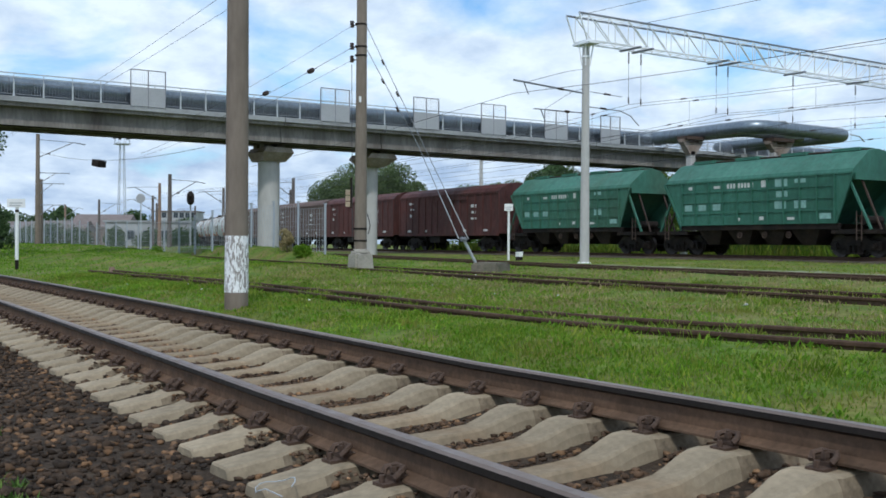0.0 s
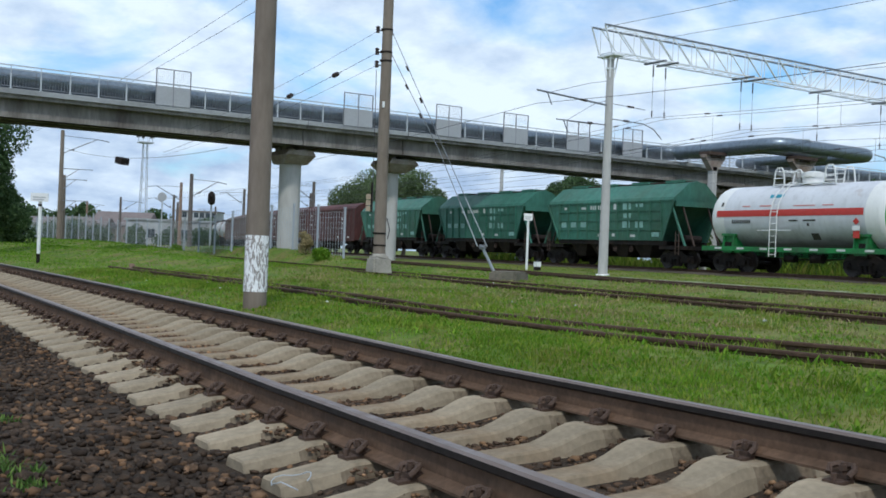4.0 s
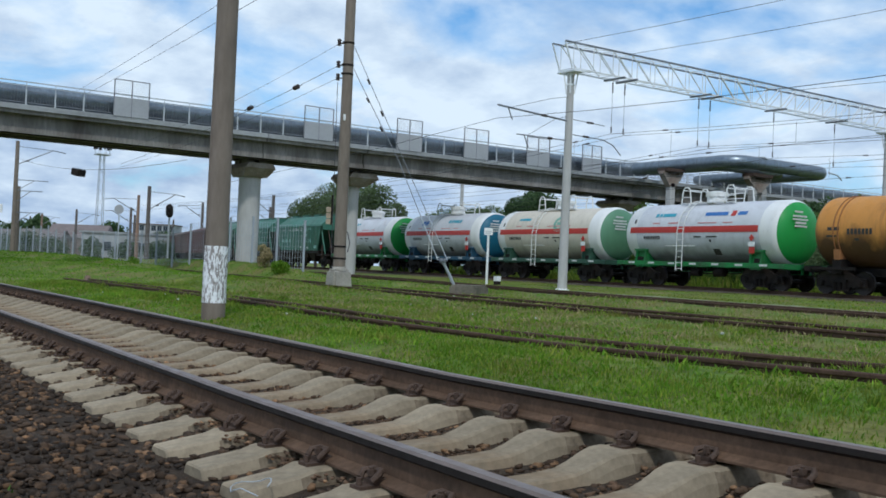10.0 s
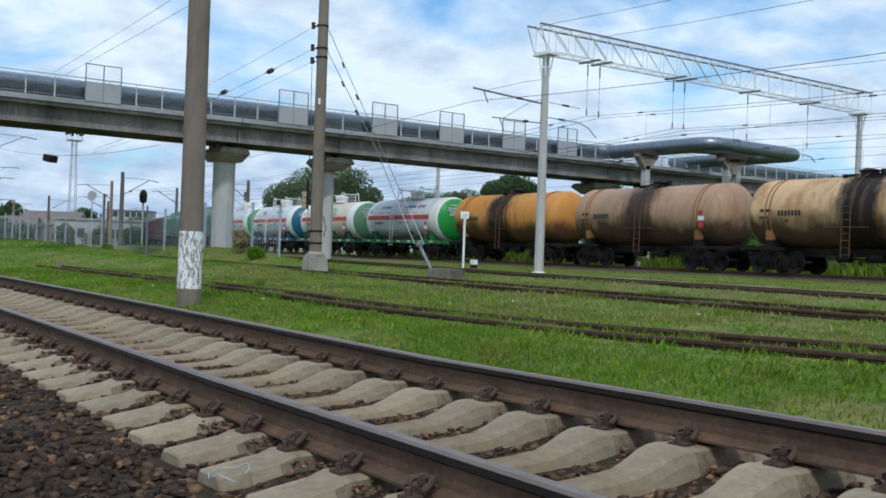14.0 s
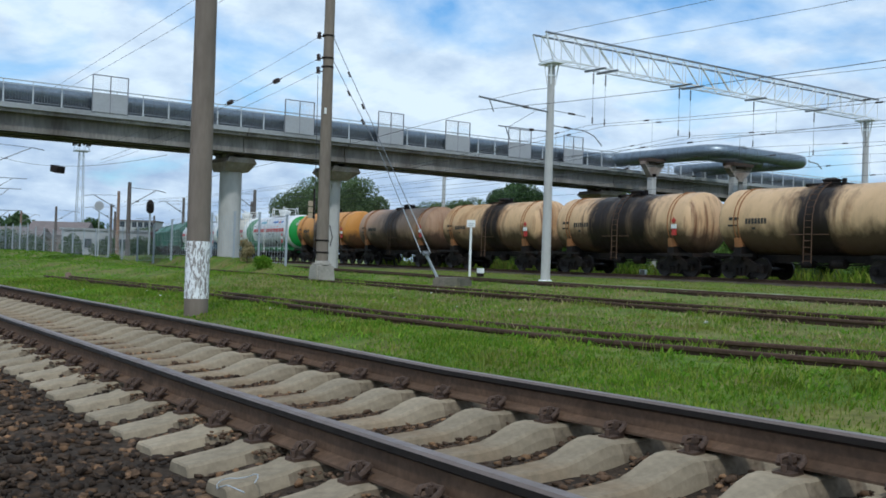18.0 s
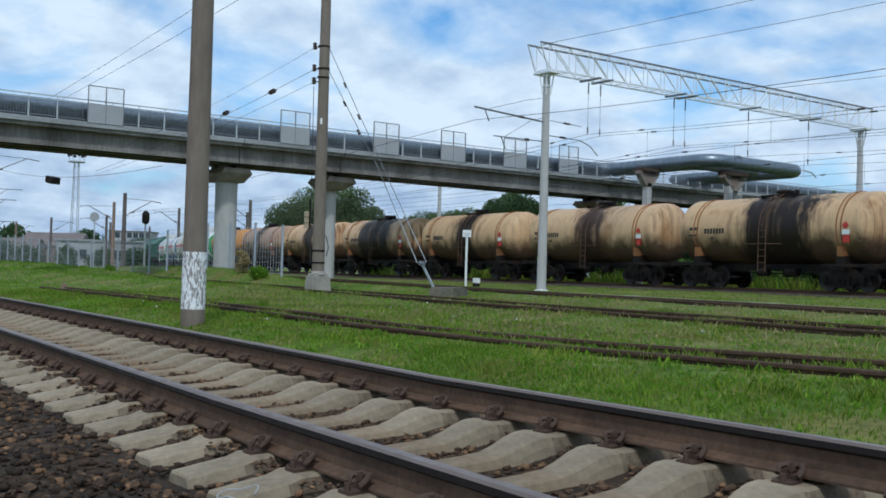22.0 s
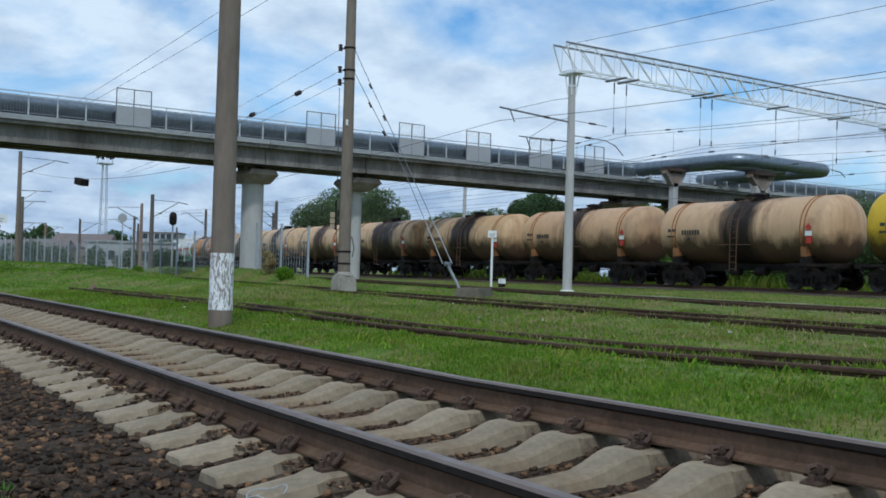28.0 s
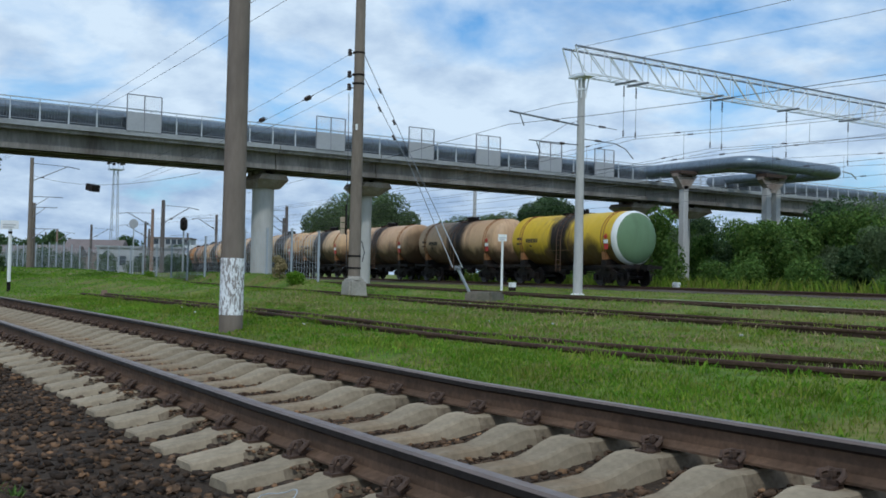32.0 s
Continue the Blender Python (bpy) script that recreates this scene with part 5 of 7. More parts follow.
def build_train():
    u = 10.6
    for i in range(5):
        u -= 7.35
        CARS.append((boxcar(M_BOXRED if i in (0, 1) else M_BOXGREY, "dark oxide-red boxcar with a ribbed body and sliding door" if i in (0, 1) else "faded grey-brown boxcar with a ribbed body"), u))
        u -= 7.35
    pale = tank_paint("tank_pale", (0.60, 0.62, 0.62), rust_amount=-0.2, dirt=0.3, rough=0.5)
    for i in range(4):
        u -= 6
        CARS.append((oil_wagon(pale, "pale grey-white tank wagon ahead of the boxcars"), u))
        u -= 6
    for i in range(3):
        CARS.append((hopper_wagon((M_HOPPER, M_HOPPER_B, M_HOPPER)[i], "green ribbed grain hopper wagon with sloping ends"), 10.6 + 7 + 14.0 * i))
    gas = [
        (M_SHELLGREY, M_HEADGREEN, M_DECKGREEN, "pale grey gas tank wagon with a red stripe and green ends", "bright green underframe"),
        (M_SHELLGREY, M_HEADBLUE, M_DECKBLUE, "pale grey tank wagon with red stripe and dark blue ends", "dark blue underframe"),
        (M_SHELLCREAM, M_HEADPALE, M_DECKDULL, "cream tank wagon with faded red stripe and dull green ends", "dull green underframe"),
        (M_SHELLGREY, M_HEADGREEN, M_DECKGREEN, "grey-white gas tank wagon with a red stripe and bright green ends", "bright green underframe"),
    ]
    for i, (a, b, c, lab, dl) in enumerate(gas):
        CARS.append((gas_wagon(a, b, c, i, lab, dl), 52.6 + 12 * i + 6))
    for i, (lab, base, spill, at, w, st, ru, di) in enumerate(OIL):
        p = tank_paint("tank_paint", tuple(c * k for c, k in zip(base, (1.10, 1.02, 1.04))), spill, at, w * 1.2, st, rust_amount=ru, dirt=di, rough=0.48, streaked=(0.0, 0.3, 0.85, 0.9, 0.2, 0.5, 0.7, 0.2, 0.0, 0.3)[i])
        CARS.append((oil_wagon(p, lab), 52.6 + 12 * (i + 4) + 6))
    p = tank_paint("tank_yellow", (0.66, 0.44, 0.03), TAR, -0.1, 0.8, 0.4, rust_amount=-0.2, dirt=0.25, rough=0.45)
    car = oil_wagon([p, M_HEADDULL, M_RINGWHITE], "yellow tank wagon with a green white-rimmed end, last of the train")
    bm = barrel_mesh(5.38, 0.62, ring=0.12, rim=0.42)
    for f in bm.faces:
        if f.calc_center_median().x < 0:
            f.material_index = 0
    old = [c for c in car.children if c.name.startswith("barrel")][0]
    bm.to_mesh(old.data)
    bm.free()
    old.data.polygons.foreach_set("use_smooth", [True] * len(old.data.polygons))
    CARS.append((car, 52.6 + 12 * 14 + 6))


M_HEADDULL = tank_paint("head_grey_green", (0.15, 0.24, 0.13), rust_amount=-0.3, dirt=0.3, rough=0.55)
build_train()


def train_poses():
    """Places along the train's track, by the distance run from a fixed mark."""
    table, x, s = [], 60.0, (60.0 + 57.31) / math.cos(0.0611)
    while x > -420:
        table.append((s, x))
        x2 = x - 0.5
        s -= math.hypot(0.5, line_train(x2) - line_train(x))
        x = x2
    ss, xs = np.array([a for a, _ in table])[::-1], np.array([b for _, b in table])[::-1]

    def spot(s):
        x = float(np.interp(s, ss, xs))
        slope = (line_train(x + 2) - line_train(x - 2)) / 4
        return pose(x, line_train(x), 0.45, 0, 0, math.degrees(math.atan(slope)))

    return spot


def motions():
    spot = train_poses()
    for car, u in CARS:
        walk(car, [(t, spot(u + 0.15 - 6.54 * t)) for t in range(33)])
    turn = math.degrees(6.54 / 0.478) * 0.1
    for wheel, x in WHEELS:
        walk(wheel, [(0.1 * k, pose(x, 0, 0.478, 0, -turn * k, 0)) for k in range(321)])
# ---- sidings and the train's own track ----
M_SUNK = mat("siding_rust", (0.085, 0.052, 0.036), 0.85, metal=0.1, vary=0.35, scale=6, spec=0.15)
M_WOOD = mat("old_timber", (0.11, 0.085, 0.065), 0.95, vary=0.35, scale=5, random_tint=0.2)
M_GRAVEL = mat("brown_gravel", (0.115, 0.092, 0.072), 0.95, vary=0.5, scale=6, second=(0.07, 0.055, 0.043), amount=0.45, bump=0.03, bscale=16, spec=0.15)
M_PALEGRAVEL = mat("pale_sandy_verge", (0.36, 0.34, 0.26), 0.95, vary=0.4, scale=3, second=(0.13, 0.16, 0.06), amount=0.6, bump=0.02, bscale=12, spec=0.15)


def strip(name, line, lo, hi, lift, x0, x1, material, label, wavy=0.0):
    """A low bed of gravel along a track."""
    xs = spaced(x0, x1, -70, 12, 0.8)
    vs, n = [], 5
    for x in xs:
        for j in range(n):
            k = j / (n - 1)
            d = lo + (hi - lo) * k + (wavy * noise.noise(Vector((x * 0.6, j * 3.1, lo))) if j in (0, n - 1) else 0)
            y = line(x) + d
            edge = 1 - abs(2 * k - 1) ** 3
            vs.append((x, y, land(x, y) - 0.03 + (lift + 0.03) * edge + 0.01 * noise.noise(Vector((x * 3, y * 3, 0)))))
    fs = [(i * n + j, (i + 1) * n + j, (i + 1) * n + j + 1, i * n + j + 1) for i in range(len(xs) - 1) for j in range(n - 1)]
    me = bpy.data.meshes.new(name)
    me.from_pydata(vs, [], fs)
    me.polygons.foreach_set("use_smooth", [True] * len(fs))
    me.materials.append(material)
    return tagged(new(name, me), label, "gravel", kind="structure")


def siding(line, top, x0, x1, label, ties=None, shifts=None):
    t = thing("siding_track", pose(0, 0, 0), label, "railway track", kind="structure")
    for k, off in enumerate((-0.795, 0.795)):
        def path(x, k=k, off=off):
            return line(x) + (shifts[k](x) if shifts else off)

        part("rail", rail_mesh(path, 0.0, top, x0, x1, 1.0), [M_SUNK, M_SUNK, M_SUNK], t, smooth=True)
    if ties:
        bm = bmesh.new()
        box(bm, (-0.12, -1.35, -0.3), (0.12, 1.35, -0.17))
        tie = part("sleeper", bm, M_WOOD, t)
        x = ties[0]
        first = True
        while x < ties[1]:
            m = pose(x, line(x), top(x), 0, 0, random.Random(int(x * 100)).uniform(-2, 2))
            if first:
                tie.matrix_basis, first = m, False
            else:
                share("sleeper", tie.data, m, t)
            x += 0.62
    return t




def near_shift(x):
    """The old siding's nearer rail leans in towards the other one."""
    return float(np.interp(x, (-27.0, -12.5, -7.0, -2.5, 1.0), (0.05, 0.15, -0.25, -0.55, -0.75)))


def far_shift(x):
    return float(np.interp(x, (-10.5, -7.0, -4.5, -2.5), (0.80, 0.46, 0.46, 0.66)))


siding(line_a, top_a, -27.3, 60, "old siding with rusty rails sunk in the grass, ending in the verge", shifts=(near_shift, far_shift))
for off in (0.8,):
    bm = bmesh.new()
    prism(bm, [(-0.09, -0.2), (0.09, -0.2), (0.08, 0.05), (0.05, 0.09), (-0.05, 0.09), (-0.08, 0.05)], -0.12, 0.0)
    bmesh.ops.recalc_face_normals(bm, faces=bm.faces)
    tagged(part("rail_stop", bm, M_RUSTPOLE), "low rusty stop at the end of a siding rail", "rail stop").matrix_basis = pose(-27.4, line_a(-27.3) + off, 0)
siding(line_b, top_b, -300, 80, "rusty siding rails half hidden in grass")
siding(line_c, top_c, -300, 80, "rusty siding rails in sparse grass")
siding(line_train, lambda x: 0.45, -400, 120, "rusty track on gravel under the goods train", ties=(-62, 4))
strip("train_ballast", line_train, -2.6, 2.6, 0.10, -400, 120, M_GRAVEL, "brown gravel bed under the goods train")
strip("siding_verge", line_c, -1.3, 1.3, 0.02, -300, 80, M_PALEGRAVEL, "pale sandy strip with sparse grass along a siding", 0.5)
strip("siding_verge", lambda x: line_c(x) + 4.0, -0.9, 0.9, 0.03, -300, 80, M_PALEGRAVEL, "pale sandy strip with sparse grass along a siding", 0.6)
strip("siding_bed", line_b, -1.0, 1.0, 0.005, -300, 80, M_PALEGRAVEL, "earth and gravel between sunken rails", 0.5)


# ---- the overbridge with its heating pipes ----
BX, BT, BB = -50.0, 8.22, 6.87
bridge = thing("pipe_bridge", pose(0, 0, 0), "long grey concrete footbridge that carries clad heating pipes over the tracks", "bridge", kind="structure")
JOINTS = (-60, -4.0, 22.75, 29.6, 53.2, 61.0, 86.0, 130)


def girder(y0, y1):
    bm = bmesh.new()
    g = 0.03
    for x0 in (BX - 1.15, BX - 2.5, BX - 3.85):
        box(bm, (x0, y0 + g, BB), (x0 + 0.5, y1 - g, BT - 0.2))
        box(bm, (x0 - 0.1, y0 + g, BB), (x0 + 0.6, y1 - g, BB + 0.3))
    box(bm, (BX - 5.5, y0 + g, BT - 0.4), (BX - 0.1, y1 - g, BT - 0.2))
    return bm


for a, b in zip(JOINTS, JOINTS[1:]):
    part("girder", girder(a, b), M_DECK, bridge)
    bm = bmesh.new()
    box(bm, (BX - 5.65, a + 0.02, BT - 0.2), (BX + 0.06, b - 0.02, BT))
    box(bm, (BX - 0.02, a + 0.02, BT), (BX + 0.06, b - 0.02, BT + 0.07))
    part("deck_slab", bm, M_DECKEDGE, bridge, "pale concrete deck slab")
SCREENS = ((13.67, 15.57), (25.05, 27.0), (31.6, 33.5), (36.87, 38.87), (42.24, 44.28), (47.4, 49.27))


def bay_mesh():
    bm = bmesh.new()
    w = 1.45
    bar(bm, (0, 0, 0.12), (0, w, 0.12), 0.05, 0.04)
    bar(bm, (0, 0, 0.70), (0, w, 0.70), 0.04, 0.035)
    for i in range(1, 10):
        rod(bm, (0, w * i / 10, 0.12), (0, w * i / 10, 0.70), 0.014, seg=5, caps=False)
    return bm


def post_mesh():
    bm = bmesh.new()
    bar(bm, (0, 0, 0), (0, 0, 0.74), 0.075, 0.075)
    bar(bm, (0, 0, 0.74), (0, 0, 1.18), 0.035, 0.035)
    box(bm, (-0.08, -0.08, 0), (0.08, 0.08, 0.03))
    return bm


bay = rail_post = None
y = -14.0
while y < 104:
    if not any(a - 1.0 < y < b - 0.6 for a, b in SCREENS):
        m = pose(BX + 0.0, y, BT + 0.06)
        if bay is None:
            bay = part("railing_panel", bay_mesh(), M_CHORD, bridge, "grey baluster railing")
            bay.matrix_basis = m
            rail_post = part("railing_post", post_mesh(), M_GALVPALE, bridge, "white railing post")
            rail_post.matrix_basis = m
        else:
            share("railing_panel", bay.data, m, bridge)
            share("railing_post", rail_post.data, m, bridge)
    if y < 90:
        share("railing_panel", bay.data, pose(BX - 5.58, y, BT + 0.06), bridge)
    y += 1.45
bm = bmesh.new()
bar(bm, (BX, -14, BT + 1.24), (BX, 104, BT + 1.24), 0.06, 0.055)
part("handrail", bm, M_GALVPALE, bridge)
bm = bmesh.new()
bar(bm, (BX - 5.58, -14, BT + 1.24), (BX - 5.58, 90, BT + 1.24), 0.06, 0.055)
part("handrail", bm, M_GALVPALE, bridge)
bm = bmesh.new()
bar(bm, (BX + 0.03, -14, BT + 1.02), (BX + 0.03, 104, BT + 1.02), 0.03, 0.03)
part("middle_rail", bm, M_GALVPALE, bridge)


def safety_screen(y0, y1):
    bm = bmesh.new()
    for yy in (y0, (y0 + y1) / 2, y1):
        bar(bm, (BX + 0.06, yy, BT), (BX + 0.06, yy, BT + 2.02), 0.06, 0.05)
    for z in (0.06, 1.06, 2.02):
        bar(bm, (BX + 0.06, y0, BT + z), (BX + 0.06, y1, BT + z), 0.05, 0.05)
    fr = part("safety_screen", bm, M_SCREENFRAME, bridge, "grey safety screen over an electrified track")
    bm = bmesh.new()
    h = (y1 - y0) / 2
    for k in (0, 1):
        box(bm, (BX + 0.09, y0 + k * h + 0.02, BT + 0.04), (BX + 0.10, y0 + (k + 1) * h - 0.02, BT + 1.08))
    part("panel", bm, M_SCREEN, fr, "pale grey sheet panels")
    bm = bmesh.new()
    n = 18
    for k in range(1, n):
        yy = y0 + (y1 - y0) * k / n
        bar(bm, (BX + 0.06, yy, BT + 1.08), (BX + 0.06, yy, BT + 2.0), 0.007, 0.007)
    for k in range(1, 9):
        bar(bm, (BX + 0.06, y0, BT + 1.08 + 0.1 * k), (BX + 0.06, y1, BT + 1.08 + 0.1 * k), 0.007, 0.007)
    part("wire_mesh", bm, M_GALV, fr)


for a, b in SCREENS:
    safety_screen(a, b)


def pier(y, r, cap_half, x=BX - 2.8):
    t = part("pier", bmesh.new(), M_PIER, bridge, "pale concrete pier")
    bm = bmesh.new()
    z0 = land(x, y) - 0.3
    lathe(bm, [(r, z0), (r, 5.95)], 28)
    col = part("column", bm, M_PIER, t, smooth=True)
    col.matrix_basis = pose(x, y, 0)
    bm = bmesh.new()
    a, b = cap_half, r + 0.1
    lo = [bm.verts.new((sx * 0.85, sy * b, 5.85)) for sx, sy in ((-1, -1), (1, -1), (1, 1), (-1, 1))]
    mid = [bm.verts.new((sx * 1.05 + (0.5 if sx > 0 else 0), sy * a, 6.35)) for sx, sy in ((-1, -1), (1, -1), (1, 1), (-1, 1))]
    top = [bm.verts.new((sx * 1.05 + (0.5 if sx > 0 else 0), sy * a * 0.8, 6.65)) for sx, sy in ((-1, -1), (1, -1), (1, 1), (-1, 1))]
    for p, q in ((lo, mid), (mid, top)):
        for i in range(4):
            bm.faces.new((p[i], p[(i + 1) % 4], q[(i + 1) % 4], q[i]))
    bm.faces.new(lo[::-1])
    bm.faces.new(top)
    part("cap", bm, M_TRESTLE, t, "tapered concrete cap").matrix_basis = pose(x, y, 0)
    bm = bmesh.new()
    box(bm, (-0.3, -0.25, 6.65), (0.3, 0.25, 6.88))
    first = part("bearing", bm, M_DECK, t)
    first.matrix_basis = pose(x - 0.5, y - 0.45, 0)
    for sx, sy in ((1, -1), (-1, 1), (1, 1)):
        share("bearing", first.data, pose(x + 0.5 * sx, y + 0.45 * sy, 0), t)


pier(-4.0, 0.66, 0.97)
pier(22.96, 0.665, 0.97)
pier(30.13, 0.43, 1.08)
pier(53.95, 0.51, 1.54)
pier(59.8, 0.43, 1.54)
pier(88.1, 0.51, 1.44)
bm = bmesh.new()
rod(bm, (BX - 4.0, 21.87, -0.3), (BX - 4.0, 21.87, 7.0), 0.17, 0.15, seg=12)
tagged(part("downpipe_post", bm, M_PIER, bridge), "slim pale post beside the pier")


def arc(c, r, a0, a1, z, n=14):
    return [(c[0] + r * math.cos(radians(a0 + (a1 - a0) * i / n)), c[1] + r * math.sin(radians(a0 + (a1 - a0) * i / n)), z) for i in range(n + 1)]


PZ = BT + 0.74
pipe = thing("heating_pipe", pose(0, 0, 0), "fat steel-clad heating pipe along the bridge, looping out beside it", "pipe")
R = 1.3
xo, y0, y1 = -40.7, 53.0, 63.2
run = [(BX - 0.85, -60, PZ)] + [(BX - 0.85, -20 + 6 * i, PZ) for i in range(12)]
run += arc((BX - 0.85 + R, y0 - R), R, 180, 90, PZ)
run += [(BX + 4.5, y0, PZ + 0.02)]
run += arc((xo - R, y0 + R), R, -90, 0, PZ + 0.04)
run += [(xo, (y0 + y1) / 2, PZ + 0.04)]
run += arc((xo - R, y1 - R), R, 0, 90, PZ + 0.04)
run += [(BX + 4.5, y1, PZ + 0.02)]
run += arc((BX - 0.85 + R, y1 + R), R, -90, -180, PZ)
run += [(BX - 0.85, 64.6 + 6 * i, PZ) for i in range(1, 8)]
bm = bmesh.new()
tube(bm, run, 0.47, seg=24)
part("outer_pipe", bm, M_PIPE, pipe, smooth=True)
R2 = 1.0
run2 = [(BX - 2.3, -60, PZ), (BX - 2.3, 40, PZ)] + arc((BX - 2.3 + R2, y0 + 1.6 - R2), R2, 180, 90, PZ)
run2 += arc((xo - 2.6 - R2, y0 + 1.6 + R2), R2, -90, 0, PZ) + arc((xo - 2.6 - R2, y1 - 1.6 - R2), R2, 0, 90, PZ)
run2 += arc((BX - 2.3 + R2, y1 - 1.6 + R2), R2, -90, -180, PZ) + [(BX - 2.3, 75, PZ), (BX - 2.3, 104, PZ)]
bm = bmesh.new()
tube(bm, run2, 0.36, seg=16)
part("inner_pipe", bm, M_PIPE, pipe, smooth=True)
bm = bmesh.new()
band = None
for a, b in zip(run, run[1:]):
    a, b = Vector(a), Vector(b)
    if (b - a).length > 1.5 and a.y > -30:
        n = int((b - a).length / 1.2)
        for i in range(1, n):
            m = Matrix.Translation(a.lerp(b, i / n)) @ (b - a).to_track_quat("Z", "Y").to_matrix().to_4x4()
            if band is None:
                rod(bm, (0, 0, -0.03), (0, 0, 0.03), 0.478, seg=24)
                band = part("cladding_band", bm, M_PIPEBAND, pipe)
                band.matrix_basis = m
            else:
                share("cladding_band", band.data, m, pipe)
bm = bmesh.new()
tube(bm, [(xo, y0 + 1.5, PZ + 0.44), (xo + 0.3, y0 + 2.6, PZ + 0.5), (xo + 0.35, y0 + 3.4, PZ + 0.2)], 0.05, seg=6)
part("drain_pipe", bm, M_GALV, pipe)
bm = bmesh.new()
tube(bm, [(xo + 0.2, y1 - 0.2, PZ + 0.1), (xo + 0.5, y1 + 0.5, PZ - 0.05), (xo + 0.6, y1 + 0.9, PZ - 0.4)], 0.05, seg=6)
part("drain_pipe", bm, M_GALV, pipe)


def pipe_support(x, y, cols, spread):
    t = thing("pipe_support", pose(x, y, 0), "concrete trestle under the pipe loop with bracketed head", "pipe support", "trestles under the pipe loop")
    z0 = land(x, y) - 0.3
    for c in cols:
        bm = bmesh.new()
        box(bm, (c[0] - 0.24, c[1] - 0.24, z0), (c[0] + 0.24, c[1] + 0.24, 7.6))
        bmesh.ops.bevel(bm, geom=bm.edges[:], offset=0.03, segments=1, affect="EDGES")
        part("column", bm, M_MAST, t)
    bm = bmesh.new()
    prism(bm, [(-0.25, 7.3), (0.25, 7.3), (spread * 0.9, 8.2), (spread * 0.9, 8.4), (-spread * 0.9, 8.4), (-spread * 0.9, 8.2)], -0.24, 0.24)
    bmesh.ops.recalc_face_normals(bm, faces=bm.faces)
    part("head", bm, M_TRESTLE, t, "rust-stained concrete bracket head")
    bm = bmesh.new()
    box(bm, (-0.5, -spread * 0.8, 8.38), (0.5, spread * 0.8, 8.62))
    box(bm, (-0.3, -0.5, 8.2), (0.3, 0.5, 8.4))
    part("steel_shoe", bm, M_CHASSIS, t, "rusty steel shoe")


pipe_support(-45.6, 52.0, ((0, 0),), 1.1)
pipe_support(-42.9, 58.1, ((0, -0.5), (0, 0.55)), 1.4)

# ---- gantry, masts, poles ----
gantry = thing("catenary_gantry", pose(-28, 0, 0), "long white-painted lattice gantry on two pale concrete masts", "gantry")


def mast(y, z0, h):
    bm = bmesh.new()
    lathe(bm, [(0.215, z0 - 0.3), (0.21, z0), (0.15, h)], 20)
    m = part("mast", bm, M_MAST, gantry, "pale round concrete mast", smooth=True)
    m.matrix_basis = pose(0, y, 0)
    bm = bmesh.new()
    lathe(bm, [(0.36, z0 - 0.3), (0.34, z0 + 0.03), (0.25, z0 + 0.10)], 16)
    part("foot", bm, M_SIGNWHITE, m, "whitewashed foot")
    bm = bmesh.new()
    for z in (h - 0.55, h - 0.1):
        rod(bm, (0, 0, z), (0, 0, z + 0.08), 0.19, seg=14)
    for a in range(4):
        c, s = math.cos(a * math.pi / 2 + 0.8), math.sin(a * math.pi / 2 + 0.8)
        bar(bm, (0.17 * c, 0.17 * s, h - 0.9), (0.32 * c, 0.32 * s, h + 0.1), 0.06, 0.06)
    box(bm, (-0.55, -0.3, h), (0.55, 0.3, h + 0.08))
    part("mast_head", bm, M_GANTRY, m)
    return m


mast(26.85, 0.05, 9.52)
mast(50.6, 0.15, 9.52)
ZB, ZT, W = 9.66, 10.76, 0.42
G0, G1 = 26.1, 51.3
bm = bmesh.new()
for sx in (-1, 1):
    bar(bm, (sx * W, G0 + 0.4, ZB), (sx * W, G1, ZB), 0.055, 0.055)
part("bottom_chord", bm, M_GANTRY, gantry)
bm = bmesh.new()
for sx in (-1, 1):
    bar(bm, (sx * W, G0, ZT), (sx * W, G1 - 0.2, ZT), 0.07, 0.07)
part("top_chord", bm, M_CHORD, gantry, "grey steel top chords")
N = 21
bm = bmesh.new()
P_ = (G1 - 0.3 - G0 - 0.5) / N
for i in range(N + 1):
    yy = G0 + 0.5 + P_ * i
    for sx in (-1, 1):
        bar(bm, (sx * W, yy, ZB), (sx * W, yy, ZT), 0.026, 0.026)
        if i < N:
            if i < N * 0.52:
                bar(bm, (sx * W, yy, ZT), (sx * W, yy + P_, ZB), 0.036, 0.036)
            else:
                bar(bm, (sx * W, yy, ZB), (sx * W, yy + P_, ZT), 0.036, 0.036)
    for z in (ZB, ZT):
        bar(bm, (-W, yy, z), (W, yy, z), 0.03, 0.03)
        if i < N:
            bar(bm, (-W, yy, z), (W, yy + P_, z), 0.022, 0.022)
bar(bm, (-W, G0, ZT), (-W, G0 + 0.45, ZB), 0.05, 0.05)
bar(bm, (W, G0, ZT), (W, G0 + 0.45, ZB), 0.05, 0.05)
part("lattice", bm, M_GANTRY, gantry)
for yy in (29.35, 30.1, 35.0, 35.8, 40.6, 45.7):
    bm = bmesh.new()
    bar(bm, (-0.55, yy, ZB - 0.06), (0.75, yy, ZB - 0.06), 0.12, 0.07)
    part("cross_beam", bm, M_CHORD, gantry)


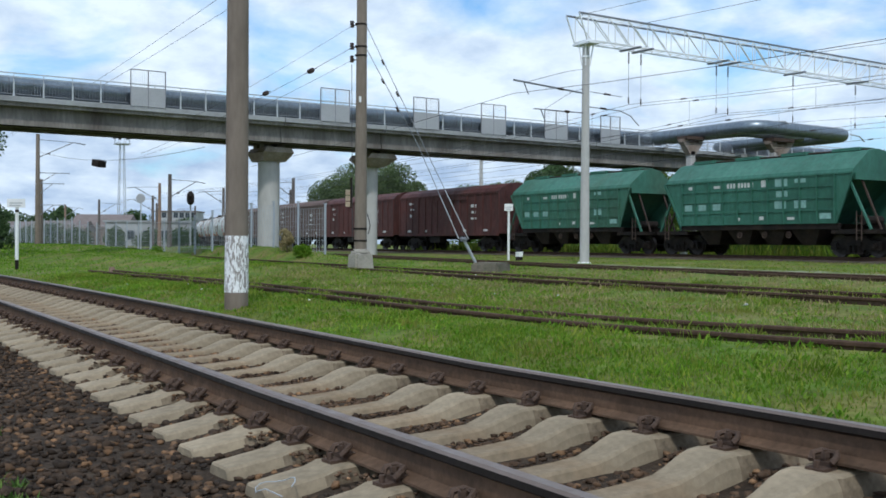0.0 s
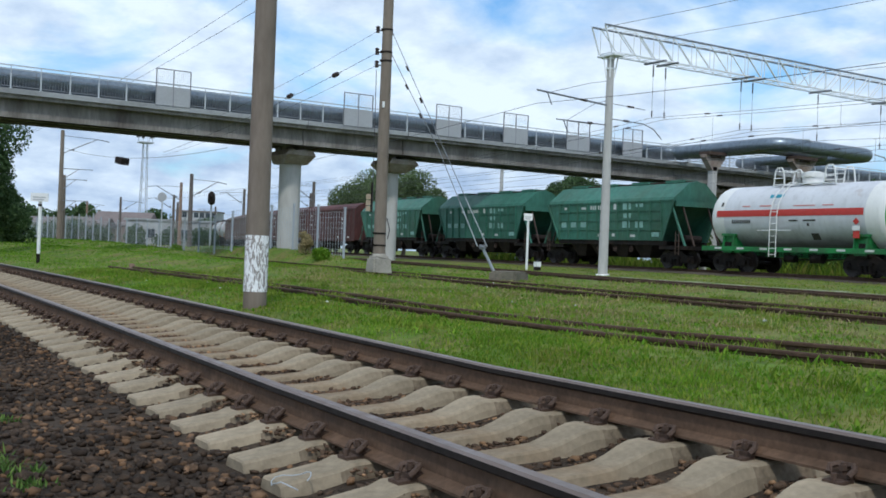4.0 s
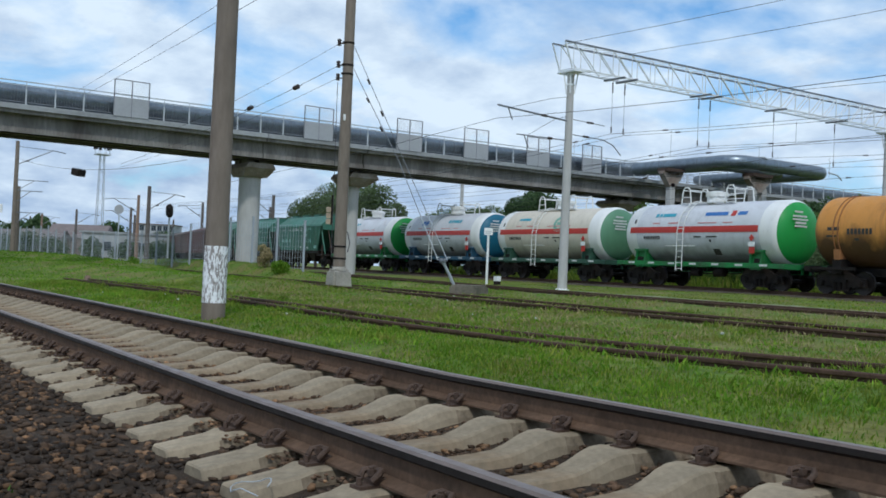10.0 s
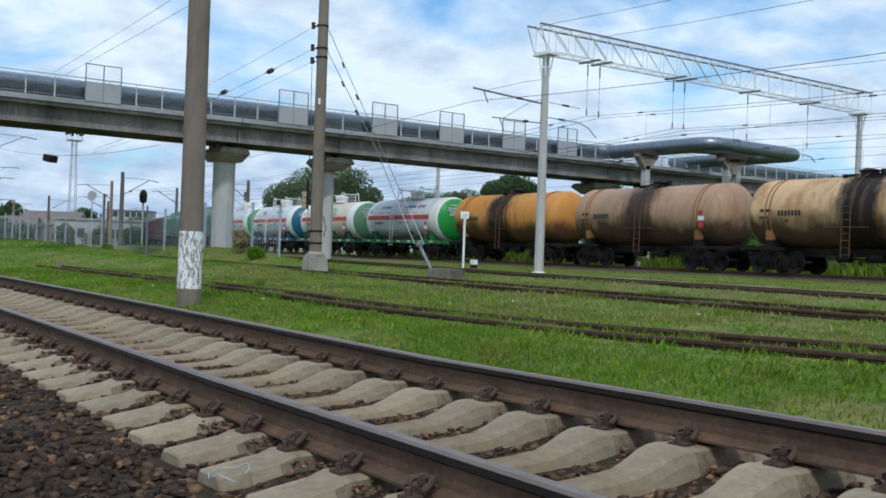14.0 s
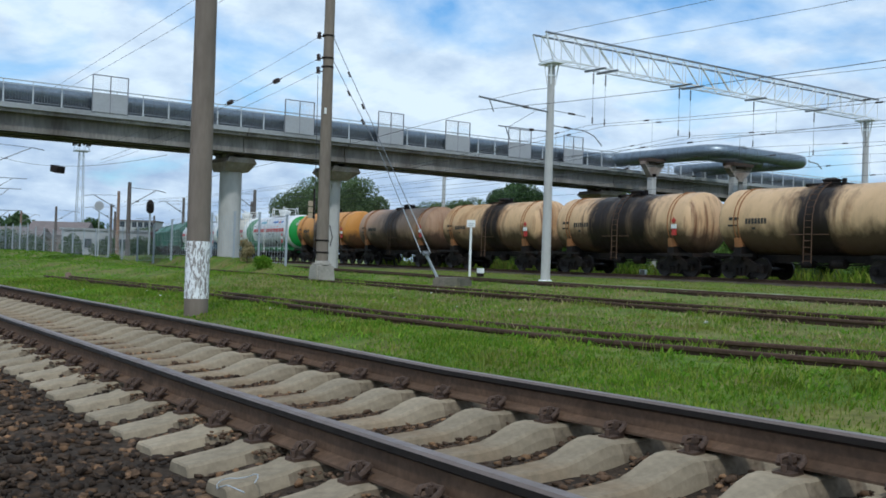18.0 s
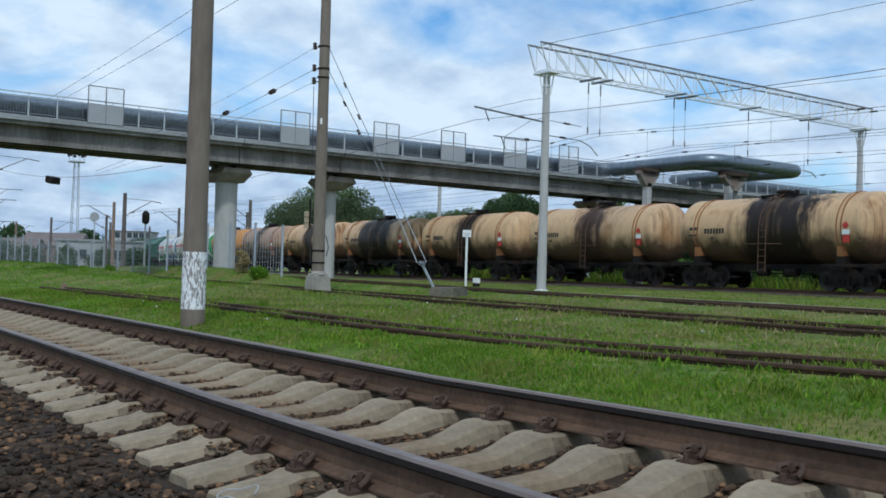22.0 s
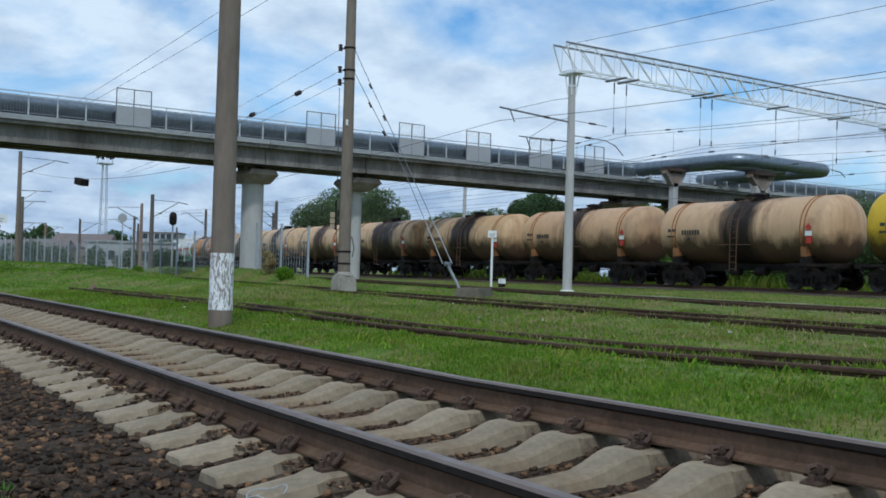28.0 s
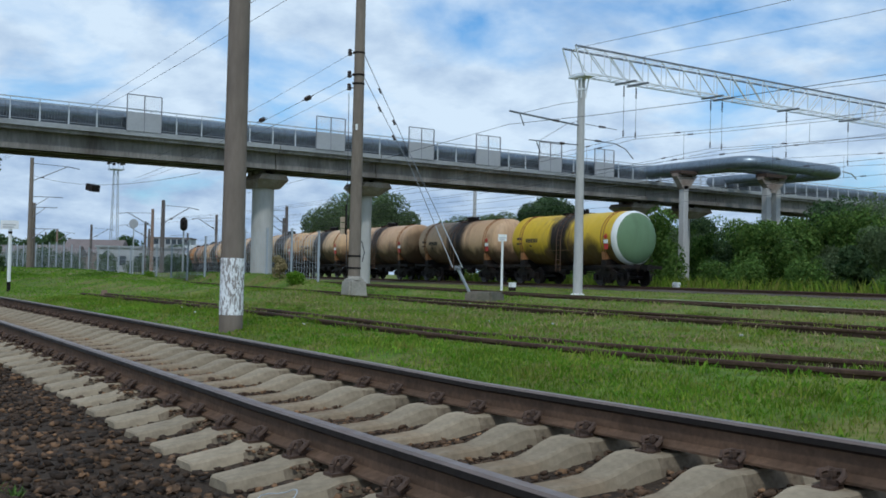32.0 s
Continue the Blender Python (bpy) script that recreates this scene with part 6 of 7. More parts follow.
def insulator_string(x, y, z0, z1):
    t = thing("insulator_string", pose(x, y, 0), "thin hanging rod with dark insulator discs", "insulator", "insulator strings below the gantry")
    bm = bmesh.new()
    rod(bm, (0, 0, z0), (0, 0, z1), 0.009, seg=5)
    part("rod", bm, M_WIRE, t)
    for a, b, n in ((z1 - 0.6, z1 - 0.1, 5), (z0 + 0.05, z0 + 0.33, 3)):
        bm = bmesh.new()
        ribbed(bm, (0, 0, a), (0, 0, b), 0.040, n)
        part("insulator", bm, M_INSUL, t)


for yy in (29.35, 30.1, 35.0, 35.8, 40.6, 45.7):
    insulator_string(-28, yy, 7.15, ZB - 0.08)


def arm(name, x, y, z, y2, z2, label, r=0.04):
    t = thing(name, pose(x, y, z), label, "cantilever arm")
    bm = bmesh.new()
    rod(bm, (0, 0, 0), (0, y2 - y, z2 - z), r, seg=8)
    part("tube", bm, M_CHORD, t)
    bm = bmesh.new()
    e = Vector((0, (y2 - y) * 0.86, (z2 - z) * 0.86))
    rod(bm, e, e + Vector((0.0, 0.25, -0.5)), 0.025, seg=6)
    tube(bm, [(0, 0, 1.05), (0, (y2 - y) * 0.25, 0.85), (0, (y2 - y) * 0.8, (z2 - z))], 0.012, seg=5)
    part("hanger", bm, M_CHORD, t)
    bm = bmesh.new()
    ribbed(bm, (0, (y2 - y) * 0.3, (z2 - z) * 0.3), (0, (y2 - y) * 0.39, (z2 - z) * 0.39), 0.06, 4)
    part("insulator", bm, M_INSUL, t)
    return t


arm("cantilever", -28, 26.75, 7.43, 22.95, 7.66, "grey tubular cantilever arm on the gantry mast")
arm("cantilever", -28, 26.75, 6.58, 24.0, 6.56, "thin grey registration arm on the gantry mast", 0.025)


bracket = thing("registration_arm", pose(-28, 27.0, 0), "thin bent steady arm with insulators on the gantry mast", "cantilever arm")
bm = bmesh.new()
tube(bm, [(0, 0, 6.87), (0, 1.87, 6.83), (0, 2.49, 6.65), (0, 2.99, 6.25)], 0.022, seg=6)
part("tube", bm, M_CHORD, bracket)
bm = bmesh.new()
tube(bm, [(0, 0.1, 7.53), (0, 1.95, 7.46)], 0.016, seg=6)
part("stay", bm, M_CHORD, bracket)
for p, q in (((0, 0.7, 6.86), (0, 1.05, 6.85)), ((0, 0.9, 7.5), (0, 1.3, 7.49))):
    bm = bmesh.new()
    ribbed(bm, p, q, 0.05, 5)
    part("insulator", bm, M_INSUL, bracket)


def concrete_pole(name, x, y, z0, h, r0, r1, lean, label, material=None):
    t = thing(name, pose(x, y, 0, lean[0], lean[1], 0), label, "pole")
    bm = bmesh.new()
    lathe(bm, [(r0 + 0.002, z0 - 0.4), (r0, z0), (r1, h)], 24)
    part("shaft", bm, material or M_CONC, t, smooth=True)
    return t


p1 = concrete_pole("concrete_pole", -9.55, 3.58, -0.12, 12.5, 0.185, 0.14, (0, 0), "tall round grey concrete pole with flaking whitewash near its foot")
bm = bmesh.new()
lathe(bm, [(0.1875, 0.10), (0.187, 0.13), (0.184, 0.97), (0.1835, 0.99)], 32)
part("whitewash", bm, M_FLAKE, p1, "flaking white paint band", smooth=True)
bm = bmesh.new()
bar(bm, (0.02, -0.178, 1.0), (0.02, -0.150, 9.0), 0.035, 0.02)
part("seam", bm, M_CONC, p1)
p2 = concrete_pole("concrete_pole", -24.6, 14.0, 0.0, 13.0, 0.21, 0.15, (0, 0), "tall concrete line pole with insulators, guys and a square footing")
for z, r in ((0.62, 0.222), (0.95, 0.219), (1.35, 0.215), (7.15, 0.19), (7.45, 0.19), (8.2, 0.185)):
    bm = bmesh.new()
    rod(bm, (0, 0, z), (0, 0, z + 0.06), r, seg=20)
    box(bm, (-0.03, -r - 0.05, z), (0.03, -r + 0.02, z + 0.06))
    part("band", bm, M_SOOT, p2, "dark steel band")
bm = bmesh.new()
box(bm, (-0.36, -0.36, -0.3), (0.36, 0.36, 0.62))
bmesh.ops.bevel(bm, geom=bm.edges[:], offset=0.09, segments=3, affect="EDGES")
for v in bm.verts:
    v.co += Vector((noise.noise(v.co * 4), noise.noise(v.co * 4 + Vector((5, 0, 0))), 0)) * 0.06
    if v.co.z > 0.3:
        v.co.x, v.co.y = v.co.x * 0.93, v.co.y * 0.93
part("footing", bm, M_FOOT, p2, "rough pale concrete footing")
bm = bmesh.new()
lathe(bm, [(0.30, 0.58), (0.24, 0.70)], 16)
part("collar", bm, M_FOOT, p2)
for z in (7.05, 7.48, 8.22):
    bm = bmesh.new()
    rod(bm, (-0.1, -0.1, z), (-0.24, -0.24, z), 0.02, seg=6)
    ribbed(bm, (-0.24, -0.24, z - 0.08), (-0.24, -0.24, z + 0.16), 0.08, 3, 0.6)
    part("insulator", bm, M_INSUL, p2)
bm = bmesh.new()
rod(bm, (-0.24, -0.24, 6.9), (-0.2, -0.2, 1.0), 0.012, seg=5)
tube(bm, [(0.1, 0.2, 1.9), (0.16, 0.28, 1.5), (0.1, 0.24, 1.2)], 0.02, seg=5)
part("cable", bm, M_WIRE, p2)
for z in (2.12, 2.32, 2.52):
    bm = bmesh.new()
    box(bm, (-0.30, -0.42, z), (-0.26, -0.18, z + 0.17))
    part("plate", bm, M_PLATE, p2, "faded sandy plate")
bm = bmesh.new()
bar(bm, (-0.24, -0.24, 2.1), (-0.24, -0.24, 3.1), 0.04, 0.04)
part("plate_bracket", bm, M_SOOT, p2)
bm = bmesh.new()
box(bm, (0.12, -0.16, 5.6), (0.16, -0.08, 5.8))
part("tag", bm, M_SIGNWHITE, p2, "small white tag")

guy = thing("guy_wire", pose(0, 0, 0), "steel guy wires from the pole to a concrete anchor block", "guy wire")
ANCHOR = Vector((-22.05, 17.1, 0.02))
CLAMP = Vector((-22.3, 16.62, 1.05))
for z, o in ((8.2, 0.16), (7.45, -0.16)):
    a = Vector((-24.6, 14.18, z))
    bm = bmesh.new()
    tube(bm, [a, (-23.4, 15.45, z * 0.5 + 0.55), CLAMP + Vector((0.55 * o, 0.83 * o, 0.02))], 0.013, seg=6)
    strand = part("wire", bm, M_CHORD, guy)
    for k in (0.16, 0.31):
        c = a.lerp(CLAMP, k)
        bm = bmesh.new()
        ribbed(bm, c, c + (CLAMP - a).normalized() * 0.2, 0.045, 3, 0.6)
        part("insulator", bm, M_INSUL, strand)
    bm = bmesh.new()
    rod(bm, CLAMP + Vector((0.55 * o, 0.83 * o, 0.02)), (CLAMP + Vector((0.55 * o, 0.83 * o, 0.02))).lerp(Vector((-23.4, 15.45, z * 0.5 + 0.55)), 0.45), 0.016, seg=6)
    part("sleeve", bm, M_GALV, strand)
bm = bmesh.new()
rod(bm, CLAMP + Vector((-0.16, 0.02, 0.02)), CLAMP + Vector((0.17, -0.02, -0.02)), 0.055, seg=10)
for o in (-0.10, 0.10):
    rod(bm, CLAMP + Vector((o, 0, -0.07)), CLAMP + Vector((o, 0, 0.09)), 0.045, seg=8)
part("clamp", bm, M_CHORD, guy, "dark steel clamp")
bm = bmesh.new()
bar(bm, CLAMP + Vector((0.05, 0, 0)), ANCHOR + Vector((0.04, 0, 0)), 0.045, 0.045)
bar(bm, CLAMP + Vector((-0.05, 0, 0)), ANCHOR + Vector((-0.04, 0, 0)), 0.045, 0.045)
part("anchor_rod", bm, M_GALV, guy, "galvanised anchor rods")
bm = bmesh.new()
box(bm, (-0.48, -0.6, -0.4), (0.45, 0.6, 0.30))
bmesh.ops.bevel(bm, geom=bm.edges[:], offset=0.06, segments=2, affect="EDGES")
for v in bm.verts:
    v.co += Vector((noise.noise(v.co * 3), noise.noise(v.co * 3 + Vector((5, 0, 0))), 0)) * 0.05
tagged(part("anchor_block", bm, M_BLOCK), "rough grey concrete anchor block in the grass", "concrete block").matrix_basis = pose(-21.2, 16.95, land(-21.2, 17), 0, 0, 33)


def sign_post(x, y, h, w, ph, turn, label, black_foot=True):
    t = thing("sign_post", pose(x, y, land(x, y), 0, 0, turn), label, "sign")
    bm = bmesh.new()
    rod(bm, (0, 0, -0.3), (0, 0, h), 0.06, seg=10)
    part("post", bm, M_SIGNWHITE, t, "white post")
    bm = bmesh.new()
    box(bm, (-w / 2, -0.09, h - ph * 0.3), (w / 2, -0.065, h + ph * 0.7))
    part("plate", bm, M_SIGNWHITE, t, "white plate")
    bm = bmesh.new()
    for i, z in enumerate((0.42, 0.15)):
        box(bm, (-w * 0.36, -0.095, h - ph * 0.3 + ph * z), (w * (0.36 - 0.1 * i), -0.091, h - ph * 0.3 + ph * (z + 0.16)))
    part("lettering", bm, M_FAINT, t)
    if black_foot:
        bm = bmesh.new()
        rod(bm, (0, 0, -0.25), (0, 0, 0.35), 0.064, seg=10)
        rod(bm, (0, 0, h - 0.25), (0, 0, h - 0.16), 0.068, seg=10)
        part("black_band", bm, M_SOOT, t)
    return t


sign_post(-32.0, 4.55, 2.25, 0.62, 0.3, 57, "white signal-limit sign on a white and black post")
sign_post(-35.0, 28.0, 2.55, 0.42, 0.35, 50, "small white sign on a leaning white post", False)
mk = thing("marker_post", pose(-34.0, 27.9, land(-34, 27.9)), "squat white marker post with a black foot", "marker")
bm = bmesh.new()
box(bm, (-0.13, -0.13, 0.18), (0.13, 0.13, 0.42))
part("head", bm, M_SIGNWHITE, mk)
bm = bmesh.new()
box(bm, (-0.12, -0.12, -0.2), (0.12, 0.12, 0.18))
part("foot", bm, M_SOOT, mk)

for x, y, w, h in ((-13.8, 38.9, 0.20, 0.75), (-34.0, 39.2, 0.22, 0.5), (-52.0, 40.0, 0.3, 0.5)):
    mk = thing("marker_post", pose(x, y, land(x, y)), "squat white marker post with a grey foot beyond the train", "marker")
    bm = bmesh.new()
    box(bm, (-w, -0.12, 0.2), (w, 0.12, h))
    bmesh.ops.bevel(bm, geom=bm.edges[:], offset=0.03, segments=1, affect="EDGES")
    part("head", bm, M_SIGNWHITE, mk)
    bm = bmesh.new()
    box(bm, (-w - 0.04, -0.16, -0.2), (w + 0.04, 0.16, 0.2))
    part("foot", bm, M_FOOT, mk)

# ---- wires ----


def wire(pts, r=0.012, label="thin overhead line wire", beads=()):
    """A wire through points; beads are the x at which an insulator sits in it."""
    bm = bmesh.new()
    tube(bm, pts, r, seg=5)
    ob = tagged(part("overhead_wire", bm, M_WIRE), label, "wire", "overhead wires")
    for x in beads:
        for p, q in zip(pts, pts[1:]):
            p, q = Vector(p), Vector(q)
            if min(p.x, q.x) <= x < max(p.x, q.x):
                c = p.lerp(q, (x - p.x) / (q.x - p.x))
                d = (q - p).normalized()
                bm = bmesh.new()
                ribbed(bm, c - d * 0.15, c + d * 0.15, 0.036, 4, 0.5, seg=8)
                part("insulator", bm, M_INSUL, ob)
    return ob


def sag(a, b, drop, n=10):
    a, b = Vector(a), Vector(b)
    return [a.lerp(b, i / n) - Vector((0, 0, drop * 4 * (i / n) * (1 - i / n))) for i in range(n + 1)]


for yy, k in ((29.35, 0.0), (30.1, 0.0), (35.0, 0.1), (35.8, 0.1), (40.6, 0.2), (45.7, 0.2)):
    wire(sag((-110, yy + 5, 6.5), (-49, yy + 1.2, 6.2 + k), 0.3)[:-1] + sag((-49, yy + 1.2, 6.2 + k), (-28, yy, 7.15), 0.1) + sag((-28, yy, 7.15), (32, yy - 3.6, 7.3), 0.8)[1:], 0.009, "messenger wire of the overhead line", (-30.5 - 7 * k, -24.5 + 10 * k, -14 + 20 * k))
for yy in (29.7, 35.4, 40.6, 45.7):
    wire([(-110, yy + 5, 5.9), (-49, yy + 1.2, 5.85), (-28, yy, 5.9), (32, yy - 3.6, 6.0)], 0.009, "contact wire of the overhead line", (-32, -25 + (yy % 3)))
    for k in range(9):
        x = -44 + 6.5 * k
        yd = yy + 1.2 + (x + 49) * (-1.2 / 21) if x < -28 else yy - 3.6 * (x + 28) / 60
        zt = 6.2 + (x + 49) * 0.95 / 21 if x < -28 else 7.15 + 0.15 * (x + 28) / 60 - 3.2 * (x + 28) / 60 * (32 - x) / 60
        bm = bmesh.new()
        rod(bm, (x, yd, 5.9), (x, yd, zt), 0.008, seg=4)
        tagged(part("dropper_wire", bm, M_WIRE), "short upright dropper between overhead wires", "wire", "droppers of the overhead line")
wire(sag((-60, 24.5, 6.0), (-28, 22.95, 7.1), 0.1) + sag((-28, 22.95, 7.1), (30, 19.5, 7.4), 1.0)[1:], 0.011, "feeder wire on the cantilever arm")
wire(sag((-28, 26.6, 10.8), (30, 22.5, 11.0), 0.9), 0.010)
wire(sag((-28, 30.0, 10.8), (30, 26.5, 11.2), 0.9), 0.010)
wire(sag((-28, 42.0, 10.8), (30, 38.5, 11.2), 0.9), 0.012)
for z in (11.6, 12.5):
    wire(sag((-24.6, 14.0, z), (-110, 15.5, z - 2.2 if z > 12 else z - 1.3), 0.5), 0.010)
wire(sag((-24.8, 13.8, 8.24), (-48.9, 13.9, 6.3), 0.25), 0.006)
wire(sag((-24.8, 13.8, 7.5), (-48.9, 13.9, 5.6), 0.2), 0.008)
wire(sag((-24.8, 13.75, 7.05), (-48.9, 13.8, 5.4), 0.25), 0.006)
wire(sag((-95, 18.2, 9.3), (-49.2, 17.6, 6.2), 0.8), 0.014)
for a, b, ks in (((-24.8, 13.8, 7.5), (-48.9, 13.9, 5.6), (0.13, 0.30)),):
    for k in ks:
        c = Vector(a).lerp(Vector(b), k) - Vector((0, 0, 0.1))
        d = (Vector(b) - Vector(a)).normalized()
        ins = thing("strain_insulator", pose(*c), "dark strain insulator in a line wire", "insulator")
        bm = bmesh.new()
        ribbed(bm, Vector((0, 0, 0)), d * 0.36, 0.09, 4)
        part("insulator", bm, M_INSUL, ins)
        bm = bmesh.new()
        rod(bm, d * -0.3, d * 0.7, 0.015, seg=5)
        part("rod", bm, M_WIRE, ins)
bm = bmesh.new()
box(bm, (-0.4, -0.35, -0.25), (0.4, 0.35, 0.25))
wt = tagged(part("hanging_box", bm, M_SOOT), "dark box hung in the wires beyond the bridge", "line equipment")
wt.matrix_basis = pose(-72.5, 17.9, 6.75, 0, 12, 20)
# ---- fence, far yard and buildings ----
fence = thing("mesh_fence", pose(0, 0, 0), "tall mesh fence on pale steel posts along the yard", "fence")


def fence_line(x):
    return 19.6 + 0.6 * step(-60, -110, x)


def fence_bay():
    bm = bmesh.new()
    for i in range(1, 10):
        bar(bm, (-0.3 * i, 0, 0.15), (-0.3 * i, 0, 2.3), 0.013, 0.013)
    for i in range(9):
        bar(bm, (0, 0, 0.2 + 0.26 * i), (-3.0, 0, 0.2 + 0.26 * i), 0.010, 0.010)
    return bm


fpost = fbay = None
for i in range(28):
    x = -38.4 - 3.0 * i
    m = pose(x, fence_line(x), land(x, fence_line(x)) - 0.05)
    if fpost is None:
        bm = bmesh.new()
        bar(bm, (0, 0, -0.3), (0, 0, 2.45), 0.09, 0.09)
        bar(bm, (0, 0, 2.45), (0, 0.0, 2.5), 0.12, 0.12)
        fpost = part("fence_post", bm, M_POST, fence, "pale grey steel post")
        fbay = part("mesh_panel", fence_bay(), M_FENCEWIRE, fence, "fine wire mesh panel")
        fpost.matrix_basis = fbay.matrix_basis = m
    else:
        share("fence_post", fpost.data, m, fence)
        share("mesh_panel", fbay.data, m, fence)


def yard_pole(x, y, h, reach, label, material):
    t = thing("catenary_pole", pose(x, y, 0), label, "pole", "far catenary poles")
    bm = bmesh.new()
    z0 = land(x, y)
    lathe(bm, [(0.24, z0 - 0.3), (0.24, z0), (0.17, h)], 12)
    part("shaft", bm, material, t, smooth=True)
    if reach:
        bm = bmesh.new()
        tube(bm, [(0, 0, h - 2.2), (0, reach, h - 0.6), (0, reach * 1.35, h - 0.75)], 0.05, seg=6)
        part("arm", bm, M_CHORD, t)
        bm = bmesh.new()
        rod(bm, (0, 0, h - 0.5), (0, reach, h - 0.6), 0.03, seg=6)
        part("stay", bm, M_CHORD, t)
        if h > 10:
            for z, k in ((h - 3.6, 0.9), (h - 4.6, 0.75), (h - 6.6, 0.8)):
                bm = bmesh.new()
                rod(bm, (0, 0, z), (0, reach * k, z + 0.05), 0.04, seg=6)
                part("arm", bm, M_CHORD, t)
                bm = bmesh.new()
                rod(bm, (0, 0, z - 1.1), (0, reach * k * 0.55, z), 0.035, seg=6)
                part("stay", bm, M_CHORD, t)
        bm = bmesh.new()
        ribbed(bm, (0, reach * 0.25, h - 1.8), (0, reach * 0.25 + 0.32, h - 1.75), 0.08, 4, seg=8)
        part("insulator", bm, M_INSUL, t)


yard_pole(-95.0, 18.2, 10.9, 3.2, "tall concrete catenary pole with long arms beyond the bridge", M_CONC)
yard_pole(-96.5, 18.8, 6.8, 0, "short concrete pole beside a taller one", M_CONC)


def at(px, depth, yaw=-56.8, cx=5.77, cy=-2.56):
    """A place seen at a bearing from the camera's standpoint, for what lies far off."""
    a = radians(yaw)
    lat = (px - 784) / 1817 * depth
    return cx + math.sin(a) * depth + math.cos(a) * lat, cy + math.cos(a) * depth - math.sin(a) * lat


for px_, dep, h, reach, rusty in ((282, 125, 8.1, -3.0, True), (300, 98, 7.4, 2.6, False), (175, 160, 7.5, 2.6, False), (115, 190, 7.8, 2.4, True), (270, 150, 7.7, -2.8, False), (277, 170, 7.4, 0, False), (95, 215, 8.0, -2.6, False), (395, 140, 8.4, -2.6, False), (420, 175, 8.2, 2.4, False), (345, 200, 8.0, -2.6, False)):
    yard_pole(*at(px_, dep), h, reach, "rust-stained concrete catenary pole in the yard" if rusty else "slender dark catenary pole in the yard", M_RUSTPOLE if rusty else M_DARKPOLE)
disc = thing("disc_sign", pose(*at(249, 95), 0, 0, 0, 57), "round pale disc sign on a tall steel post in the yard", "sign")
bm = bmesh.new()
rod(bm, (0, 0, -0.3), (0, 0, 5.0), 0.06, seg=8)
part("post", bm, M_GALV, disc)
bm = bmesh.new()
rod(bm, (0, -0.10, 4.95), (0, -0.06, 4.95), 0.42, seg=24)
part("plate", bm, M_SCREEN, disc, "round grey-white plate")
yard_pole(-130, 60.0, 8.6, -2.6, "slender dark catenary pole behind the train", M_DARKPOLE)
yard_pole(-100, 46.5, 8.2, -2.4, "slender dark catenary pole behind the train", M_DARKPOLE)
yard_pole(-84.0, 61.0, 11.0, 0, "pale concrete mast behind the train", M_MAST)
yard_pole(-19.0, 84.0, 9.5, 0, "pale concrete mast behind the bridge", M_MAST)

tower = thing("floodlight_tower", pose(-196, 54.6, 0), "slim lattice floodlight tower far off in the yard", "floodlight tower")
bm = bmesh.new()
for sx, sy in ((-1, -1), (1, -1), (1, 1), (-1, 1)):
    bar(bm, (sx * 0.75, sy * 0.75, 0), (sx * 0.38, sy * 0.38, 20), 0.1, 0.1)
for i in range(10):
    a, b = 0.75 - 0.037 * i, 0.75 - 0.037 * (i + 1)
    for (p, q) in (((-1, -1), (1, -1)), ((1, -1), (1, 1)), ((1, 1), (-1, 1)), ((-1, 1), (-1, -1))):
        bar(bm, (p[0] * a, p[1] * a, 2 * i), (q[0] * b, q[1] * b, 2 * i + 2), 0.04, 0.04)
part("lattice", bm, M_GALV, tower)
bm = bmesh.new()
box(bm, (-1.3, -1.3, 19.9), (1.3, 1.3, 20.1))
for k in range(8):
    c, s = 1.45 * math.cos(k * 0.785), 1.45 * math.sin(k * 0.785)
    bar(bm, (c, s, 20.1), (c, s, 21.1), 0.06, 0.06)
part("platform", bm, M_GALV, tower)
for k in range(6):
    c, s = 1.5 * math.cos(k * 1.047), 1.5 * math.sin(k * 1.047)
    bm = bmesh.new()
    box(bm, (c - 0.22, s - 0.22, 21.0), (c + 0.22, s + 0.22, 21.5))
    part("floodlight", bm, M_SOOT, tower)

sig = thing("rail_signal", pose(-69.2, 23.8, 0), "small colour-light signal with a black oval head", "signal")
bm = bmesh.new()
rod(bm, (0, 0, land(-69.2, 23.8) - 0.2), (0, 0, 4.76), 0.07, seg=8)
part("post", bm, M_GALV, sig)
bm = bmesh.new()
lathe(bm, [(0.10, 3.72), (0.26, 3.86), (0.29, 4.2), (0.26, 4.54), (0.10, 4.72)], 14)
part("head", bm, M_SOOT, sig, "black signal head", smooth=True)
for z in (4.0, 4.4):
    bm = bmesh.new()
    rod(bm, (0.3, -0.2, z), (0.48, -0.3, z), 0.1, seg=10)
    part("lamp_hood", bm, M_SOOT, sig)


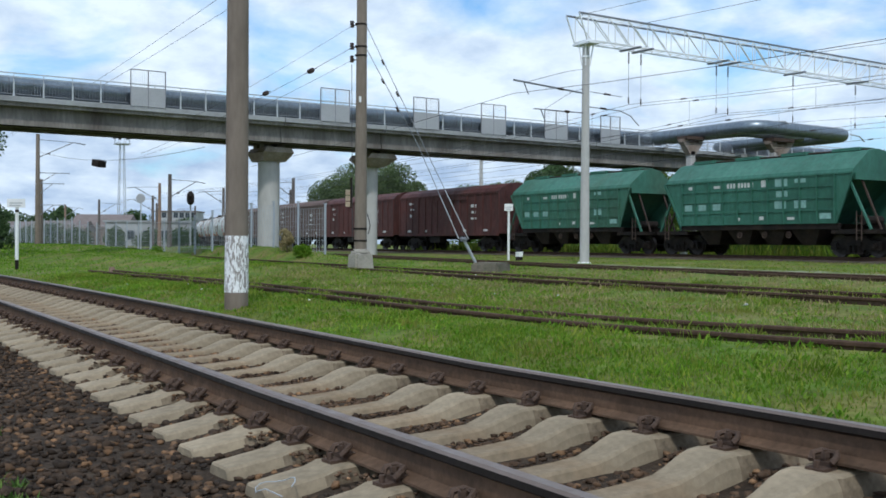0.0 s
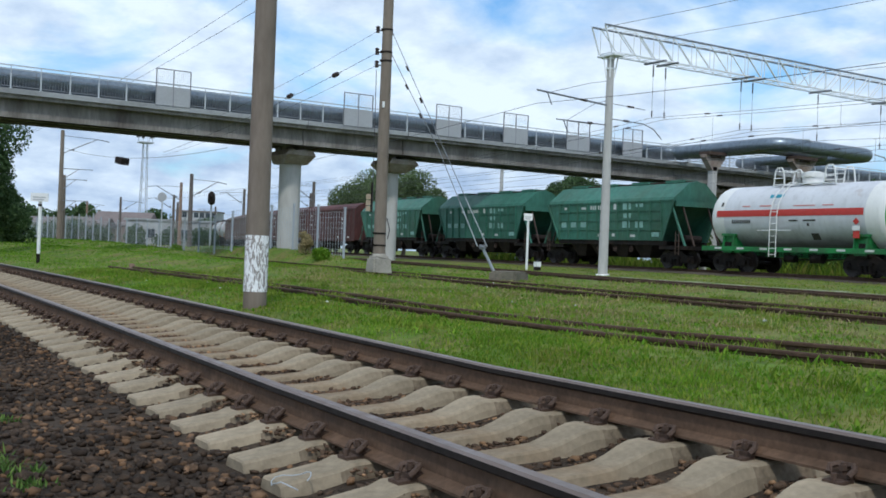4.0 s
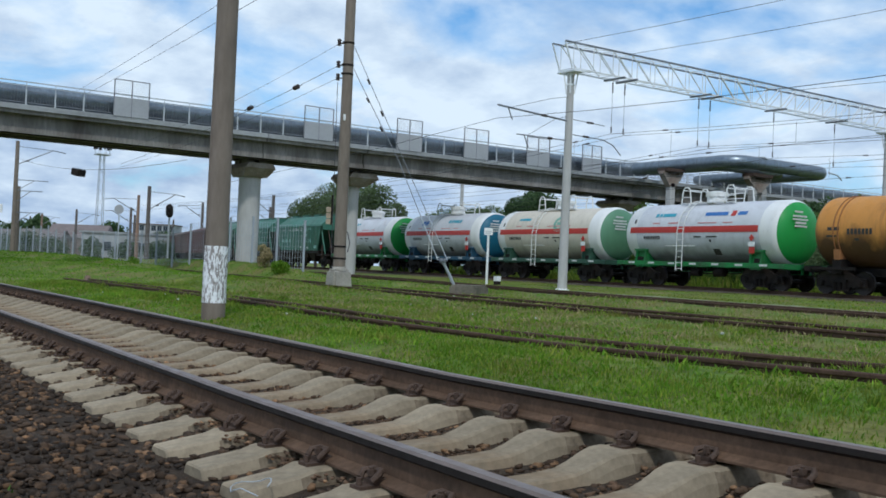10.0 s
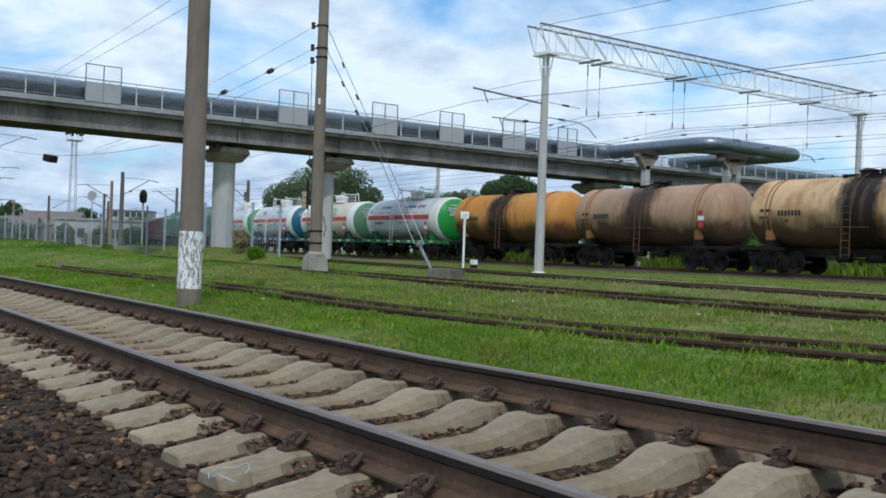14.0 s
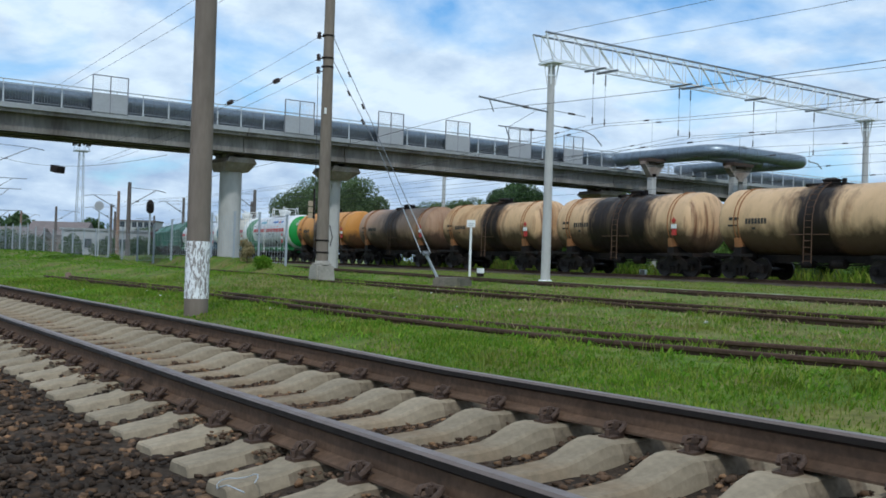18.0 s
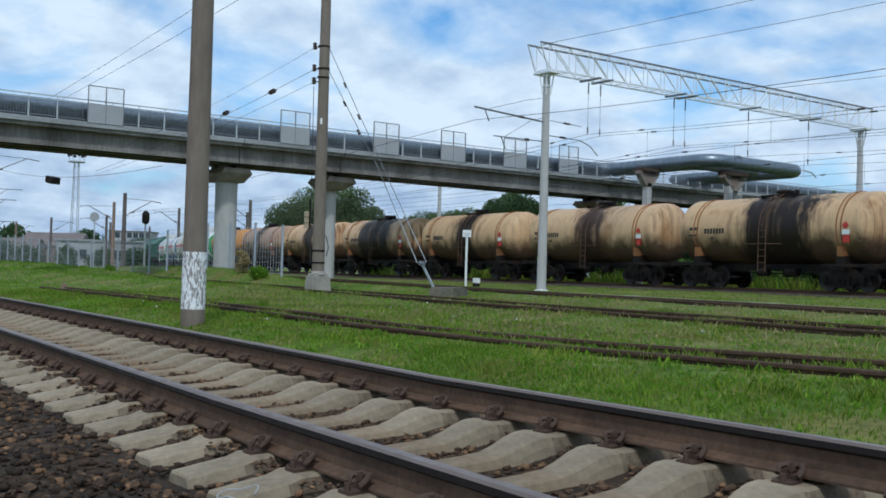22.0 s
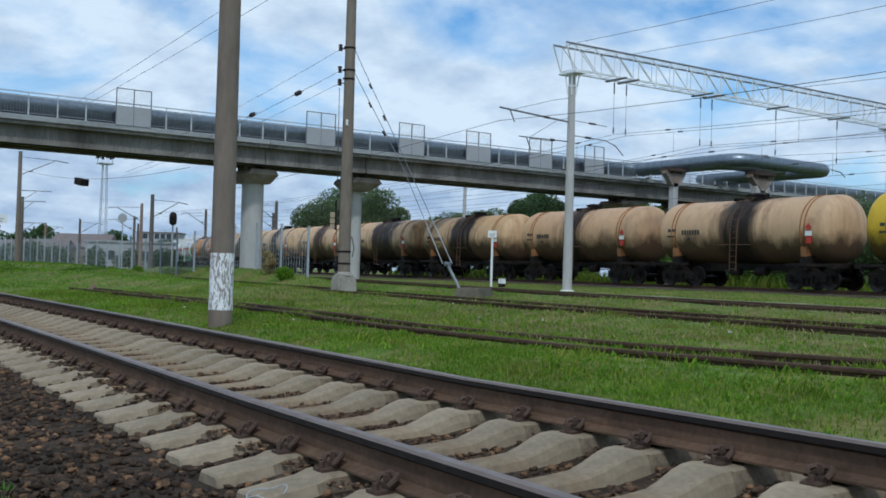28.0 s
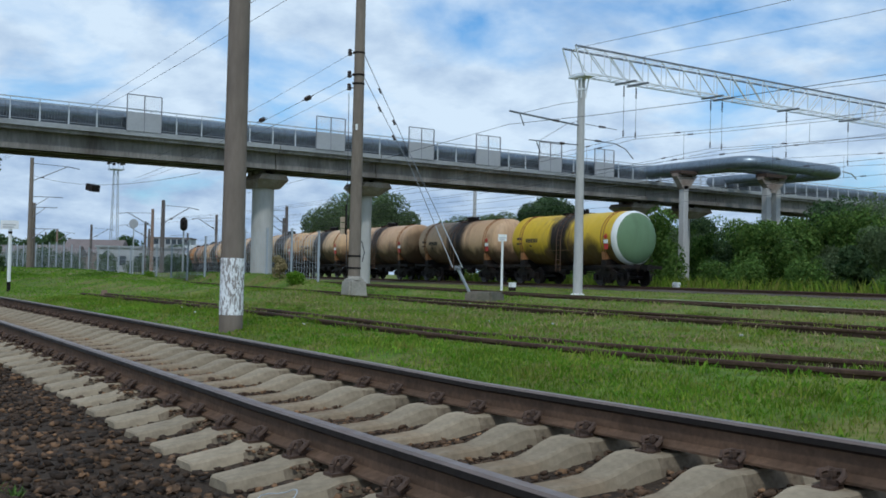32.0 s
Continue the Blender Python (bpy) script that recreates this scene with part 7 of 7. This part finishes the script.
def house(x, y, turn, w, d, h, roof, storeys, cols, wall, rm, label):
    t = thing("yard_building", pose(x, y, 0, 0, 0, turn), label, "building")
    bm = bmesh.new()
    box(bm, (-w / 2, -d / 2, -0.5), (w / 2, d / 2, h))
    part("wall", bm, wall, t)
    bm = bmesh.new()
    e = 0.3
    if roof:
        r = [[bm.verts.new((sx * (w / 2 + e), yy, zz)) for yy, zz in ((-d / 2 - e, h - 0.1), (0, h + roof), (d / 2 + e, h - 0.1))] for sx in (-1, 1)]
        for i in range(3):
            bm.faces.new((r[0][i], r[0][(i + 1) % 3], r[1][(i + 1) % 3], r[1][i]))
        bm.faces.new(r[0][::-1])
        bm.faces.new(r[1])
        bmesh.ops.recalc_face_normals(bm, faces=bm.faces)
    else:
        box(bm, (-w / 2 - e, -d / 2 - e, h), (w / 2 + e, d / 2 + e, h + 0.35))
    part("roof", bm, rm, t)
    sh = h / storeys
    fr = pn = None
    for s in range(storeys):
        for c in range(cols):
            xx = -w / 2 + w * (c + 0.5) / cols
            m = pose(xx, -d / 2, sh * (s + 0.32))
            if fr is None:
                bm = bmesh.new()
                for a, b in (((-0.75, -0.08, 0), (-0.65, 0.05, 1.5)), ((0.65, -0.08, 0), (0.75, 0.05, 1.5)), ((-0.75, -0.08, -0.1), (0.75, 0.05, 0)), ((-0.75, -0.08, 1.5), (0.75, 0.05, 1.6)), ((-0.03, -0.07, 0), (0.03, 0.05, 1.5))):
                    box(bm, a, b)
                fr = part("window", bm, M_CHORD, t)
                fr.matrix_basis = m
                bm = bmesh.new()
                box(bm, (-0.65, -0.03, 0), (0.65, -0.015, 1.5))
                pn = part("pane", bm, M_DARKGLASS, fr)
            else:
                f2 = share("window", fr.data, m, t)
                share("pane", pn.data, Matrix.Identity(4), f2)
    return t


house(-187.5, 49.1, 57, 10, 8, 3.6, 2.4, 1, 2, M_BRICK, M_ROOF, "low brick yard shed with a brown pitched roof")
house(-193.0, 58.9, 57, 11, 9, 4.6, 0, 2, 3, M_RENDER, M_ROOF, "pale rendered two-storey yard building")
house(-316.7, 107.3, 57, 13, 10, 10.6, 0, 4, 7, M_RENDER, M_ROOF, "pale four-storey block far beyond the yard")
house(-170.5, 38.5, 57, 7, 6, 2.8, 1.6, 1, 2, M_BRICK, M_ROOF, "small brick hut with a brown roof")
house(-142.0, 9.4, 57, 11, 6, 2.7, 0, 1, 3, M_BRICK, M_DECKEDGE, "low dark shed with a pale flat roof at the yard edge")
house(-225.7, 82.0, 57, 9, 7, 3.6, 1.6, 1, 3, M_RENDER, M_ROOF, "pale rendered yard building with a brown roof")
house(*at(272, 185), 57, 15, 8, 4.4, 0, 1, 5, M_RENDER, M_DECKEDGE, "long pale rendered yard building with a flat roof")
house(*at(60, 200), 57, 13, 8, 3.4, 1.4, 1, 3, M_BRICK, M_ROOF, "low brick yard building with a brown roof")


# ---- trees and shrubs ----
def leaf_cloud(rng, blobs, count, size):
    """Small bent leaf clumps over and inside a set of ellipsoids."""
    pts, nor = [], []
    weights = np.array([b[1][0] * b[1][2] for b in blobs])
    pick = rng.choice(len(blobs), count, p=weights / weights.sum())
    d = rng.normal(size=(count, 3))
    d /= np.linalg.norm(d, axis=1)[:, None]
    c = np.array([b[0] for b in blobs])[pick]
    r = np.array([b[1] for b in blobs])[pick]
    k = 0.80 + 0.26 * rng.random(count)
    k[rng.random(count) < 0.25] *= 0.75
    p = c + d * r * k[:, None]
    n = d + 0.7 * rng.normal(size=(count, 3))
    n /= np.linalg.norm(n, axis=1)[:, None]
    a = np.cross(n, rng.normal(size=(count, 3)))
    a /= np.linalg.norm(a, axis=1)[:, None]
    b = np.cross(n, a)
    s = size * (0.6 + 0.8 * rng.random(count))[:, None]
    q = np.stack([p - a * s - b * s * 0.5, p + a * s * 0.2 - b * s * 0.7 + n * s * 0.25, p + a * s + b * s * 0.3, p - a * s * 0.1 + b * s * 0.8 + n * s * 0.2], 1)
    return q.reshape(-1, 3)


def quads(name, verts, material, parent=None):
    me = bpy.data.meshes.new(name)
    n = len(verts) // 4
    me.vertices.add(len(verts))
    me.vertices.foreach_set("co", np.asarray(verts, dtype=np.float32).ravel())
    me.loops.add(4 * n)
    me.loops.foreach_set("vertex_index", np.arange(4 * n, dtype=np.int32))
    me.polygons.add(n)
    me.polygons.foreach_set("loop_start", np.arange(0, 4 * n, 4, dtype=np.int32))
    me.update(calc_edges=True)
    me.materials.append(material)
    ob = new(name, me)
    ob.parent = parent
    return ob


def tree(x, y, h, w, seed, label, leaf, count=3200, size=0.34, low=0.22, name="tree", cat="tree"):
    rng = np.random.default_rng(seed)
    z = land(x, y)
    t = thing(name, pose(x, y, z - 0.1, 0, 0, float(rng.uniform(0, 360))), label, cat)
    bm = bmesh.new()
    tr = 0.028 * h
    tube(bm, [(0, 0, -0.3), (0.05 * w, 0, h * 0.25), (0, 0.03 * w, h * 0.55), (0.02 * w, 0, h * 0.85)], tr, seg=8)
    for v in bm.verts:
        k = 1 - 0.75 * max(0.0, v.co.z) / h
        v.co.x, v.co.y = v.co.x * k, v.co.y * k
    blobs = []
    n = int(9 + 2 * w)
    for i in range(n):
        a, r = rng.uniform(0, 2 * math.pi), w * 0.5 * math.sqrt(rng.uniform(0.02, 1.0)) * 0.72
        k = rng.uniform(0, 1)
        zz = h * (low + 0.12 + (0.86 - low - 0.12) * k)
        r *= 1.0 - 0.55 * max(0.0, k - 0.45)
        s = w * rng.uniform(0.17, 0.28)
        blobs.append(((r * math.cos(a), r * math.sin(a), zz), (s, s, s * rng.uniform(0.75, 1.05))))
    blobs.append(((0, 0, h * 0.55), (w * 0.30, w * 0.30, h * 0.28)))
    for b in blobs[::2]:
        p = Vector(b[0])
        rod(bm, (0, 0, max(h * 0.15, p.z * 0.6)), p, tr * 0.35, tr * 0.1, seg=5)
    part("trunk", bm, M_BARK, t)
    ob = quads("crown", leaf_cloud(rng, blobs, count, size), leaf, t)
    return t


for i, (px_, dep, h, w) in enumerate(((598, 122, 8.6, 7.5), (640, 128, 10.6, 8.5), (680, 124, 10.8, 8.0), (722, 130, 8.8, 7.0), (815, 150, 8.6, 7.0), (850, 155, 9.8, 8.5), (890, 150, 10.0, 7.5), (918, 150, 8.6, 6.0), (948, 128, 10.2, 6.0), (985, 130, 12.0, 7.5), (1015, 132, 10.8, 6.5))):
    tree(*at(px_, dep), h, w, 100 + i, "leafy broad-crowned tree behind the train", (M_LEAF, M_LEAFDARK)[i > 7], 24000, 0.115)
tree(-75, 8.6, 10.4, 7.0, 201, "tall dark green tree at the yard's edge", M_LEAFDARK, 22000, 0.11, low=0.08)
tree(-80, 2.6, 11.0, 8.0, 202, "tall dark green tree at the yard's edge", M_LEAFDARK, 22000, 0.12, low=0.08)
tree(-86, 11.6, 5.0, 5.0, 203, "low dark bushy tree at the yard's edge", M_LEAFDARK, 7000, 0.16, low=0.02)
for i, (px_, dep, h, w) in enumerate(((95, 210, 6.5, 8), (120, 205, 7.5, 7), (235, 215, 6.8, 8), (60, 220, 6.0, 9), (20, 230, 7.0, 9), (-30, 220, 7.5, 9), (330, 260, 6.5, 8), (-80, 200, 8, 9))):
    tree(*at(px_, dep), h, w, 300 + i, "distant dark tree beyond the yard", M_LEAFDARK, 4000, 0.32, low=0.02)
for i, (px_, dep, h, w) in enumerate(((40, 150, 2.6, 6), (85, 160, 3.0, 6), (140, 165, 2.4, 6), (205, 158, 2.8, 4), (262, 165, 2.4, 5), (330, 170, 2.6, 6), (385, 175, 3.0, 6))):
    tree(*at(px_, dep), h, w, 340 + i, "low dark bush in the yard behind the fence", M_LEAFDARK, 2600, 0.16, low=0.0, name="shrub", cat="shrub")
rng_b = random.Random(8)
SHRUBS = []
for i in range(16):
    SHRUBS.append((-80 + 2.6 * i + rng_b.uniform(-1, 1), rng_b.uniform(62, 74), rng_b.uniform(4.2, 5.8)))
for i in range(22):
    SHRUBS.append((-41 + 1.7 * i + rng_b.uniform(-0.8, 0.8), rng_b.uniform(47.5, 56), rng_b.uniform(2.7, 4.9)))
for i in range(12):
    SHRUBS.append((-46 + 3.6 * i + rng_b.uniform(-0.8, 0.8), rng_b.uniform(42.5, 45.0) if -46 + 3.6 * i > -36 else 48.5, rng_b.uniform(1.3, 2.4)))
for i in range(7):
    SHRUBS.append((-70 + 3.4 * i, rng_b.uniform(42.8, 47), rng_b.uniform(1.2, 2.2)))
for i in range(26):
    SHRUBS.append((-150 + 6.0 * i, 84 + 22 * max(0.0, (-40 - (-150 + 6.0 * i)) / 110) + rng_b.uniform(-3, 3), rng_b.uniform(2.0, 2.6)))
for px_, dep, h in ((1163, 70, 5.8), (1185, 98, 6.4), (1215, 101, 6.9), (1250, 100, 7.4), (1290, 102, 7.2), (1335, 100, 6.6), (1370, 102, 7.6), (1415, 98, 7.0), (1450, 100, 7.4), (1395, 66, 4.6), (1440, 66, 5.4), (1478, 68, 6.6), (1510, 66, 5.6), (1545, 68, 6.2), (1580, 66, 5.6)):
    SHRUBS.append((*at(px_, dep), h))
for i, (x, y, h) in enumerate(SHRUBS):
    if abs(x + 51) < 3 and abs(y - 53) < 2.2:
        continue
    tree(x, y, h, (h * rng_b.uniform(0.55, 1.0) if h > 2.6 else 3.0 * rng_b.uniform(0.7, 1.2)), 400 + i, "dense green willow shrub beside the tracks" if h > 3 else "low green scrub beside the tracks", (M_LEAF, M_LEAFBRIGHT, M_LEAFDARK, M_LEAFBRIGHT)[i % 4] if h > 3 else M_LEAFBRIGHT, (12000 if h > 6.2 else 8000) if h > 2.6 else 2200, 0.085 if h > 2.6 else 0.070, low=0.0, name="shrub", cat="shrub")
for i, (x, y, h, w) in enumerate(((-40.5, 18.6, 1.4, 0.9), (-37.5, 18.0, 0.6, 0.9), (-62, 19.0, 0.6, 1.2))):
    tree(x, y, h, w, 500 + i, "clump of tall weeds by the fence" if i else "dry brown weed clump by the fence", M_DRY if i == 0 else M_LUSH, 1500, 0.045, low=0.0, name="weed_clump", cat="weeds")


# ---- grass, weeds and stones ----
def blades(name, n, seed, where, tall, wide, material, label, bend=0.5):
    """Single blades, each a bent quad that narrows to its tip."""
    rng = np.random.default_rng(seed)
    xy = where(rng, n)
    n = len(xy)
    z = np.array([land(x, y) for x, y in xy])
    a = rng.uniform(0, 2 * math.pi, n)
    h = tall * (0.45 + 0.9 * rng.random(n) ** 1.6)
    w = wide * (0.6 + 0.8 * rng.random(n))
    t = rng.uniform(0, 2 * math.pi, n)
    lean = bend * h * rng.random(n)
    base = np.column_stack([xy, z - 0.01])
    side = np.column_stack([np.cos(a), np.sin(a), np.zeros(n)]) * w[:, None]
    up = np.column_stack([np.cos(t) * lean, np.sin(t) * lean, h])
    mid = base + up * 0.55 * np.array([0.55, 0.55, 1.0])
    q = np.stack([base - side, base + side, mid + side * 0.8, base + up], 1).reshape(-1, 3)
    ob = quads(name, q, material)
    return tagged(ob, label, "grass", kind="stuff")


def free_of_tracks(xy):
    x, y = xy[:, 0], xy[:, 1]
    near = 0.695 - 0.045 * x - 0.0008 * x * x
    keep = (y - near) > 1.95
    la = np.array([line_a(v) for v in x])
    for shift in (near_shift, far_shift):
        off = np.array([shift(v) for v in x])
        keep &= (np.abs(y - la - off) > 0.07 + 0.14 * np.abs(np.sin(x * 1.3 + y))) | (x < -25.5)
    lb = np.array([line_b(v) for v in x])
    lc = np.array([line_c(v) for v in x])
    for l_ in (lb, lc):
        for off in (-0.795, 0.795):
            keep &= np.abs(y - l_ - off) > 0.16
    return xy[keep]


def patchy(rng, n, x0, x1, y0, y1, power):
    """Scattered over a rectangle, denser towards the near track and in drifts."""
    k = rng.random(n) ** power
    xy = np.column_stack([x0 + (x1 - x0) * rng.random(n), y0 + (y1 - y0) * k])
    v = np.array([noise.noise(Vector((x * 0.45, y * 0.45, 2.0))) + 0.5 * noise.noise(Vector((x * 1.7, y * 1.7, 4.0))) for x, y in xy])
    return free_of_tracks(xy[v > rng.uniform(-0.75, 0.42, n)])


blades("grass", 120000, 1, lambda r, n: patchy(r, n, -12, 6.5, 2.2, 7.5, 1.15), 0.032, 0.0032, M_BLADE, "fresh green grass beside the near track", 0.7)
blades("grass", 200000, 2, lambda r, n: patchy(r, n, -26, 4, 2.4, 16, 1.2), 0.055, 0.0075, M_BLADE, "green grass between the tracks", 0.7)
blades("grass", 80000, 3, lambda r, n: patchy(r, n, -62, -14, 2.4, 21, 1.0), 0.07, 0.014, M_LUSH, "short bright green grass on the bank", 0.9)
blades("grass", 60000, 4, lambda r, n: patchy(r, n, -45, 6, 13, 34, 1.0), 0.07, 0.013, M_BLADE, "sparse grass between the sidings", 0.7)
blades("grass", 16000, 7, lambda r, n: patchy(r, n, -110, -50, 3, 20, 1.0), 0.10, 0.05, M_LUSH, "short bright green grass on the bank", 0.9)
blades("tall_weeds", 9000, 11, lambda r, n: patchy(r, n, -62, 2, 38.4, 43, 1.0), 0.75, 0.022, M_BLADE, "tall yellow-green weeds along the far side of the train track", 0.6)
blades("dry_grass", 45000, 5, lambda r, n: patchy(r, n, -22, 6, 5.6, 19, 1.0), 0.085, 0.006, M_DRY, "dry straw-coloured grass stems", 0.8)
blades("lush_grass", 26000, 6, lambda r, n: patchy(r, n, -6, 6.5, 2.3, 4.6, 1.0), 0.050, 0.0052, M_LUSH, "lush bright grass tufts at the track's edge", 0.6)



def tufts(rng, n):
    """Clumps of taller growth, some along the sunken rails."""
    out = []
    for i in range(190):
        x = rng.uniform(-24, 5)
        y = (line_a(x) + rng.choice((-1.0, 1.0, 0.0)) + rng.normal() * 0.25) if i % 3 == 0 else rng.uniform(3.2, 17)
        k = int(n / 190)
        out.append(np.column_stack([x + rng.normal(size=k) * rng.uniform(0.06, 0.3), y + rng.normal(size=k) * rng.uniform(0.05, 0.2)]))
    xy = np.concatenate(out)
    near = 0.695 - 0.045 * xy[:, 0] - 0.0008 * xy[:, 0] ** 2
    return xy[xy[:, 1] - near > 2.1]


blades("tall_grass", 17000, 8, tufts, 0.11, 0.0055, M_BLADE, "taller yellow-green tufts in the grass", 0.7)
blades("tall_grass", 9000, 9, tufts, 0.08, 0.007, M_LUSH, "taller bright green tufts in the grass", 0.8)


def rosettes():
    """Broad-leaved weeds low in the grass."""
    rng = np.random.default_rng(21)
    out = []
    for i in range(1500):
        x, y = rng.uniform(-20, 5), 2.3 + 9 * rng.random() ** 1.8
        if y - line_near(x) < 2.05:
            continue
        z = land(x, y)
        for k in range(int(rng.integers(6, 14))):
            a, l, w = rng.uniform(0, 6.28), rng.uniform(0.03, 0.075), rng.uniform(0.008, 0.017)
            c, s = math.cos(a), math.sin(a)
            o = np.array([x + rng.normal() * 0.05, y + rng.normal() * 0.05, z])
            u, v = np.array([c, s, rng.uniform(0.3, 1.2)]), np.array([-s, c, 0])
            out += [o, o + u * l * 0.5 + v * w, o + u * l, o + u * l * 0.5 - v * w]
    tagged(quads("weeds", np.array(out), M_LUSH), "broad-leaved weeds in the grass", "weeds", kind="stuff")


rosettes()
SOLID = bmesh.new()
bmesh.ops.create_icosphere(SOLID, subdivisions=1, radius=1.0)
ICO_V = np.array([v.co[:] for v in SOLID.verts])
ICO_F = np.array([[v.index for v in f.verts] for f in SOLID.faces])
SOLID.free()


def stone_shape(rng):
    v = ICO_V * rng.uniform(0.8, 1.3, (len(ICO_V), 1))
    for _ in range(7):
        n = rng.normal(size=3)
        n /= np.linalg.norm(n)
        v = v - np.maximum(0.0, v @ n - rng.uniform(0.45, 0.75))[:, None] * n
    return v * np.array([1.0, rng.uniform(0.65, 1.0), rng.uniform(0.38, 0.68)])


def stones(name, places, sizes, seed, material, label):
    rng = np.random.default_rng(seed)
    shapes = [stone_shape(rng) for _ in range(14)]
    vs, fs = [], []
    nv = len(ICO_V)
    for i, (p, s) in enumerate(zip(places, sizes)):
        a = rng.uniform(0, 6.28)
        c, d = math.cos(a), math.sin(a)
        v = shapes[i % 14] * s
        tilt = rng.uniform(-0.6, 0.6)
        v = v @ np.array([[1, 0, 0], [0, math.cos(tilt), -math.sin(tilt)], [0, math.sin(tilt), math.cos(tilt)]])
        vs.append(np.column_stack([v[:, 0] * c - v[:, 1] * d, v[:, 0] * d + v[:, 1] * c, v[:, 2]]) + p)
        fs.append(ICO_F + i * nv)
    me = bpy.data.meshes.new(name)
    vs, fs = np.concatenate(vs), np.concatenate(fs)
    me.vertices.add(len(vs))
    me.vertices.foreach_set("co", vs.astype(np.float32).ravel())
    me.loops.add(3 * len(fs))
    me.loops.foreach_set("vertex_index", fs.astype(np.int32).ravel())
    me.polygons.add(len(fs))
    me.polygons.foreach_set("loop_start", np.arange(0, 3 * len(fs), 3, dtype=np.int32))
    me.update(calc_edges=True)
    me.materials.append(material)
    return tagged(new(name, me), label, "stones", kind="stuff")


def build_stones():
    rng = np.random.default_rng(31)
    for name, n, x0, x1, d0, d1, lo, hi in (("ballast_stones", 23000, -7, 9, -4.6, -0.9, 0.016, 0.042), ("ballast_stones", 9000, -22, -7, -4.2, -0.9, 0.018, 0.04), ("ballast_stones", 30000, -9, 9, -0.9, 1.9, 0.016, 0.036), ("ballast_stones", 9000, -26, -9, -0.9, 1.9, 0.02, 0.04)):
        p, s = [], []
        for i in range(n):
            x, d = rng.uniform(x0, x1), rng.uniform(d0, d1)
            if abs(d) < 1.37 and sleeper_gap(x, d) < (0.135 if abs(d) < 0.5 else 0.155):
                continue
            k = rng.uniform(lo, hi) * (1.0 if rng.random() < 0.93 else 1.35)
            p.append((x, line_near(x) + d, bed_at(x, d) + k * 0.12 + rng.uniform(-0.012, 0.012)))
            s.append(k)
        stones(name, np.array(p), s, n, M_CRIB if d1 > 0 else M_STONE, "brown and grey ballast stones beside the sleepers")
    p, s = [], []
    for i in range(1500):
        x, d = rng.uniform(-9, 6), -0.925 + 0.04 * float(np.clip(rng.normal(), -1.8, 1.8))
        k = rng.uniform(0.010, 0.024)
        p.append((x, line_near(x) + d, -0.158 + 0.04 * d - 0.35 * max(0.0, -1.02 - d) + 0.2 * k + rng.uniform(-0.012, 0.004)))
        s.append(k)
    stones("ballast_stones", np.array(p), s, 91, M_CRIB, "small brown stones heaped on the sleepers beside the rail")
    p, s = [], []
    for i in range(16):
        x, y = rng.uniform(-18, -2), rng.uniform(3.4, 14)
        k = rng.uniform(0.02, 0.045)
        p.append((x, y, land(x, y) + k * 0.5 + 0.02))
        s.append(k)
    stones("pale_stones", np.array(p), s, 77, M_PALESTONE, "few pale stones lying in the grass")
    # the stones nearest to the standpoint, each on its own
    pile = thing("loose_stones", pose(0, 0, 0), "loose brown ballast stones beside the sleepers", "stones", kind="structure")
    meshes = []
    for k in range(8):
        me = bpy.data.meshes.new("stone")
        me.from_pydata([tuple(v) for v in stone_shape(rng)], [], [tuple(int(i) for i in f) for f in ICO_F])
        me.materials.append(M_STONE)
        meshes.append(me)
    for i in range(290):
        x, d = rng.uniform(0.2, 3.6), rng.uniform(-2.9, -1.45)
        k = rng.uniform(0.018, 0.04)
        m = pose(x, line_near(x) + d, bed_at(x, d) + 0.5 * k + 0.005, rng.uniform(-30, 30), rng.uniform(-30, 30), rng.uniform(0, 360)) @ Matrix.Diagonal((k, k, k, 1))
        share("stone", meshes[i % 8], m, pile)


build_stones()
SCRAP = (1.52, -0.66, -0.232)
# weeds that have taken root in the ballast beside the standpoint
for i, (x, y, h, w) in enumerate(((-1.0, -1.5, 0.07, 0.16), (0.45, -1.74, 0.10, 0.22), (0.60, -1.62, 0.07, 0.14), (0.16, -1.75, 0.09, 0.2), (0.86, -1.66, 0.06, 0.16))):
    tuft = thing("weed_tuft", pose(x, y, bed_at(x, y - line_near(x)) + 0.01), "small green weed tuft growing in the ballast", "weeds", "weeds in the ballast")
    rng_w = np.random.default_rng(700 + i)
    out = []
    for k in range(70):
        a, l = rng_w.uniform(0, 6.28), rng_w.uniform(0.4, 1.0) * h
        c, q = math.cos(a), math.sin(a)
        o = np.array([rng_w.normal() * w * 0.3, rng_w.normal() * w * 0.3, -0.01])
        u, v = np.array([c * 0.7, q * 0.7, rng_w.uniform(0.5, 1.2)]), np.array([-q, c, 0]) * 0.006
        out += [o, o + u * l * 0.5 + v, o + u * l, o + u * l * 0.5 - v]
    quads("leaves", np.array(out), M_LEAFBRIGHT, tuft)


def wire_loop():
    """A bent scrap of wire lying on the ballast."""
    bm = bmesh.new()
    pts = [(0.10 * math.cos(a * 0.45), 0.085 * math.sin(a * 0.45), 0.015 + 0.02 * abs(math.sin(a * 0.7))) for a in range(12)] + [(0.16, -0.12, 0.01)]
    tube(bm, pts, 0.0028, seg=5)
    ob = tagged(part("wire_scrap", bm, M_GALV), "loop of pale scrap wire on the ballast", "wire")
    ob.matrix_basis = pose(SCRAP[0], SCRAP[1], SCRAP[2], 8, -10, 20)


wire_loop()
motions()
